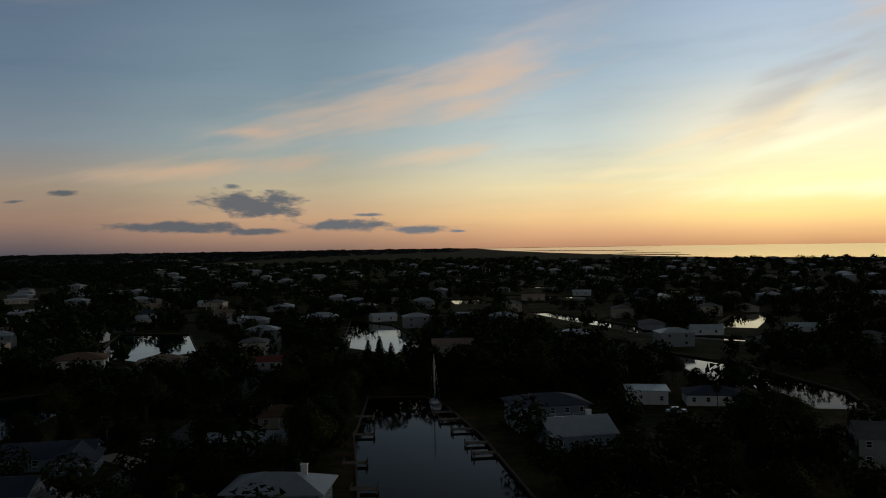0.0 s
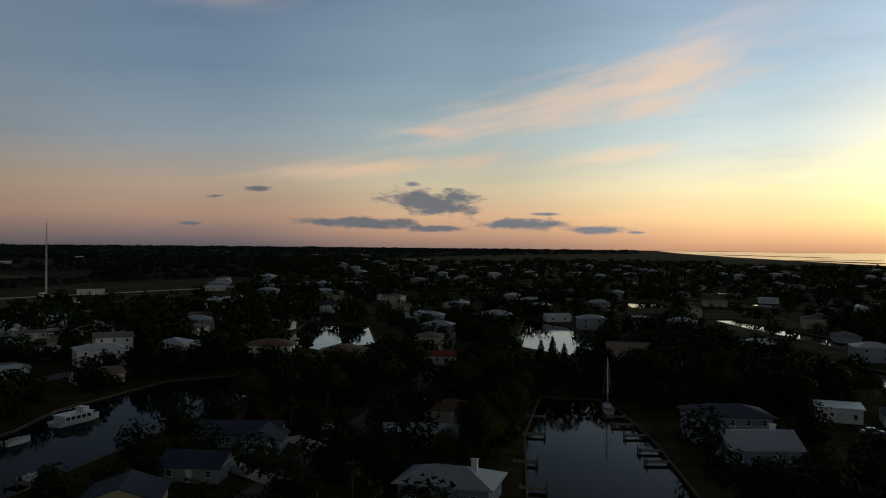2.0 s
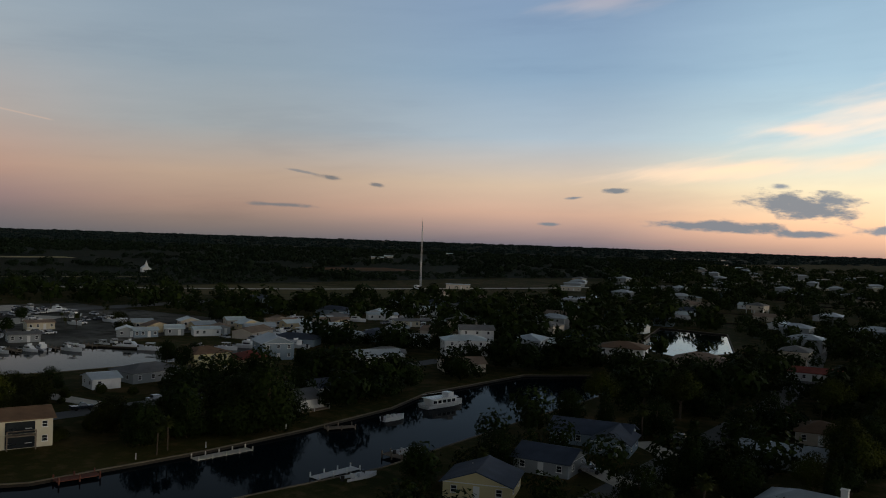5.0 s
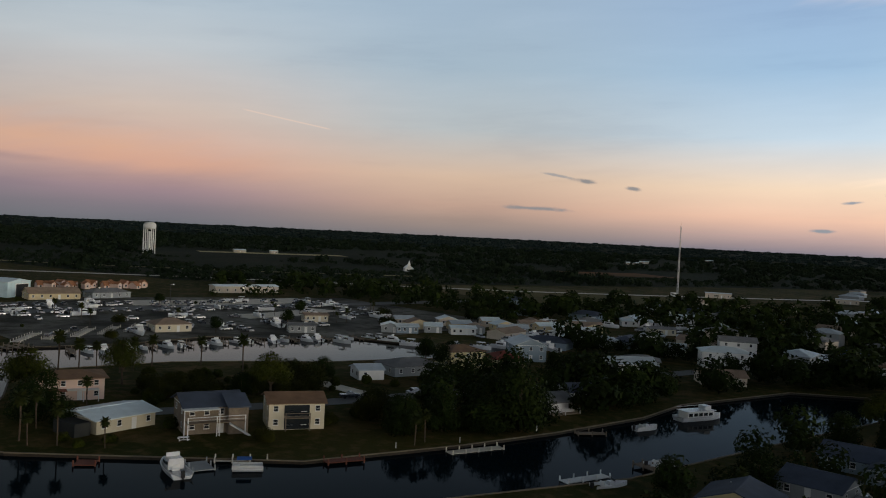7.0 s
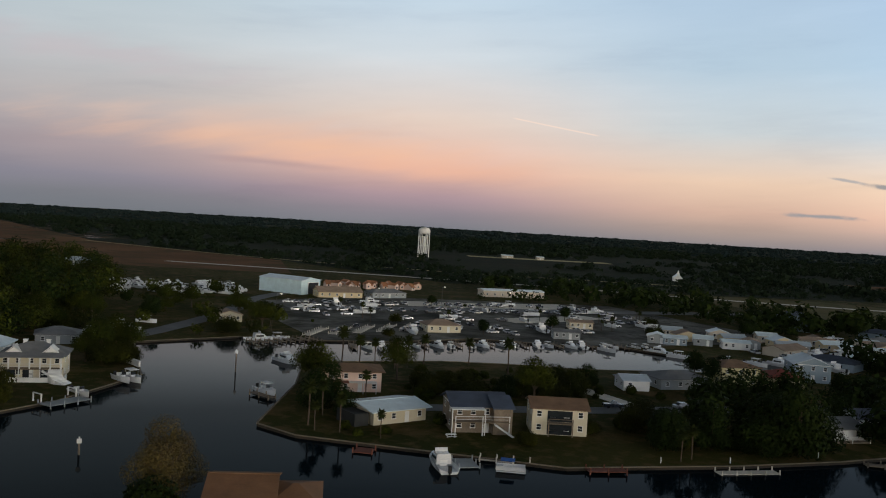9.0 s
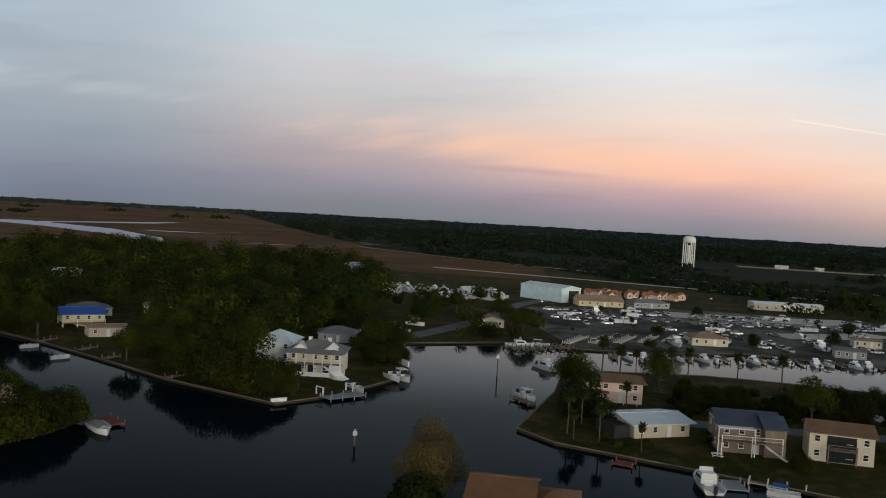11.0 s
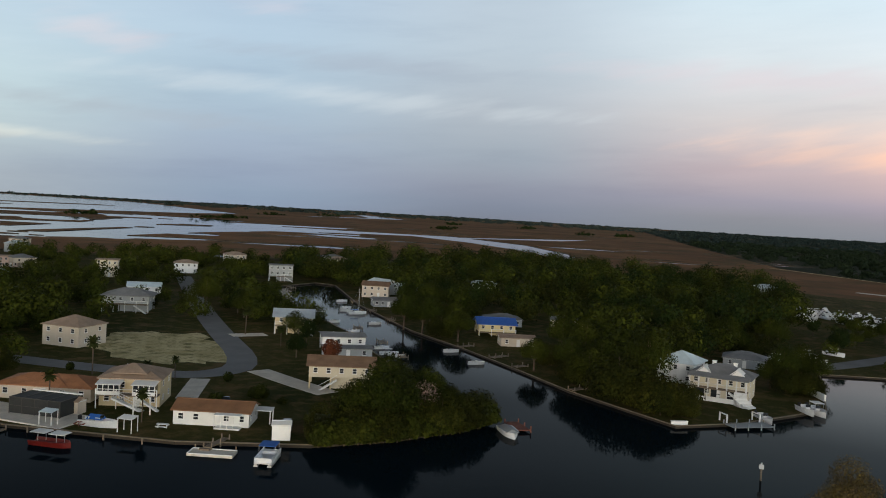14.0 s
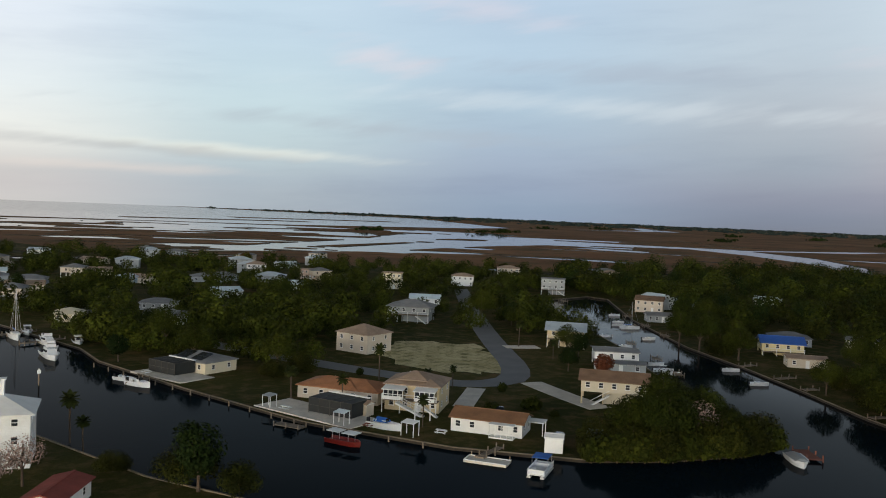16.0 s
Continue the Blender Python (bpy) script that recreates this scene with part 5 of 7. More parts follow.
for x, y, w, turn in ((-930, 405, 16, 70), (-918, 440, 22, 75), (-908, 478, 14, 75), (-902, 512, 24, 78), (-893, 548, 18, 80), (-812, 1005, 30, 40), (-850, 1080, 24, 42), (-900, 1170, 36, 40), (-950, 1262, 30, 40), (-962, 1340, 40, 42), (-975, 1430, 30, 42)):
    house("low pale building in a clearing of the wood", w * 0.62, 8, 1, "gable", "beige", "metal_white", 0.3, 0.3, wins=3, sides=0, m=pose(x, y, 0, 0, 0, turn), storey=2.6, category="building", group="buildings in the clearing", plain=True) if (x + y) % 3 else None
for i in range(15):
    a, dist = radians(54.5 - 0.95 * i), (312, 336, 322)[i % 3] + 1.6 * i
    house(("pale metal-roofed shed in the boat yard", "low weathered trailer with a pale roof", "small tan cabin in the boat yard")[i % 3], 6.4 + i % 3, 6.0, 1, "gable", ("grey", "beige", "tan")[i % 3], ("metal_white", "metal_grey", "shingle_tan", "metal_white")[i % 4],
          0.36, 0.4, wins=2, sides=1, m=pose(-math.sin(a) * dist, math.cos(a) * dist, 0, 0, 0, 55 + 9 * (i % 3)), group="sheds of the boat yard", category="shed", end=i % 2 == 0, plain=True)
for i, (x, y, w, wl, tp, turn) in enumerate(((-146, 184, 12, "white", "metal_grey", 60), (-160, 204, 11, "grey", "shingle_grey", 40), (-132, 204, 12, "beige", "shingle_tan", 50), (-150, 232, 14, "white", "metal_white", 45), (-176, 238, 12, "white", "metal_white", 40), (-128, 238, 12, "bluewall", "shingle_dark", 35),
                                            (-165, 262, 12, "white", "shingle_grey", 40), (-196, 230, 11, "grey", "metal_grey", 50), (-140, 266, 13, "white", "metal_white", 30), (-186, 284, 12, "beige", "shingle_grey", 35))):
    house(("white-walled house half hidden by trees", "low pale house among dark trees")[i % 2], w, 8, 1 + (i % 3 == 0), "hip" if i % 2 else "gable", wl, tp, 0.36, 0.5, wins=3, m=pose(x, y, 0, 0, 0, turn), group="houses beyond the peninsula")
h = house("white church with a pointed steeple at the edge of the wood", 7, 13, 1, "gable", "white", "metal_white", 0.9, 0.3, wins=2, m=pose(CHURCH[0], CHURCH[1], 0, 0, 0, 60), storey=3, category="church", group="", end=True)
extra(h, "steeple", solid([(-1.1, 1, 3), (1.1, 1, 3), (1.1, 3.2, 3), (-1.1, 3.2, 3), (-1.1, 1, 6.0), (1.1, 1, 6.0), (1.1, 3.2, 6.0), (-1.1, 3.2, 6.0), (0, 2.1, 9.8)],
                          [(3, 2, 1, 0), (0, 1, 5, 4), (1, 2, 6, 5), (2, 3, 7, 6), (3, 0, 4, 7), (4, 5, 8), (5, 6, 8), (6, 7, 8), (7, 4, 8)]), "white")


def water_tower(x, y):
    root = thing("water_tower", "tall white water tower on slender legs", "water tower")
    bm = bmesh.new()
    prof = [(0.0, 24.2), (4.4, 24.4), (7.0, 25.2), (7.7, 26.4), (7.7, 28.6), (6.9, 30.2), (4.2, 31.6), (0.0, 32.0)]
    rings = [[bm.verts.new((q * math.cos(a), q * math.sin(a), z)) for a in [2 * math.pi * i / 28 for i in range(28)]] if q else [bm.verts.new((0, 0, z))] for q, z in prof]
    for a, b in zip(rings, rings[1:]):
        for i in range(28):
            j = (i + 1) % 28
            vs = [a[i % len(a)], a[j % len(a)], b[j % len(b)], b[i % len(b)]]
            bm.faces.new(list(dict.fromkeys(vs)))
    for f in bm.faces:
        f.smooth = True
    part("tank", bm, M["white"], root)
    part("riser", tube(bmesh.new(), (0, 0, 0), (0, 0, 22.4), 1.3, 1.3, 14), M["white"], root)
    leg = mesh_of("leg", tube(bmesh.new(), (7.0, 0, 0), (6.9, 0, 25.6), 0.7, 0.7, 10), M["white"])
    ring = bmesh.new()
    for i in range(6):
        part("leg", leg, None, root, turn=60 * i)
        a, b = radians(60 * i), radians(60 * i + 60)
        tube(ring, (7.3 * math.cos(a), 7.3 * math.sin(a), 12), (7.3 * math.cos(b), 7.3 * math.sin(b), 12), 0.2)
        tube(ring, (7.5 * math.cos(a), 7.5 * math.sin(a), 26), (7.5 * math.cos(b), 7.5 * math.sin(b), 26), 0.25)
    part("brace", ring, M["white"], root)
    root.matrix_basis = pose(x, y, 0) @ Matrix.Diagonal((0.8, 0.8, 0.97, 1))


water_tower(-847, 309)
FOOT.append((-825, 301, 38))


def radio_mast(x, y, top):
    root = thing("radio_mast", "thin steel radio mast beside the highway", "mast")
    bm = bmesh.new()
    for i in range(3):
        a = 2 * math.pi * i / 3
        tube(bm, (0.6 * math.cos(a), 0.6 * math.sin(a), 0), (0.35 * math.cos(a), 0.35 * math.sin(a), top), 0.16, 0.1, 5)
        for z in range(0, int(top), 2):
            b = a + 2 * math.pi / 3
            tube(bm, (0.55 * math.cos(a), 0.55 * math.sin(a), z), (0.55 * math.cos(b), 0.55 * math.sin(b), z + 2), 0.05, 0.05, 4)
    part("lattice", bm, M["steel"], root)
    part("hut", boxes((-4, -2, 0, -1.5, 1, 2.6), (-4.2, -2.2, 2.6, -1.3, 1.2, 2.8)), M["white"], root)
    part("antenna", tube(bmesh.new(), (0, 0, top), (0, 0, top + 3), 0.07), M["steel"], root)
    root.matrix_basis = pose(x, y, 0)


radio_mast(-357.7, 491.4, 47)


# ---------------------------------------------------------------- boats, docks, vehicles
WATER_Z = -0.45
PROTO = {}


def again(key, make, m):
    """The first of a kind is built, the others are copies that share its meshes."""
    if key not in PROTO:
        PROTO[key] = make()
        PROTO[key].matrix_basis = m
        PROTO[key]["home"] = 1
        return PROTO[key]
    return copy_thing(PROTO[key], m)


def hull(l, b, h, flare=0.25, bow=0.45, n=9):
    """An open boat hull with its bow at +x, standing on z = 0 at the waterline."""
    bm = bmesh.new()
    rings = []
    for i in range(n):
        t = i / (n - 1)
        w = b / 2 * (1 - max(0, (t - bow) / (1 - bow)) ** 2.2)
        sheer = h * (1 + flare * t * t)
        x = -l / 2 + l * t
        w = max(w, 0.02)
        rings.append([bm.verts.new(p) for p in ((x - 0.06 * l * (t > 0.9), 0, -0.35), (x, w * 0.7, -0.15), (x, w, sheer), (x, w - min(0.14, w * 0.5), sheer), (x, max(w - 0.2, 0.0), sheer * 0.45),
                                                (x, -max(w - 0.2, 0.0), sheer * 0.45), (x, -w + min(0.14, w * 0.5), sheer), (x, -w, sheer), (x, -w * 0.7, -0.15))])
    for a, c in zip(rings, rings[1:]):
        for i in range(9):
            j = (i + 1) % 9
            bm.faces.new((a[i], a[j], c[j], c[i]))
    bm.faces.new(rings[0])
    bm.faces.new(rings[-1][::-1])
    bmesh.ops.recalc_face_normals(bm, faces=bm.faces)
    return bm


def motorboat(kind="open", l=6.5, trim="gelcoat", top="white"):
    label = {"open": "white open motorboat with an outboard engine", "top": "white fishing boat with a hard top", "cabin": "white cabin cruiser with dark windows"}[kind]
    root = thing("motorboat", label, "boat", "moored boats")
    b = l * 0.36
    part("hull", hull(l, b, 0.95), M[trim], root)
    part("console", boxes((-0.4, -0.45, 0.4, 0.5, 0.45, 1.35)), M["gelcoat"], root)
    part("windscreen", boxes((0.5, -0.5, 1.2, 0.58, 0.5, 1.75)), M["glass"], root)
    part("seat", boxes((-1.5, -0.6, 0.4, -0.9, 0.6, 0.95), (-1.6, -0.6, 0.95, -1.45, 0.6, 1.4)), M["white"], root)
    part("outboard", boxes((-l / 2 - 0.45, -0.25, 0.3, -l / 2 - 0.02, 0.25, 1.35), (-l / 2 - 0.35, -0.1, -0.6, -l / 2 - 0.15, 0.1, 0.3)), M["black"], root, "black outboard engine")
    if kind == "top":
        part("hard_top", boxes((-1.4, -0.95, 2.15, 1.1, 0.95, 2.27)), M[top], root)
        for x in (-1.2, 0.9):
            for y in (-0.8, 0.8):
                part("strut", tube(bmesh.new(), (x, y, 0.5), (x, y, 2.15), 0.035), M["steel"], root)
    if kind == "cabin":
        part("cabin", solid([(-1.6, -b * 0.36, 0.7), (l * 0.28, -b * 0.3, 0.7), (l * 0.28, b * 0.3, 0.7), (-1.6, b * 0.36, 0.7), (-1.5, -b * 0.33, 2.2), (l * 0.14, -b * 0.26, 2.0), (l * 0.14, b * 0.26, 2.0), (-1.5, b * 0.33, 2.2)],
                            [(3, 2, 1, 0), (4, 5, 6, 7), (0, 1, 5, 4), (1, 2, 6, 5), (2, 3, 7, 6), (3, 0, 4, 7)]), M["gelcoat"], root)
        part("cabin_window", boxes((-1.2, -b * 0.36 - 0.02, 1.35, l * 0.12, b * 0.36 + 0.02, 1.8)), M["glass"], root)
        part("flybridge", boxes((-1.5, -b * 0.3, 2.2, 0.2, b * 0.3, 2.3), (0.1, -b * 0.3, 2.3, 0.2, b * 0.3, 2.9)), M["gelcoat"], root)
    return root


def pontoon_boat():
    root = thing("pontoon_boat", "white pontoon boat with a blue canopy", "boat", "moored boats")
    for y in (-1.0, 1.0):
        part("float", tube(bmesh.new(), (-3.0, y, 0.05), (3.2, y, 0.05), 0.35, 0.32, 10), M["steel"], root)
    part("deck", boxes((-3.1, -1.3, 0.4, 3.1, 1.3, 0.52)), M["white"], root)
    part("railing", boxes((-3.1, -1.3, 0.55, 3.0, -1.25, 1.25), (-3.1, 1.25, 0.55, 3.0, 1.3, 1.25), (2.95, -1.2, 0.55, 3.0, 1.2, 1.25)), M["gelcoat"], root)
    part("bench", boxes((-2.8, -1.2, 0.52, -1.6, 1.2, 1.0), (0.8, -1.2, 0.52, 2.6, -0.5, 1.0)), M["white"], root)
    part("canopy", boxes((-2.2, -1.25, 2.35, 0.8, 1.25, 2.43)), M["tarp"], root, "blue canvas canopy")
    for x in (-2.0, 0.6):
        for y in (-1.2, 1.2):
            part("strut", tube(bmesh.new(), (x, y, 0.5), (x, y, 2.36), 0.03), M["steel"], root)
    return root


def houseboat():
    root = thing("houseboat", "long white cabin houseboat with dark windows", "boat", "moored boats")
    part("hull", hull(12, 3.8, 1.0, 0.25, 0.5), M["gelcoat"], root)
    part("cabin", boxes((-4.6, -1.5, 0.6, 2.8, 1.5, 2.1)), M["white"], root)
    part("upper_deck", boxes((-5.0, -1.7, 2.1, 3.2, 1.7, 2.2), (-5.0, -1.7, 2.7, 1.6, -1.65, 2.76), (-5.0, 1.65, 2.7, 1.6, 1.7, 2.76)), M["gelcoat"], root)
    for i in range(5):
        part("cabin_window", boxes((-4.3 + 1.4 * i, -1.54, 1.1, -3.3 + 1.4 * i, 1.54, 1.75)), M["glass"], root)
    part("wheelhouse", boxes((0.6, -1.1, 2.2, 2.2, 1.1, 3.1)), M["gelcoat"], root)
    return root


def sailboat():
    root = thing("sailboat", "white sailing boat with bare masts", "boat", "moored boats")
    part("hull", hull(10, 3.0, 1.1, 0.3, 0.3), M["gelcoat"], root)
    part("cabin", boxes((-1.5, -0.9, 0.9, 2.2, 0.9, 1.6)), M["white"], root)
    part("mast", tube(bmesh.new(), (0.8, 0, 0.8), (0.8, 0, 13.5), 0.11, 0.07), M["steel"], root)
    part("boom", tube(bmesh.new(), (0.8, 0, 2.1), (-3.8, 0, 2.2), 0.07, 0.07), M["steel"], root)
    part("furled_sail", tube(bmesh.new(), (0.5, 0, 2.3), (-3.6, 0, 2.4), 0.16, 0.12), M["tarp"], root, "furled blue sail cover")
    rig = bmesh.new()
    for p in ((4.8, 0, 1.4), (-4.8, 0, 1.1), (0.6, 1.45, 1.1), (0.6, -1.45, 1.1)):
        tube(rig, p, (0.8, 0, 13.2), 0.025, 0.025, 4)
    part("rigging", rig, M["steel"], root)
    return root


def dock(label, l, w, m, mat="wood", roofed=False, lift=False):
    """A landing stage that reaches out along +x from the bank."""
    root = thing("dock", label, "dock", "private docks")
    part("deck", boxes((0, -w / 2, 0.0, l, w / 2, 0.14)), M[mat], root)
    pile = shared(("pile", mat), lambda: mesh_of("post", tube(bmesh.new(), (0, 0, -1.8), (0, 0, 0.75), 0.14, 0.12, 8), M[mat]))
    n = max(2, int(l / 2.5) + 1)
    for i in range(n):
        for s in (-1, 1):
            part("post", pile, None, root, at=(0.2 + i * (l - 0.4) / (n - 1), s * (w / 2 + 0.1), 0))
    if roofed:
        for x in (0.4, l - 0.4):
            for s in (-1, 1):
                part("post", boxes((x - 0.07, s * w / 2 - 0.07, 0.14, x + 0.07, s * w / 2 + 0.07, 2.6)), M["white"], root)
        part("canopy", gable_roof(l, w, 2.6, 0.25, 0.3)[0], M["metal_white"], root, at=(l / 2, -w / 2, 0))
    if lift:
        for x in (1.0, l - 0.6):
            part("lift_post", boxes((x - 0.12, w / 2 + 2.6, -1.6, x + 0.12, w / 2 + 2.84, 1.5), (x - 0.12, w / 2 + 0.2, -1.6, x + 0.12, w / 2 + 0.44, 1.5), (x - 0.1, w / 2 + 0.2, 1.5, x + 0.1, w / 2 + 2.84, 1.68)), M["white"], root)
    root.matrix_basis = m
    return root


def car(kind="car"):
    root = thing(kind, {"car": "silver saloon car parked", "pickup_truck": "dark pickup truck parked"}[kind], "car" if kind == "car" else "truck", "parked vehicles")
    paint = M["carpaint"] if kind == "car" else M["cardark"]
    part("body", solid([(-2.2, -0.85, 0.35), (2.2, -0.85, 0.35), (2.2, 0.85, 0.35), (-2.2, 0.85, 0.35), (-2.2, -0.85, 0.95), (2.2, -0.8, 0.85), (2.2, 0.8, 0.85), (-2.2, 0.85, 0.95)],
                       [(3, 2, 1, 0), (4, 5, 6, 7), (0, 1, 5, 4), (1, 2, 6, 5), (2, 3, 7, 6), (3, 0, 4, 7)]), paint, root)
    a, b = (-1.5, 1.0) if kind == "car" else (-0.5, 1.1)
    part("cab_glass", solid([(a, -0.78, 0.9), (b, -0.78, 0.88), (b, 0.78, 0.88), (a, 0.78, 0.9), (a + 0.45, -0.62, 1.42), (b - 0.6, -0.62, 1.42), (b - 0.6, 0.62, 1.42), (a + 0.45, 0.62, 1.42)],
                            [(3, 2, 1, 0), (4, 5, 6, 7), (0, 1, 5, 4), (1, 2, 6, 5), (2, 3, 7, 6), (3, 0, 4, 7)]), M["glass"], root)
    part("car_roof", boxes((a + 0.42, -0.64, 1.41, b - 0.58, 0.64, 1.47)), paint, root)
    wheel = shared("wheel", lambda: mesh_of("wheel", tube(bmesh.new(), (0, -0.1, 0), (0, 0.1, 0), 0.33, 0.33, 12), M["black"]))
    for x in (-1.35, 1.35):
        for y in (-0.82, 0.82):
            part("wheel", wheel, None, root, at=(x, y, 0.33))
    return root


def put_boat(kind, x, y, turn, s=1.0, z=WATER_Z + 0.0):
    make = {"open": lambda: motorboat("open"), "top": lambda: motorboat("top", 7.5), "cabin": lambda: motorboat("cabin", 9.5), "pontoon": pontoon_boat, "houseboat": houseboat, "sail": sailboat}[kind]
    return again(kind, make, pose(x, y, z, 0, 0, turn) @ Matrix.Scale(s, 4) if kind in PROTO else pose(x, y, z, 0, 0, turn))


def put_car(x, y, turn, kind="car"):
    return again(kind, lambda: car(kind), pose(x, y, 0.06, 0, 0, turn))


# boats and docks of the north bank
put_boat("pontoon", -108.5, -69.5, 20)
fd = thing("floating_dock", "flat pale floating dock with low kerbs", "dock", "private docks")
part("deck", boxes((-3.4, -1.5, -0.25, 3.4, 1.5, 0.3)), M["concrete"], fd)
part("kerb", boxes((-3.4, -1.5, 0.3, 3.4, -1.35, 0.42), (-3.4, 1.35, 0.3, 3.4, 1.5, 0.42), (-3.4, -1.35, 0.3, -3.25, 1.35, 0.42)), M["white"], fd)
part("bench", boxes((-2.2, 0.4, 0.3, -0.6, 1.2, 0.55)), M["wood"], fd)
for x in (-3.1, 3.1):
    part("post", tube(bmesh.new(), (x, 1.65, -1.5), (x, 1.65, 0.9), 0.12, 0.11), M["wood"], fd)
fd.matrix_basis = pose(-106.8, -78.1, WATER_Z + 0.05, 0, 0, 110)
dock("narrow timber gangway to the floating dock", 6.0, 1.1, pose(-113.5, -80.5, 0.1, 0, 0, 8))
b = thing("deck_boat", "dark red boat with white canopies", "boat", "moored boats")
part("hull", hull(6.5, 2.3, 0.8, 0.1, 0.75), M["redpaint"], b)
for x in (-1.6, 1.5):
    part("canopy", boxes((x - 1.3, -1.1, 2.0, x + 1.2, 1.1, 2.1)), M["white"], b, "white canvas canopy")
    for y in (-0.95, 0.95):
        part("strut", tube(bmesh.new(), (x, y, 0.4), (x, y, 2.0), 0.04), M["steel"], b)
b.matrix_basis = pose(-97.6, -100.2, WATER_Z, 0, 0, 100)
dock("low timber swim platform with a blue float", 5.5, 2.2, pose(-97.6, -117.0, -0.3, 0, 0, 104))
f = new("float_mat", mesh_of("float_mat", boxes((-1.5, -0.9, 0, 1.5, 0.9, 0.25), (-1.3, -0.7, 0.25, 1.3, 0.7, 0.3)), M["tarp"]))
f.matrix_basis = pose(-97.0, -122.2, -0.95, 0, 0, 104)
tagged(f, "blue floating mat beside the platform", "float")
put_boat("open", -108.5, -101.5, 100, 0.95, 0.1)
t = new("boat_cover", mesh_of("boat_cover", solid([(-1.3, -0.9, 0), (1.3, -0.9, 0), (1.3, 0.9, 0), (-1.3, 0.9, 0), (-1.1, 0, 0.7), (1.1, 0, 0.7)], [(3, 2, 1, 0), (0, 1, 5, 4), (1, 2, 5), (2, 3, 4, 5), (3, 0, 4)]), M["tarp"]))
t.matrix_basis = pose(-108.6, -102.2, 1.15, 0, 0, 100)
tagged(t, "blue canvas boat cover over a moored boat", "boat cover")
dock("timber dock beside the pool patio", 5.5, 1.6, pose(-100.5, -163.0, 0, 0, 0, 20), "wood")
put_boat("open", -96.6, -159.5, 100)
put_boat("open", -97.2, -166.0, 105, 0.8)
h = house("white garden shed on the bank", 2.9, 2.6, 1, "gable", "white", "white", 0.3, 0.15, wins=0, sides=0, m=pose(-117.5, -73.0, 0, 0, 0, 120), storey=2.4, category="shed", front_door=True)
house("small beige garden shed between the houses", 2.6, 2.4, 1, "gable", "beige", "shingle_tan", 0.4, 0.2, wins=0, sides=0, m=pose(-111.6, -110.6, 0, 0, 0, 100), storey=2.2, category="shed", front_door=True)
house("small white tool shed behind the carport", 2.8, 2.2, 1, "gable", "white", "metal_white", 0.3, 0.2, wins=0, sides=0, m=pose(-126.5, -70.5, 0, 0, 0, 110), storey=2.1, category="shed", front_door=True)


def garden_table(x, y, turn, top="white", label="white garden table with two benches"):
    root = thing("garden_table", label, "table", "garden tables")
    part("tabletop", boxes((-0.9, -0.4, 0.68, 0.9, 0.4, 0.75)), M[top], root)
    for s in (-1, 1):
        part("bench", boxes((-0.9, s * 0.75 - 0.15, 0.4, 0.9, s * 0.75 + 0.15, 0.46)), M[top], root)
    for x0 in (-0.7, 0.7):
        part("leg", boxes((x0 - 0.05, -0.8, 0.3, x0 + 0.05, 0.8, 0.4), (x0 - 0.05, -0.05, 0.0, x0 + 0.05, 0.05, 0.68)), M[top], root)
    root.matrix_basis = pose(x, y, 0.02, 0, 0, turn)


def sunshade(x, y, turn, w, d, label, top="white"):
    root = thing("sunshade", label, "awning", "sunshades on the bank")
    part("canopy", solid([(-w / 2, -d / 2, 2.2), (w / 2, -d / 2, 2.2), (w / 2, d / 2, 2.45), (-w / 2, d / 2, 2.45), (-w / 2, -d / 2, 2.28), (w / 2, -d / 2, 2.28), (w / 2, d / 2, 2.53), (-w / 2, d / 2, 2.53)],
                         [(3, 2, 1, 0), (4, 5, 6, 7), (0, 1, 5, 4), (1, 2, 6, 5), (2, 3, 7, 6), (3, 0, 4, 7)]), M[top], root)
    for sx in (-1, 1):
        for sy in (-1, 1):
            part("post", boxes((sx * (w / 2 - 0.1) - 0.05, sy * (d / 2 - 0.1) - 0.05, 0, sx * (w / 2 - 0.1) + 0.05, sy * (d / 2 - 0.1) + 0.05, 2.2 + 0.12 * (1 + sy))), M["white"], root)
    root.matrix_basis = pose(x, y, 0.02, 0, 0, turn)


sunshade(-108.3, -95.5, 100, 2.6, 2.0, "white metal sunshade beside the boat")
sunshade(-104.6, -108.2, 100, 2.4, 1.8, "pale blue sunshade at the pool patio", "metal_white")
sunshade(-103.6, -126.5, 95, 2.2, 1.8, "grey sunshade on the pale patio", "grey")
garden_table(-107.2, -104.0, 20, "redwood", "red-stained garden table with two benches")
garden_table(-113.0, -92.6, 110)
garden_table(-104.5, -123.0, 95)
garden_table(-103.6, -168.0, 95)
garden_table(-140.5, 58.5, 80)
for x, y in ((-118.8, 88.0), (-116.6, 100.5), (-116.8, 120.0)):
    fp = new("mooring_post", mesh_of("mooring_post", tube(bmesh.new(), (0, 0, -0.2), (0, 0, 1.0), 0.1, 0.09), M["white"]))
    fp.matrix_basis = pose(x - 1.2, y, 0)
    tagged(fp, "short white post on the lawn by the seawall", "post", "white posts")
for i in range(16):       # bollards and piles along the northern seawall
    y = -90 - 6.2 * i
    fp = new("mooring_pile", SHARED.get("pile_mesh") or mesh_of("mooring_pile", tube(bmesh.new(), (0, 0, -1.9), (0, 0, 0.55), 0.15, 0.13), M["wood"]))
    SHARED["pile_mesh"] = fp.data
    fp.matrix_basis = pose(-99.6 + (0 if y < -114 else -0.24 * (y + 114)), y, 0)
    tagged(fp, "weathered timber mooring pile in the canal", "pile", "mooring piles")
put_car(-124.0, -76.0, 30)
put_car(-132.5, -94.5, 40, "pickup_truck")
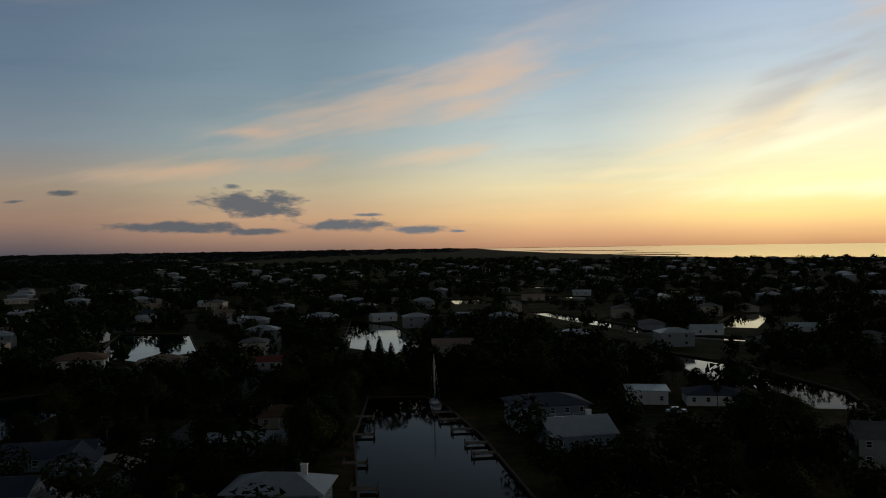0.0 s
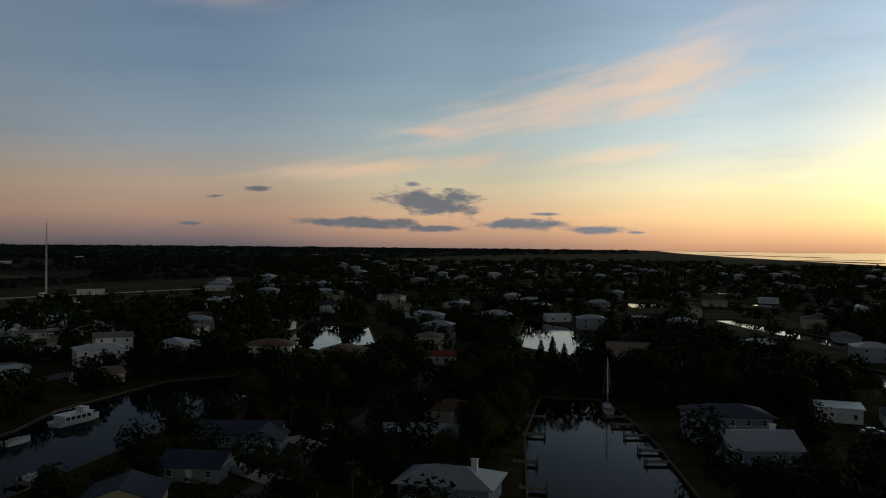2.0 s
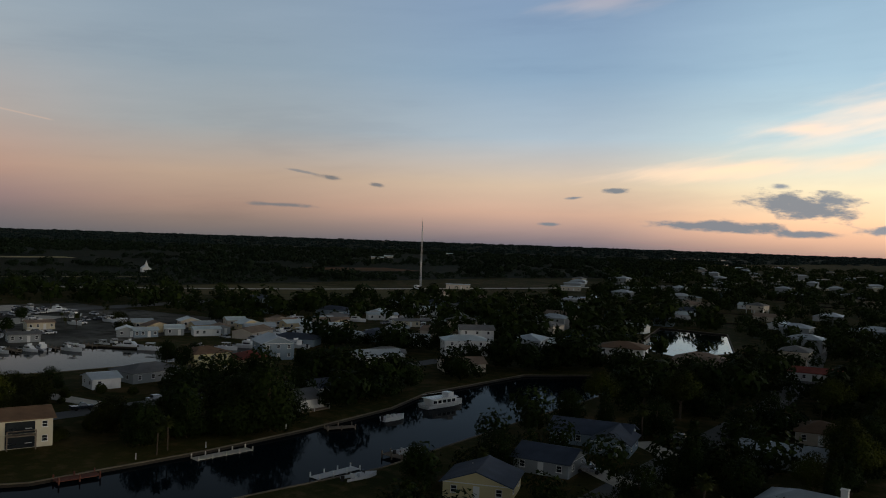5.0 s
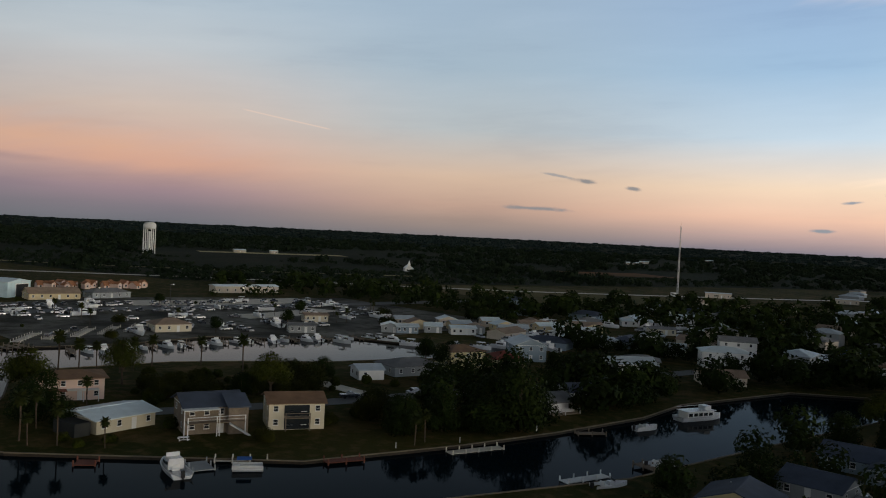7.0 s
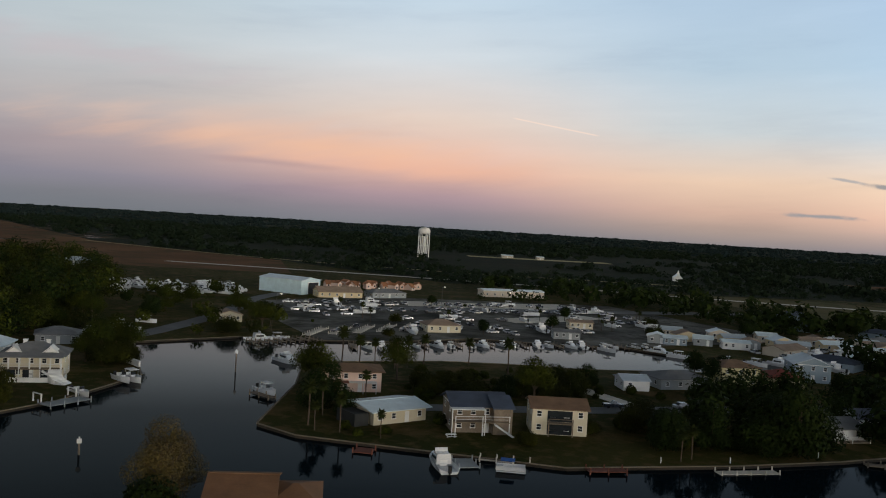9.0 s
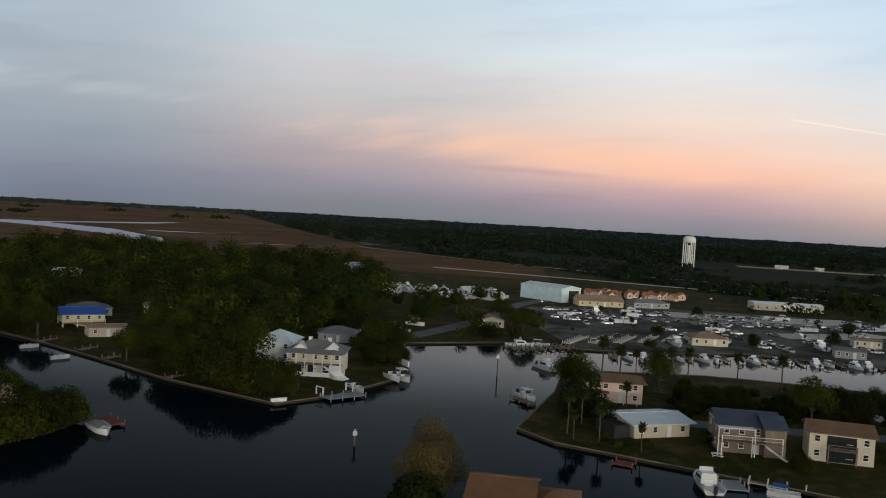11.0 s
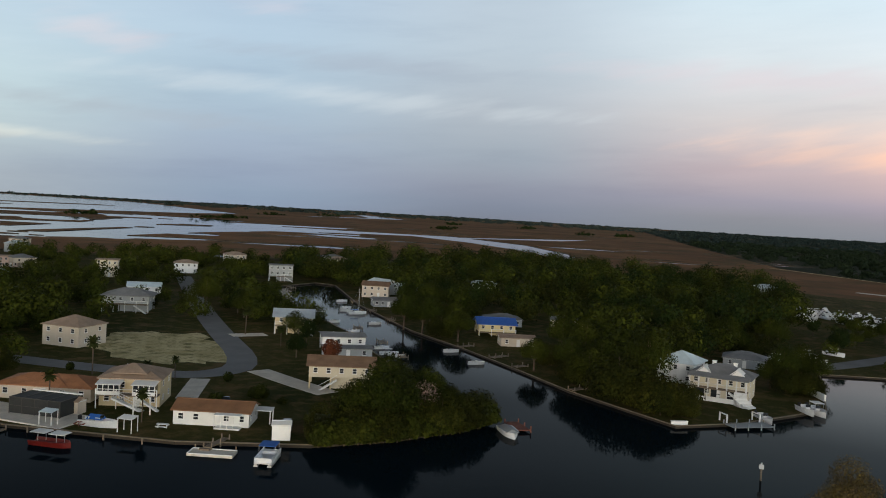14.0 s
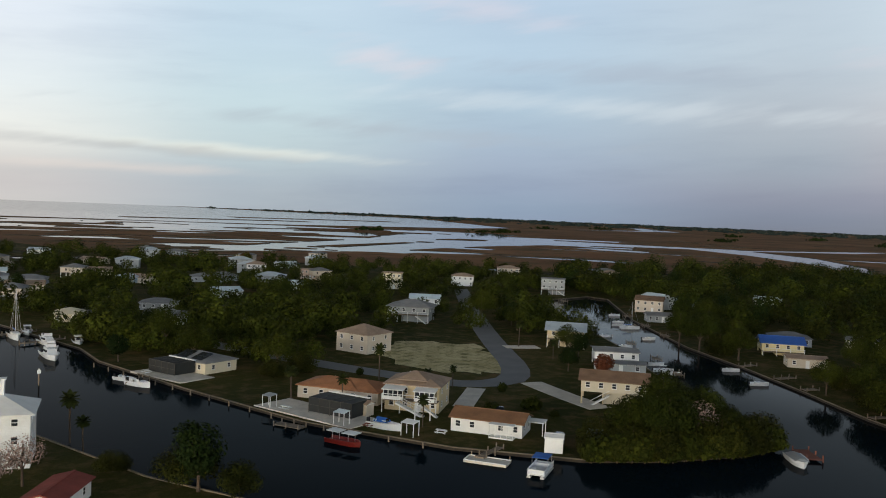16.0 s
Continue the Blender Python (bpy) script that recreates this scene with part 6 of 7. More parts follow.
for x, y, a, k, s in ((-106, -218, 80, "cabin", 1.0), (-104, -232, 75, "sail", 1.2), (-102, -208, 60, "cabin", 0.9), (-109, -226, 70, "open", 1), (-112, -214, 70, "top", 1), (-100, -246, 75, "sail", 1.0), (-98, -200, 75, "cabin", 1.1), (-110, -238, 70, "top", 1)):
    put_boat(k, x, y, a, s)
for x, y, a, k in ((-266, -2, 60, "top"), (-271, 2, 80, "open"), (-264, 4, 70, "cabin"), (-273, 9, 60, "open"), (-282, 6, 75, "top"), (-292, 14, 60, "top")):
    put_boat(k, x, y, a, 0.9, 0.4)
dock("timber dock in the boat basin", 12, 2, pose(-112, -222, 0, 0, 0, 10))
dock("timber dock in the boat basin", 12, 2, pose(-112, -238, 0, 0, 0, 10))

# the wooded point and the north-east canal
b = thing("skiff", "pale covered skiff at the wooded point", "boat", "moored boats")
part("hull", hull(6.5, 3.0, 0.9, 0.2, 0.5), M["gelcoat"], b)
part("cover", solid([(-3.0, -1.3, 0.9), (2.2, -1.2, 0.95), (2.2, 1.2, 0.95), (-3.0, 1.3, 0.9), (-2.6, 0, 1.35), (1.8, 0, 1.35)], [(3, 2, 1, 0), (0, 1, 5, 4), (1, 2, 5), (2, 3, 4, 5), (3, 0, 4)]), M["grey"], b)
b.matrix_basis = pose(-144.0, -43.5, WATER_Z, 0, 0, 35)
dock("weathered dock at the wooded point", 6, 2.5, pose(-151.5, -45.5, -0.1, 0, 0, 40), "redwood")
for x, y, a, k in ((-201, -92, 130, "open"), (-204, -95.5, 130, "top"), (-211, -101, 140, "open"), (-232, -121, 140, "open"), (-247, -136, 140, "open"), (-267, -153, 140, "top"),
                   (-253, -124, 140, "open"), (-272, -140.5, 140, "sail"), (-276, -147, 140, "top"), (-283, -151, 140, "open"), (-302, -163, 140, "open"), (-219, -84, 130, "open"), (-206, -72, 130, "open")):
    put_boat(k, x, y, a, 0.7)
for x, y, a, l in ((-187, -43, 150, 4), (-215, -71, 160, 6), (-226, -84, 160, 5), (-203, -92, 40, 5), (-220, -106, 40, 5), (-240, -124, 40, 5), (-262, -122, 220, 5), (-280, -138, 220, 5), (-300, -156, 220, 5), (-330, -205, 60, 5), (-206, -62, 150, 4)):
    dock("timber dock on the north-east canal", l, 1.8, pose(x, y, 0.1, 0, 0, a))

# in front of the white house on the point
dock("broad grey dock with white lift posts along the bank", 9, 3.6, pose(-173.5, -9.0, 0.0, 0, 0, 128), "grey", lift=True)
put_boat("open", -184.5, -3.0, 30)
put_boat("top", -199.0, 7.0, 25, 1.1)
put_boat("open", -196.0, 5.0, 25, 1.0, 0.2)
w = new("garden_wall", mesh_of("garden_wall", boxes((0, -0.2, 0, 26, 0.2, 1.3), (0, -0.3, 1.3, 26, 0.3, 1.45)), M["white"]))
w.matrix_basis = pose(-212, 9.0, 0, 0, 0, 200)
tagged(w, "white rendered garden wall beside the dock", "wall", kind="structure")
w = new("breakwater", mesh_of("breakwater", boxes((0, -0.2, -1.0, 3.2, 0.2, 0.6), (-0.1, -0.3, 0.6, 3.3, 0.3, 0.72)), M["white"]))
w.matrix_basis = pose(-168, -19, 0, 0, 0, 120)
tagged(w, "white rendered wall end at the point", "wall", kind="structure")

# the peninsula's docks
b = put_boat("cabin", -126.0, 51.0, 175, 1.0)
dock("pale floating dock with a boat lift", 5.0, 3.2, pose(-128.5, 55.6, -0.3, 0, 0, -8), "grey")
dock("pale timber walkway along the seawall", 8.5, 1.6, pose(-128.0, 58.4, -0.2, 0, 0, 62), "concrete")
put_boat("pontoon", -121.4, 61.0, 62, 0.75)
dock("red-brown timber jetty with a step", 6.5, 2.0, pose(-118.5, 73.0, -0.1, 0, 0, 78), "redwood")
dock("small red-brown timber landing", 3.0, 3.0, pose(-137.0, 42.0, -0.3, 0, 0, -30), "redwood")
dock("long pale floating jetty beside the seawall", 11, 2.0, pose(-114.2, 95.0, -0.4, 0, 0, 82), "concrete")
dock("timber jetty on the canal", 6, 2.0, pose(-113.4, 126.0, -0.2, 0, 0, 60), "wood")
put_boat("open", -109.5, 142.5, 80, 0.9)
put_boat("houseboat", -110.5, 162.0, 78)
dock("timber jetty beside the point", 7, 1.6, pose(-176, 33.4, 0, 0, 0, -155))
put_boat("top", -183.5, 33.5, 20, 1.0)
put_boat("cabin", -221.0, 45.0, 20)
for x, y, a in ((-86, 104, 75), (-90, 122, 75)):
    put_boat("open", x, y, a, 0.95)
dock("white floating dock on the near bank", 9, 2.0, pose(-92.0, 100, -0.4, 0, 0, 84), "white")
dock("timber dock on the near bank", 5, 2.0, pose(-87.5, 118, 0, 0, 0, 175), "wood")
for x, y, a in ((-18.5, 172, 0), (-18.0, 150, 0), (-20.0, 190, 0), (3.0, 186, 190), (1.5, 194, 190), (5.5, 176, 190), (9.0, 156, 190), (-15.0, 134, 0), (8.0, 164, 190)):
    dock("timber dock on the southern canal", 4.5, 1.8, pose(x, y, 0, 0, 0, a))
put_boat("sail", -2.5, 203, 95, 0.9)
for i in range(5):
    dock("timber dock on the pond", 4, 1.4, pose(-40.0 - i * 1.2, 330 + i * 15, 0, 0, 0, 0))

# the marina across the basin
for i in range(9):
    a = i / 8
    x, y = -253 + 10 * abs(a - 0.5), 70 + 92 * a
    dock("narrow timber finger pier", 9, 1.3, pose(x - 2, y, 0, 0, 0, -8))
    put_boat(("top", "cabin", "cabin", "top")[i % 4], x + 4, y + 3.6, 172 if i % 2 else 8, 0.8)
    put_boat(("cabin", "open", "top")[i % 3], x + 4, y + 7.6, 8 if i % 2 else 172, 0.8)
for i, (x, y, a) in enumerate(((-236, 168, 30), (-228, 170, 35), (-215, 178, 20), (-214, 188, 20), (-213, 196, 20), (-241, 152, 10), (-260, 44, 100), (-262, 50, 95))):
    put_boat(("cabin", "top")[i % 2], x + 2, y, a)
for i in range(8):
    dock("grey finger pier in the small basin", 8, 1.4, pose(-258 - 3.4 * i * 0.2, 40 + 2.8 * i, 0, 0, 0, 15))
for i in range(6):
    dock("long pale concrete pier in the small basin", 20, 2.4, pose(-266 - 3.2 * i, 60 + 9.0 * i, 0.1, 0, 0, 150), "concrete")
for i in range(24):
    for j, x in enumerate((-338, -366)):
        if (i * 7 + j * 3) % 5:
            put_car(x, 74 + 5.2 * i, 4 + 180 * j, "car" if (i + j) % 3 else "pickup_truck")
r = random.Random(3)
for i in range(110):       # boats ashore on trailers and parked cars round the yard
    u, v = r.random(), r.random()
    x, y = -268 - 100 * u, 70 + 150 * v
    k = r.random()
    if not inside((x, y), YARD) or any((x - a) ** 2 + (y - c) ** 2 < q * q for a, c, q in FOOT):
        continue
    if k < 0.22:
        put_boat(("top", "cabin", "open")[i % 3], x, y, r.choice((0, 90, 180)) + r.uniform(-8, 8), 1.0, 0.45)
    else:
        put_car(x, y, r.choice((0, 90)) + r.uniform(-4, 4), "car" if k < 0.75 else "pickup_truck")
for i in range(80):       # the storage yard behind the trees
    x, y = -392 - 52 * r.random(), 4 + 58 * r.random()
    if any((x - a) ** 2 + (y - c) ** 2 < q * q for a, c, q in FOOT):
        continue
    put_boat(("cabin", "top", "open")[i % 3], x, y, r.uniform(20, 60), 0.8, 0.35)
for i in range(70):
    x, y = -196 - 60 * r.random(), 200 + 120 * r.random()
    if wet((x, y)) or any((x - a) ** 2 + (y - c) ** 2 < q * q for a, c, q in FOOT):
        continue
    if i % 2:
        put_boat(("top", "cabin")[i % 4 // 2], x, y, r.uniform(0, 180), 1.0, 0.45)
    else:
        put_car(x, y, r.uniform(0, 180))
for x, y, a, k in ((38, 184, 20, "car"), (-48, 205, 90, "pickup_truck"), (-56, 164, 10, "car"), (40, 238, 0, "car"), (-160, 104, 80, "pickup_truck"), (-157, 120, 85, "car"), (50, 188, 0, "car"), (-148, 108, 10, "pickup_truck"), (-44, 196, 10, "car"), (-60, 131, 20, "car")):
    put_car(x, y, a, k)


def channel_marker(x, y, tall=3.2):
    root = thing("channel_marker", "white channel marker on a timber pile", "marker", "channel markers")
    part("post", tube(bmesh.new(), (0, 0, -2), (0, 0, tall), 0.17, 0.15), M["wood"], root)
    part("sign_board", boxes((-0.35, -0.2, tall - 0.6, 0.35, -0.14, tall + 0.1)), M["white"], root)
    part("lamp", tube(bmesh.new(), (0, 0, tall), (0, 0, tall + 0.35), 0.12), M["white"], root)
    root.matrix_basis = pose(x, y, WATER_Z, 0, 0, math.degrees(math.atan2(-x, y)) + 0)


channel_marker(-140.6, -2.1, 2.4)
channel_marker(-208.0, 30.4, 5.0)
channel_marker(-82.0, -172.0, 3.0)


def street_lamp(x, y, turn):
    def make():
        root = thing("street_lamp", "slim grey street lamp beside the lane", "street lamp", "street lamps")
        part("pole", tube(bmesh.new(), (0, 0, 0), (0, 0, 8), 0.11, 0.07), M["frame_dark"], root)
        part("arm", tube(bmesh.new(), (0, 0, 7.9), (1.6, 0, 8.2), 0.05, 0.04), M["steel"], root)
        part("lamp_head", boxes((1.4, -0.15, 8.1, 2.1, 0.15, 8.28)), M["white"], root)
        part("lamp_glass", boxes((1.45, -0.22, 7.92, 2.05, 0.22, 8.1)), M["glow"], root, "lit lamp glass")
        return root
    again("street_lamp", make, pose(x, y, 0, 0, 0, turn))


for x, y, t in ((-352, 110, 180), (-348, 170, 180), (-318, 60, 60), (-369, 145, 120)):
    street_lamp(x, y, t)

# ---------------------------------------------------------------- trees
NP = np.random.default_rng(11)
CROWNS = {
    "oak": (11, 4800, 0.21, [(0, 0, 7.2, 4.6, 4.4, 3.2), (2.8, 1.0, 6.2, 3.0, 2.8, 2.3), (-2.7, -1.2, 6.0, 3.0, 3.0, 2.4), (0.6, -2.9, 6.4, 2.8, 2.6, 2.2), (-0.8, 2.9, 6.6, 2.9, 2.6, 2.3), (0.5, 0.4, 9.2, 2.6, 2.5, 1.7)], "leaf", "spreading live oak with a dense dark green crown"),
    "round": (9, 2800, 0.24, [(0, 0, 5.6, 3.4, 3.4, 3.0), (1.6, 1.0, 4.4, 2.4, 2.4, 2.0), (-1.6, -0.8, 4.4, 2.4, 2.2, 2.0), (0.3, -1.7, 7.0, 1.9, 1.9, 1.5)], "leaf_dark", "round dark evergreen tree"),
    "cedar": (12, 2600, 0.25, [(0, 0, 3.0, 2.6, 2.6, 2.2), (0.2, 0.1, 5.6, 2.1, 2.1, 2.2), (0, 0, 8.2, 1.5, 1.5, 2.0), (0, 0.1, 10.4, 0.8, 0.8, 1.6)], "leaf_dark", "tall dark cedar with a narrow crown"),
    "mangrove": (6, 5200, 0.18, [(0, 0, 3.0, 3.8, 3.6, 2.6), (2.6, 0.6, 2.2, 2.5, 2.5, 2.0), (-2.4, -1.0, 2.4, 2.6, 2.4, 2.0), (0.2, 2.5, 2.0, 2.4, 2.2, 1.8), (0, -2.4, 2.0, 2.4, 2.2, 1.8)], "leaf_olive", "low olive-green waterside tree"),
    "thicket": (8, 4000, 0.21, [(0, 0, 4.4, 3.3, 3.3, 3.4), (1.9, 0.8, 2.3, 2.4, 2.3, 2.2), (-1.8, -0.7, 2.3, 2.4, 2.4, 2.2), (0.3, -2.1, 2.1, 2.2, 2.0, 2.0), (-0.2, 2.0, 2.1, 2.2, 2.0, 2.0), (0.8, 0.3, 6.4, 1.8, 1.8, 1.7)], "leaf_dark", "dense dark tree leafed down to the ground"),
    "shrub": (2.4, 700, 0.22, [(0, 0, 1.1, 1.3, 1.3, 1.1), (0.7, 0.3, 0.8, 0.9, 0.9, 0.8), (-0.6, -0.4, 0.8, 0.9, 0.9, 0.8)], "leaf", "rounded green garden shrub"),
    "autumn": (13, 15000, 0.10, [(0, 0, 8.6, 3.8, 3.6, 3.2), (3.1, 0.9, 6.6, 2.6, 2.4, 2.2), (-3.3, -0.4, 6.9, 2.7, 2.6, 2.3), (0.6, 0.4, 11.6, 2.2, 2.3, 1.9), (2.4, -1.6, 9.4, 2.0, 1.9, 1.8), (-2.4, 1.5, 9.8, 2.1, 2.0, 1.7), (0.4, -3.0, 7.0, 2.2, 2.0, 2.0), (-0.4, 3.2, 7.2, 2.3, 2.0, 2.1)], "leaf_brown", "bare-twigged brown tree on the near bank"),
    "red": (7, 1500, 0.28, [(0, 0, 4.6, 2.6, 2.6, 2.2), (0.9, 0.6, 3.6, 1.8, 1.8, 1.5)], "leaf_red", "small tree with red autumn leaves"),
    "blossom": (7, 1100, 0.13, [(0, 0, 4.8, 2.8, 2.6, 2.0), (1.2, 0.6, 4.0, 1.9, 1.9, 1.5), (-1.2, -0.6, 4.0, 1.9, 1.9, 1.5)], "leaf_pink", "pale bare-branched tree beside the white house"),
}


def grow(kind):
    tall, n, size, blobs, leaf, label = CROWNS[kind]
    root = thing("shrub" if kind == "shrub" else "tree", label, "shrub" if kind == "shrub" else "tree", "trees on the banks")
    bm = bmesh.new()
    top = blobs[0][2]
    r0 = 0.03 * tall
    tube(bm, (0, 0, -0.3), (0.1, 0.05, top * 0.5), r0, r0 * 0.7)
    tube(bm, (0.1, 0.05, top * 0.5), (0, 0, tall * 0.85), r0 * 0.7, r0 * 0.2)
    for b in blobs[1:]:
        tube(bm, (0.08, 0.04, top * 0.42), (b[0] * 0.8, b[1] * 0.8, b[2]), r0 * 0.5, r0 * 0.15, 5)
    if kind in ("autumn", "blossom"):      # bare twigs
        for i in range(70):
            b = blobs[i % len(blobs)]
            d = NP.normal(size=3)
            d = d / np.linalg.norm(d)
            tip = [b[k] + d[k] * b[3 + k] for k in range(3)]
            tube(bm, (b[0] * 0.5, b[1] * 0.5, b[2] * 0.7), tip, r0 * 0.14, 0.02, 4)
    part("trunk", bm, M["bark"], root)
    part("crown", quad_mesh("crown", leaves(NP, n, blobs, size), M[leaf]), None, root)
    return root


def palm():
    root = thing("palm_tree", "cabbage palm with a ragged round crown", "palm tree", "palms on the banks")
    bm = bmesh.new()
    tube(bm, (0, 0, -0.3), (0.15, 0.05, 3.4), 0.17, 0.14, 8)
    tube(bm, (0.15, 0.05, 3.4), (0.1, 0.1, 6.6), 0.16, 0.17, 8)
    part("trunk", bm, M["bark"], root)
    q = []
    for i in range(34):
        a, up = i * 2.4, 1.1 - 1.9 * (i / 34)
        p = np.array([0.1, 0.1, 6.6])
        d = np.array([math.cos(a) * math.cos(up), math.sin(a) * math.cos(up), math.sin(up)])
        side = np.array([-math.sin(a), math.cos(a), 0])
        w = 0.06
        for s in range(5):
            nxt = p + d * 0.36
            w2 = (0.24, 0.42, 0.46, 0.3, 0.03)[s]
            for sg in (-1, 1):
                drop = np.array([0, 0, -0.25])
                q.append([p, p + side * sg * w + drop * w, nxt + side * sg * w2 + drop * w2, nxt])
            p, w = nxt, w2
            d = d + np.array([0, 0, -0.16])
            d /= np.linalg.norm(d)
    part("crown", quad_mesh("crown", np.array(q), M["leaf_palm"]), None, root)
    return root


def put_tree(kind, x, y, s=1.0, tall=1.0, turn=None):
    m = pose(x, y, 0, 0, 0, RT.uniform(0, 360) if turn is None else turn)
    make = palm if kind == "palm" else (lambda: grow(kind))
    if ("tree", kind) in PROTO:
        m = m @ Matrix.Diagonal((s, s, s * tall, 1))
    return again(("tree", kind), make, m)


RT = random.Random(23)
for kind, x, y, s in (
        # the wooded point
        ("mangrove", -126, -63.5, 1.2), ("oak", -131, -60, 0.85), ("mangrove", -136.5, -57.5, 1.3), ("oak", -142, -54, 0.72), ("mangrove", -134, -66, 1.3), ("oak", -141, -61, 0.8), ("mangrove", -149, -57, 1.15), ("mangrove", -126.5, -70, 0.85),
        ("mangrove", -143, -69, 1.15), ("oak", -151, -64, 0.7), ("mangrove", -159, -71, 0.95), ("mangrove", -168, -76, 0.85), ("mangrove", -121.5, -68, 0.65), ("mangrove", -131.5, -59, 0.8), ("mangrove", -139, -54.5, 0.75), ("mangrove", -147, -51.0, 0.9), ("mangrove", -123.0, -63.9, 0.95), ("mangrove", -127.5, -59.6, 1.0), ("mangrove", -132.6, -56.4, 0.95), ("mangrove", -137.2, -53.6, 1.0), ("mangrove", -142.4, -51.0, 0.95), ("mangrove", -151.0, -52.2, 0.95), ("mangrove", -119.6, -66.8, 0.7), ("mangrove", -154, -60, 0.8), ("mangrove", -163, -66, 0.7),
        # round the white house
        ("mangrove", -182, -32, 1.5), ("mangrove", -177, -23, 1.3), ("oak", -190, -40, 1.05), ("oak", -194, -28, 1.0), ("oak", -203, -40, 1.1), ("mangrove", -186, -19, 0.9), ("mangrove", -176, -18, 0.9), ("oak", -224, 0, 0.9), ("oak", -232, 4, 0.8), ("mangrove", -218, 6, 0.8),
        ("oak", -281, -122, 0.9), ("oak", -290, -120, 1.0), ("mangrove", -274, -118, 1.1), ("oak", -300, -134, 0.9),
        ("oak", -247.8, -111.4, 1.0), ("oak", -242.3, -102.7, 1.05), ("mangrove", -239.1, -95.3, 1.2), ("oak", -235.7, -88.5, 0.95), ("oak", -259.7, -107.4, 1.0), ("oak", -256.5, -98.7, 0.9),
        ("oak", -204.6, -56.6, 0.8), ("mangrove", -214.4, -54.9, 1.0), ("oak", -201.5, -46.6, 0.9), ("mangrove", -196.7, -40.7, 1.2), ("oak", -233.7, -56.9, 0.8), ("oak", -227.5, -49.0, 0.9),
        ("oak", -219.9, -2.8, 0.75), ("mangrove", -217.6, 0.7, 1.0), ("mangrove", -218.1, 4.9, 1.05), ("oak", -229.4, 7.2, 0.8), ("mangrove", -235.8, 2.1, 1.1),
        # near bank
        ("autumn", -105, 8, 1.1), ("round", -98, 6, 0.75), ("round", -94, 12, 0.7), ("red", -86, -11, 1.6), ("round", -66.5, -95, 0.9), ("mangrove", -68, -100, 0.9), ("mangrove", -70, -91, 0.8), ("palm", -66, -128, 1.0), ("palm", -65, -122, 0.85), ("blossom", -51.5, -112.0, 1.0),
        ("blossom", -47.5, -110.5, 0.9), ("mangrove", -63, -110, 0.6), ("blossom", -140, -58, 1.1), ("oak", -138, -64, 0.95), ("oak", -146, -61, 0.9), ("oak", -129.5, -66.5, 0.85),
        # peninsula tip and lawns
        ("palm", -149, 36, 0.75), ("palm", -147, 40, 0.8), ("palm", -160, 40, 0.9), ("thicket", -166, 40, 0.75), ("thicket", -172, 44, 0.8), ("thicket", -158, 44, 0.7), ("palm", -172, 52, 1.0), ("oak", -186, 44, 0.9), ("oak", -196, 46, 0.8), ("palm", -142, 46, 0.6),
        ("mangrove", -134, 70, 0.55), ("mangrove", -140, 86, 0.5), ("shrub", -150, 60, 1.0), ("thicket", -128, 96, 0.9), ("thicket", -126, 103, 0.9), ("palm", -120, 92, 0.7), ("palm", -121, 95, 0.7), ("thicket", -121, 110, 1.2), ("thicket", -119.5, 117, 1.35), ("thicket", -126, 114, 1.3), ("thicket", -122, 124, 1.15), ("thicket", -130, 120, 1.2),
        ("round", -134, 124, 1.0), ("round", -134, 98, 0.7), ("oak", -166, 88, 0.85), ("thicket", -172, 84, 0.8), ("thicket", -184, 112, 0.8), ("thicket", -176, 104, 0.6), ("mangrove", -176, 78, 0.7), ("round", -190, 148, 0.8),
        ("oak", -194, 66, 0.8), ("palm", -208, 70, 1.0), ("palm", -210, 74, 1.1), ("palm", -212, 66, 1.0), ("palm", -200, 98, 1.0), ("palm", -214, 80, 1.1), ("palm", -206, 60, 1.0), ("palm", -215, 58, 1.1), ("palm", -212, 92, 1.0),
        # north bank gardens
        ("palm", -113, -117, 0.95), ("palm", -111, -129, 0.9), ("mangrove", -130, -148, 0.8), ("oak", -128, -154, 0.75), ("mangrove", -122, -148, 0.7), ("oak", -118, -172, 0.8), ("shrub", -132, -96, 1.1), ("shrub", -140, -92, 1.2), ("palm", -196, -118, 0.9), ("palm", -194, -122, 0.85), ("round", -200, -118, 0.7),
        ("oak", -204, -124, 0.7), ("red", -178, -98, 0.9), ("round", -182, -110, 0.6), ("mangrove", -228, -196, 0.9), ("oak", -236, -178, 0.9), ("oak", -232, -160, 0.8), ("round", -240, -168, 0.8), ("shrub", -128, -112, 1.2), ("palm", -204, -140, 0.9), ("round", -106, -184, 0.8), ("oak", -122, -190, 0.9),
        ("red", -330, -430, 1.2)):
    put_tree(kind, x, y, s * RT.uniform(0.82, 1.12), RT.uniform(0.85, 1.2))


def free(x, y, gap=1.0):
    return not wet((x, y)) and all((x - a) ** 2 + (y - b) ** 2 > (c * gap) ** 2 for a, b, c in FOOT)


def opens(x, y):
    """Keeps the camera's line of sight to ponds and canals free of trees."""
    return not any(wet((x * k, y * k)) for k in (1.03, 1.07, 1.11, 1.16, 1.22, 1.28))


def dry(x, y, gap):
    return not any(wet((x + gap * a, y + gap * b)) for a, b in ((1, 0), (-1, 0), (0, 1), (0, -1)))


def near_road(x, y):
    return any(abs((x - a) * (d - b) - (y - b) * (c - a)) / math.hypot(c - a, d - b) < 4.5 and min(a, c) - 3 < x < max(a, c) + 3 and min(b, d) - 3 < y < max(b, d) + 3
               for a, b, c, d in ((-330, -262, -168, -113), (-152, -113, -136, -215), (-165, 60, -156, 125), (-156, 125, -150, 230), (-52, 60, -52, 240), (-256, 4, -380, 60)))


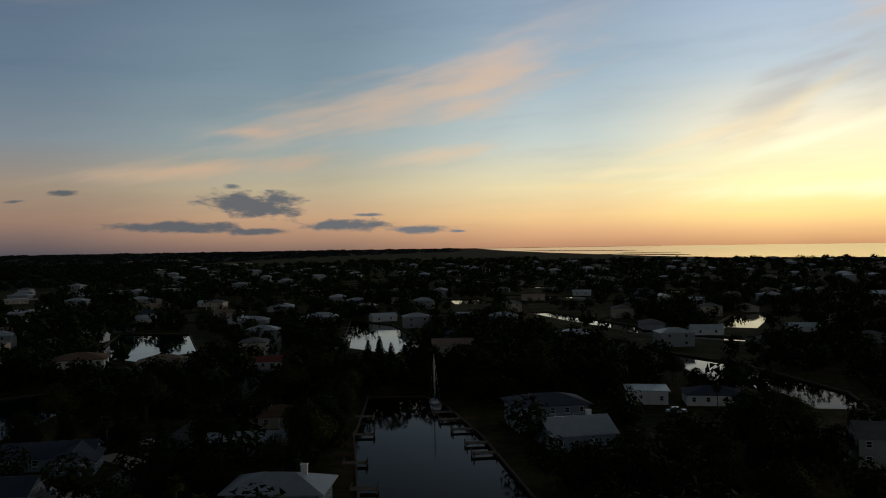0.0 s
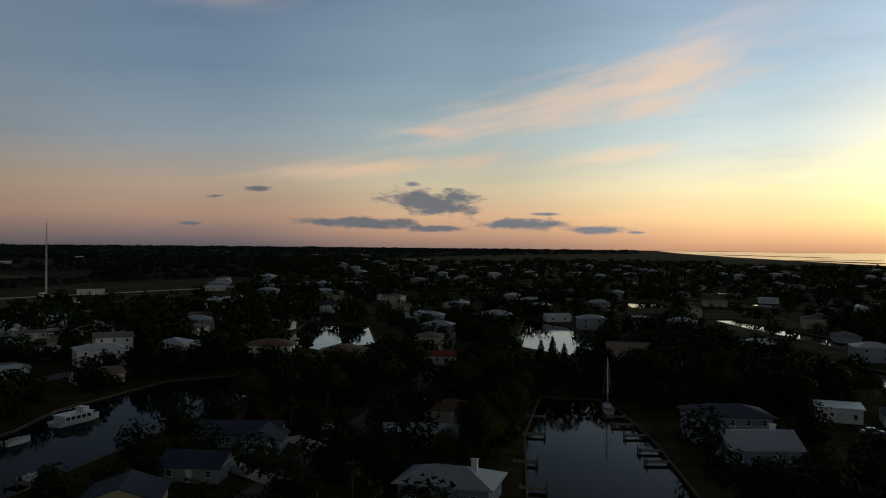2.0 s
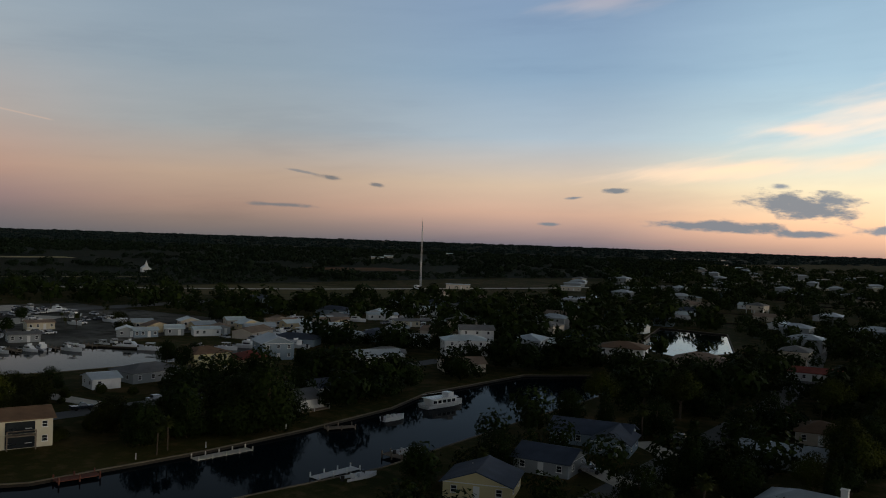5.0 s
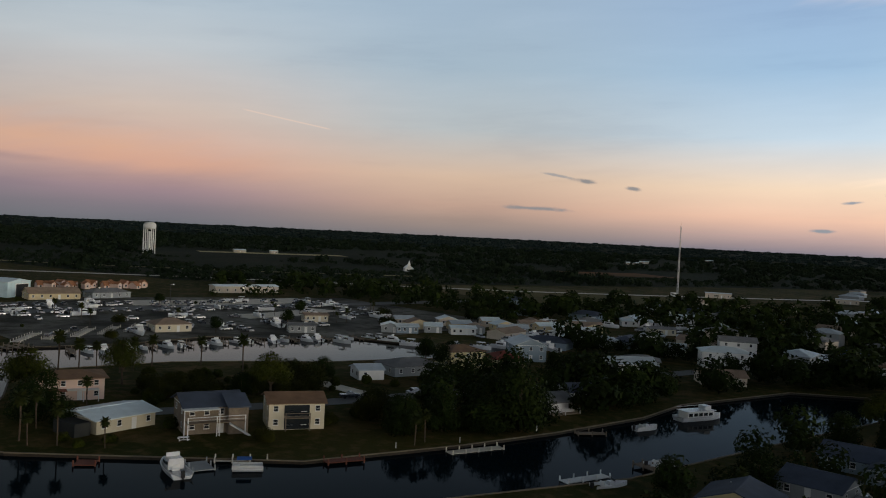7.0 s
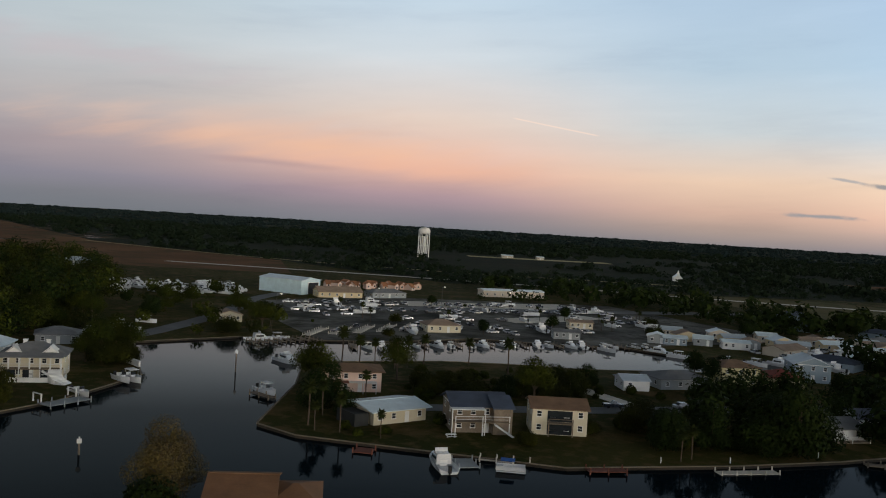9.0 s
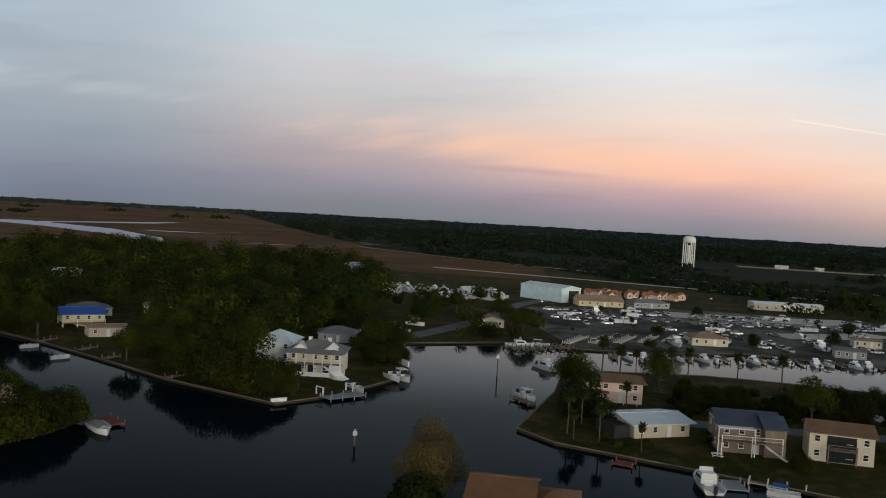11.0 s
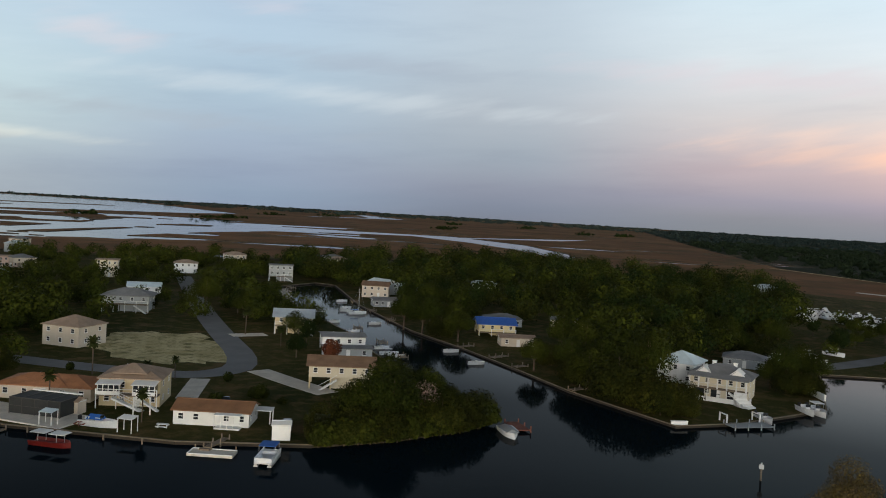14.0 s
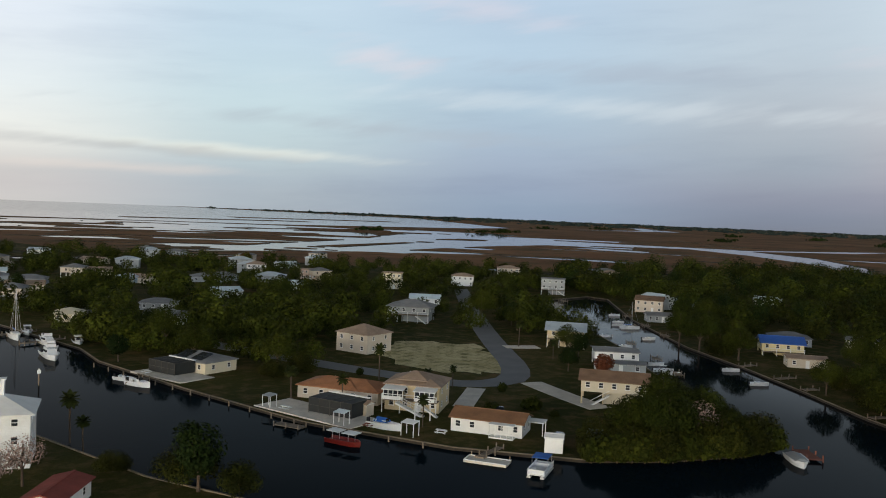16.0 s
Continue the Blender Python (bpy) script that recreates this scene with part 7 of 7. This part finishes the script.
def blocked(x, y):
    """Open ground that stays clear of trees."""
    return near_road(x, y) or inside((x, y), LOT) or inside((x, y), YARD) or inside((x, y), FIELD)


for i in range(30):       # trees and palms between the boats of the yard
    x, y = RT.uniform(-375, -258), RT.uniform(62, 235)
    if inside((x, y), YARD) and free(x, y):
        put_tree(RT.choice(("palm", "round", "mangrove", "shrub", "palm")), x, y, RT.uniform(0.5, 0.8))


# single trees in the gardens on both sides of the canals
GARDENS = [((-235, -400, -105, -190), 6, ("oak", "round", "mangrove", "oak")), ((-120, 100, -92, 230), 8, ("thicket", "thicket")), ((-196, 172, -112, 250), 8, ("oak", "thicket", "mangrove")), ((-84, 100, -30, 240), 50, ("thicket", "oak", "cedar", "palm", "thicket")),
           ((12, 90, 62, 240), 26, ("oak", "thicket", "cedar", "thicket")), ((-24, 215, 30, 285), 26, ("round", "cedar", "palm", "oak")), ((-330, -60, -262, 0), 30, ("oak", "oak", "mangrove")), ((-340, 6, -266, 58), 14, ("round", "mangrove", "oak", "palm")), ((-386, 0, -340, 62), 5, ("round", "oak")),
           ((-205, 60, -150, 128), 50, ("shrub",)), ((-205, 128, -140, 172), 24, ("shrub", "mangrove", "round")), ((-158, 84, -119, 132), 16, ("thicket", "mangrove", "shrub", "mangrove")), ((-190, 60, -162, 104), 26, ("mangrove", "shrub")), ((-165, 30, -140, 60), 12, ("shrub", "palm")), ((-150, -140, -112, -84), 14, ("shrub", "shrub", "palm"))]
for (x0, y0, x1, y1), n, kinds in GARDENS:
    for i in range(n):
        x, y = RT.uniform(x0, x1), RT.uniform(y0, y1)
        if free(x, y) and not blocked(x, y) and dry(x, y, 3):
            put_tree(RT.choice(kinds), x, y, RT.uniform(0.6, 1.0), RT.uniform(0.85, 1.15))
for i in range(8):       # low trees along the far bank of the north-east canal
    u = i / 25
    put_tree("mangrove", -172 - 74 * u - 3 * math.sin(9 * u) - 2.5, -24 - 80 * u + 2.0, RT.uniform(0.8, 1.25), RT.uniform(1.1, 1.7))
RIM = [(-118.4, -67.1), (-123, -63), (-128, -58.5), (-135, -54.5), (-142, -50.5), (-149, -49)]
for i in range(40):       # low growth at the rim of the wooded point
    u = i / 40 * (len(RIM) - 1)
    p = Vector(RIM[int(u)]).lerp(Vector(RIM[int(u) + 1]), u % 1)
    put_tree("shrub", p.x + RT.uniform(-0.3, 0.6), p.y + RT.uniform(-0.3, 0.6), RT.uniform(0.8, 1.8), RT.uniform(0.8, 1.3))
for i in range(17):       # the dark row beside the western canal
    put_tree(RT.choice(("round", "oak", "palm")), 63 + RT.uniform(-4, 3), 140 + 6.0 * i, RT.uniform(0.5, 0.75), RT.uniform(0.9, 1.15))
for i in range(26):       # the dark row along the southern canal
    put_tree(RT.choice(("round", "cedar", "oak")), -24 + RT.uniform(-3, 2), 134 + 3.2 * i, RT.uniform(0.6, 0.85), RT.uniform(0.9, 1.2))


# ---------------------------------------------------------------- the far suburb: a few house types, repeated along the canals
def suburb_house(i):
    w, d, n, rf, wl, tp, st, label = (
        (13, 9, 1, "hip", "grey", "shingle_grey", 0, "low grey house with a hip roof"), (12, 9, 2, "hip", "grey", "metal_grey", 0, "grey two-storey house with a pale roof"),
        (14, 8, 1, "gable", "beige", "shingle_tan", 0, "low beige house with a gable roof"), (10, 9, 1, "hip", "beige", "shingle_grey", 2.4, "pale house raised on pilings"),
        (12, 8, 1, "gable", "white", "metal_white", 0, "white house with a pale metal roof"), (15, 9, 1, "hip", "bluewall", "shingle_dark", 0, "blue-grey house with a dark roof"))[i]
    return house(label, w, d, n, rf, wl, tp, stilts=st, wins=2, sides=0, trim=wl, group="suburban houses", plain=True, front_door=False)


r = random.Random(9)
spots = list(far_white)
yy = 300.0
while yy < 1500:
    xx = -0.46 * yy - 20
    while xx < 0.58 * yy:
        x, y = xx + r.uniform(-5, 5), yy + r.uniform(-9, 9)
        if free(x, y, 1.3) and not inside((x, y), WOODS) and not inside((x, y), FIELD) and not wet((x, y + 12)) and not wet((x * 1.06, y * 1.06)) and r.random() < 0.78:
            spots.append((x, y, r.choice((0, 8, -10, 90, 14)) + r.uniform(-6, 6), r.randrange(6)))
        xx += 25 + yy * 0.03
    yy += 27 + yy * 0.035
for i in range(150):      # the village this side of the highway
    a, dist = radians(r.uniform(17, 47)), r.uniform(275, 560)
    x, y = -math.sin(a) * dist, math.cos(a) * dist
    if free(x, y, 1.1) and not inside((x, y), FIELD) and not wet((x, y + 10)) and all((x - b) ** 2 + (y - c) ** 2 > 330 for b, c, *_ in spots):
        spots.append((x, y, r.choice((20, 40, 110)) + r.uniform(-8, 8), r.choice((0, 1, 2, 4, 4, 5))))
spots.sort(key=lambda q: math.hypot(q[0], q[1]))
for x, y, a, k in spots[:140]:
    again(("suburb", k), lambda: suburb_house(k), pose(x, y, 0, 0, 0, a))
    FOOT.append((x - 4 * math.sin(radians(a)), y + 4 * math.cos(radians(a)), 8.5))


bm = bmesh.new()
for x, y, a, k in spots[140:]:        # roofs and walls too far off to tell apart
    m, w, hgt = pose(x, y, 0, 0, 0, a), 10 + k, 2.6 + 2.4 * (k == 1)
    n = len(bm.faces)
    box(bm, -w / 2, 0, 0, w / 2, 9, hgt, m)
    tb, _ = hip_roof(w, 9, hgt, 0.3, 0.4)
    bmesh.ops.transform(tb, matrix=m, verts=tb.verts)
    vs = {v: bm.verts.new(v.co) for v in tb.verts}
    for f in tb.faces:
        bm.faces.new([vs[v] for v in f.verts])
    tb.free()
    bm.faces.ensure_lookup_table()
    for i in range(n, len(bm.faces)):
        bm.faces[i].material_index = (0 if k % 2 else 1) if i < n + 6 else 2 + k % 2
tagged(new("distant_houses", mesh_of("distant_houses", bm, [M["grey"], M["beige"], M["shingle_grey"], M["metal_grey"]])), "small pale and grey roofs of the distant suburb", "houses", kind="stuff")


# ---------------------------------------------------------------- far trees, one mass for each wood
def wood_mass(name, label, spots, mat, size, per, tall=7.0, wide=3.2):
    """Many small tree crowns far off, each of a few dozen leaf clusters."""
    rng = np.random.default_rng(len(spots))
    out = []
    for x, y in spots:
        s = rng.choice((0.6, 0.8, 1.0, 1.1, 1.45)) * rng.uniform(0.85, 1.15)
        blobs = [(x, y, tall * 0.6 * s, wide * s, wide * s, tall * 0.42 * s), (x + rng.uniform(-2, 2), y + rng.uniform(-2, 2), tall * 0.45 * s, wide * 0.8, wide * 0.8, tall * 0.35 * s)]
        out.append(leaves(rng, per, blobs, size * s))
    tagged(new(name, quad_mesh(name, np.concatenate(out), mat)), label, "trees", kind="stuff")


def clearing(x, y):
    return any(abs(x - a) < c and abs(y - b) < d for a, b, c, d in ((-700, 330, 70, 60), (-790, 430, 60, 70), (-640, 420, 60, 40), (-1000, 700, 90, 120), (-760, 560, 50, 60), (-850, 450, 80, 120), (-575, 690, 50, 70), (-760, 1000, 60, 90), (-900, 1230, 70, 120)))


def sprinkle(seed, n, area, ok, gap=0.9):
    rr = random.Random(seed)
    out = []
    for i in range(n):
        x, y = rr.uniform(area[0], area[2]), rr.uniform(area[1], area[3])
        if ok(x, y) and free(x, y, gap):
            out.append((x, y))
    return out


def ring(seed, n, a0, a1, d0, d1, ok, power=1.0):
    rr = random.Random(seed)
    out = []
    for i in range(n):
        a, d = radians(rr.uniform(a0, a1)), d0 + (d1 - d0) * rr.random() ** power
        x, y = -math.sin(a) * d, math.cos(a) * d
        if ok(x, y) and free(x, y, 0.85):
            out.append((x, y))
    return out


NORTH_WOOD = [(-212, -36), (-246, -52), (-272, -82), (-278, -104), (-330, -160), (-420, -285), (-560, -265), (-680, -175), (-560, 4), (-440, 5), (-300, 2), (-262, -2), (-232, -14)]
oaks = sprinkle(31, 1500, (-690, -290, -200, 10), lambda x, y: inside((x, y), NORTH_WOOD), 1.45)
wood_mass("oak_wood", "dense dark green wood behind the canal", oaks[::2], M["leaf"], 0.38, 480, 8.6, 4.4)
wood_mass("mixed_wood", "olive and dark trees of the wood behind the canal", oaks[1::4], M["leaf_olive"], 0.38, 460, 7.4, 4.2)
wood_mass("cedar_wood", "dark evergreens in the wood behind the canal", oaks[3::4], M["leaf_dark"], 0.36, 420, 9.6, 3.6)
wood_mass("garden_trees_north", "dark trees between the northern houses", ring(32, 1900, 118, 163, 190, 640, lambda x, y: free(x, y, 1.9) and dry(x, y, 5) and not inside((x, y), MARSH) and not blocked(x, y) and x < -112 and not (x > -215 and y > -180)), M["leaf"], 0.36, 360, 6.2, 3.1)
wood_mass("bank_trees", "dark trees between the lots of the northern lane", ring(45, 260, 134, 160, 204, 268, lambda x, y: not blocked(x, y) and dry(x, y, 5) and x < -114 and not (-205 < x < -150 and -175 < y < -112) and noise.noise(Vector((x, y, 5)) * 0.03) > -0.1), M["leaf"], 0.34, 360, 5.8, 2.9)
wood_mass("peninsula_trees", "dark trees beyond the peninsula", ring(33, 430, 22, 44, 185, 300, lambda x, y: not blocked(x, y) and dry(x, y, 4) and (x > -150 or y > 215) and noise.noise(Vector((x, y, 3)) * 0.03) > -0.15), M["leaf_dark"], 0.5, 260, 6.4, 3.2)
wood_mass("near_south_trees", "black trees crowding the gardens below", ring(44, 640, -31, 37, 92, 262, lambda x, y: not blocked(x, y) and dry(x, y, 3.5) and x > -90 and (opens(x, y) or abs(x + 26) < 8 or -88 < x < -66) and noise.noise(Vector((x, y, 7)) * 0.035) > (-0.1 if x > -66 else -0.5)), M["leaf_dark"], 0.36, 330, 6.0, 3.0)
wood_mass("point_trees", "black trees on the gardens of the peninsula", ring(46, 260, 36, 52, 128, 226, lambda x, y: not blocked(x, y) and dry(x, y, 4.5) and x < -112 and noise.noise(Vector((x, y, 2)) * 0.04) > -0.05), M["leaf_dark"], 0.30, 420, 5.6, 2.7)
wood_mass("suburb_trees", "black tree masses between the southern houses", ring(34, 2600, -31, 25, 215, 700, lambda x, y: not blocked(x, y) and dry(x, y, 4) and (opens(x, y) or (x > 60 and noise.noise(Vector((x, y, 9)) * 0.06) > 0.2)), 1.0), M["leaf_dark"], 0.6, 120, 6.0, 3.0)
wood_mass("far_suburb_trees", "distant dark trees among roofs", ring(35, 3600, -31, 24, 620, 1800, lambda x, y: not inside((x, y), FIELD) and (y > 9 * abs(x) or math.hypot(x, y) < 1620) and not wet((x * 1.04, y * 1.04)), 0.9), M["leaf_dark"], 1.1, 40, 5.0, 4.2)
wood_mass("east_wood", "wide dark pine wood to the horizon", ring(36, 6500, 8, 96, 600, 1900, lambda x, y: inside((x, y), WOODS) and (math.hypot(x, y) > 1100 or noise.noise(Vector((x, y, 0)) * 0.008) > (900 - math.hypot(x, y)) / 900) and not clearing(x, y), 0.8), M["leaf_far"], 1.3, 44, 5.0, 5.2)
wood_mass("scrub", "low dark scrub between highway and wood", ring(41, 2600, 26, 92, 480, 860, lambda x, y: inside((x, y), WOODS) and not clearing(x, y)), M["leaf_far"], 0.8, 24, 2.6, 3.0)
wood_mass("far_wood", "distant dark pine wood", ring(37, 6000, -1, 100, 1700, 4600, lambda x, y: zone((x, y)) in (0, 2) and math.hypot(x, y) > 1700 + 90 * max(0, 16 - math.degrees(math.atan2(-x, y))), 0.8), M["leaf_haze"], 2.8, 26, 3.2, 10.0)
wood_mass("horizon_wood", "far tree line behind the marsh, tinted blue-green for haze", ring(43, 1500, 98, 152, 3000, 4600, lambda x, y: not wet((x, y))), M["leaf_haze"], 3.0, 22, 3.6, 14.0)
wood_mass("marsh_islets", "low dark tree islets in the marsh", [p for i, (x, y) in enumerate(ring(38, 18, 92, 150, 1350, 2600, lambda x, y: inside((x, y), MARSH)))
                                                               for p in ring(500 + i, 26, 0, 360, 0, 1, lambda a, b: True) for p in [(x + 60 * p[0], y + 22 * p[1])] if not wet(p)], M["leaf_dark"], 1.8, 14, 5.0, 4.0)
wood_mass("yard_trees", "dark trees round the marina yard", ring(39, 90, 64, 88, 262, 410, lambda x, y: not inside((x, y), YARD) and not blocked(x, y) and dry(x, y, 3)), M["leaf"], 0.45, 130, 4.4, 2.6)
wood_mass("village_trees", "trees round the boat yard", ring(40, 900, 17, 66, 300, 540, lambda x, y: (math.hypot(x, y) > 372 or -x < 0.7 * y) and not inside((x, y), YARD) and not inside((x, y), FIELD)), M["leaf_dark"], 0.95, 50, 6.5, 3.2)
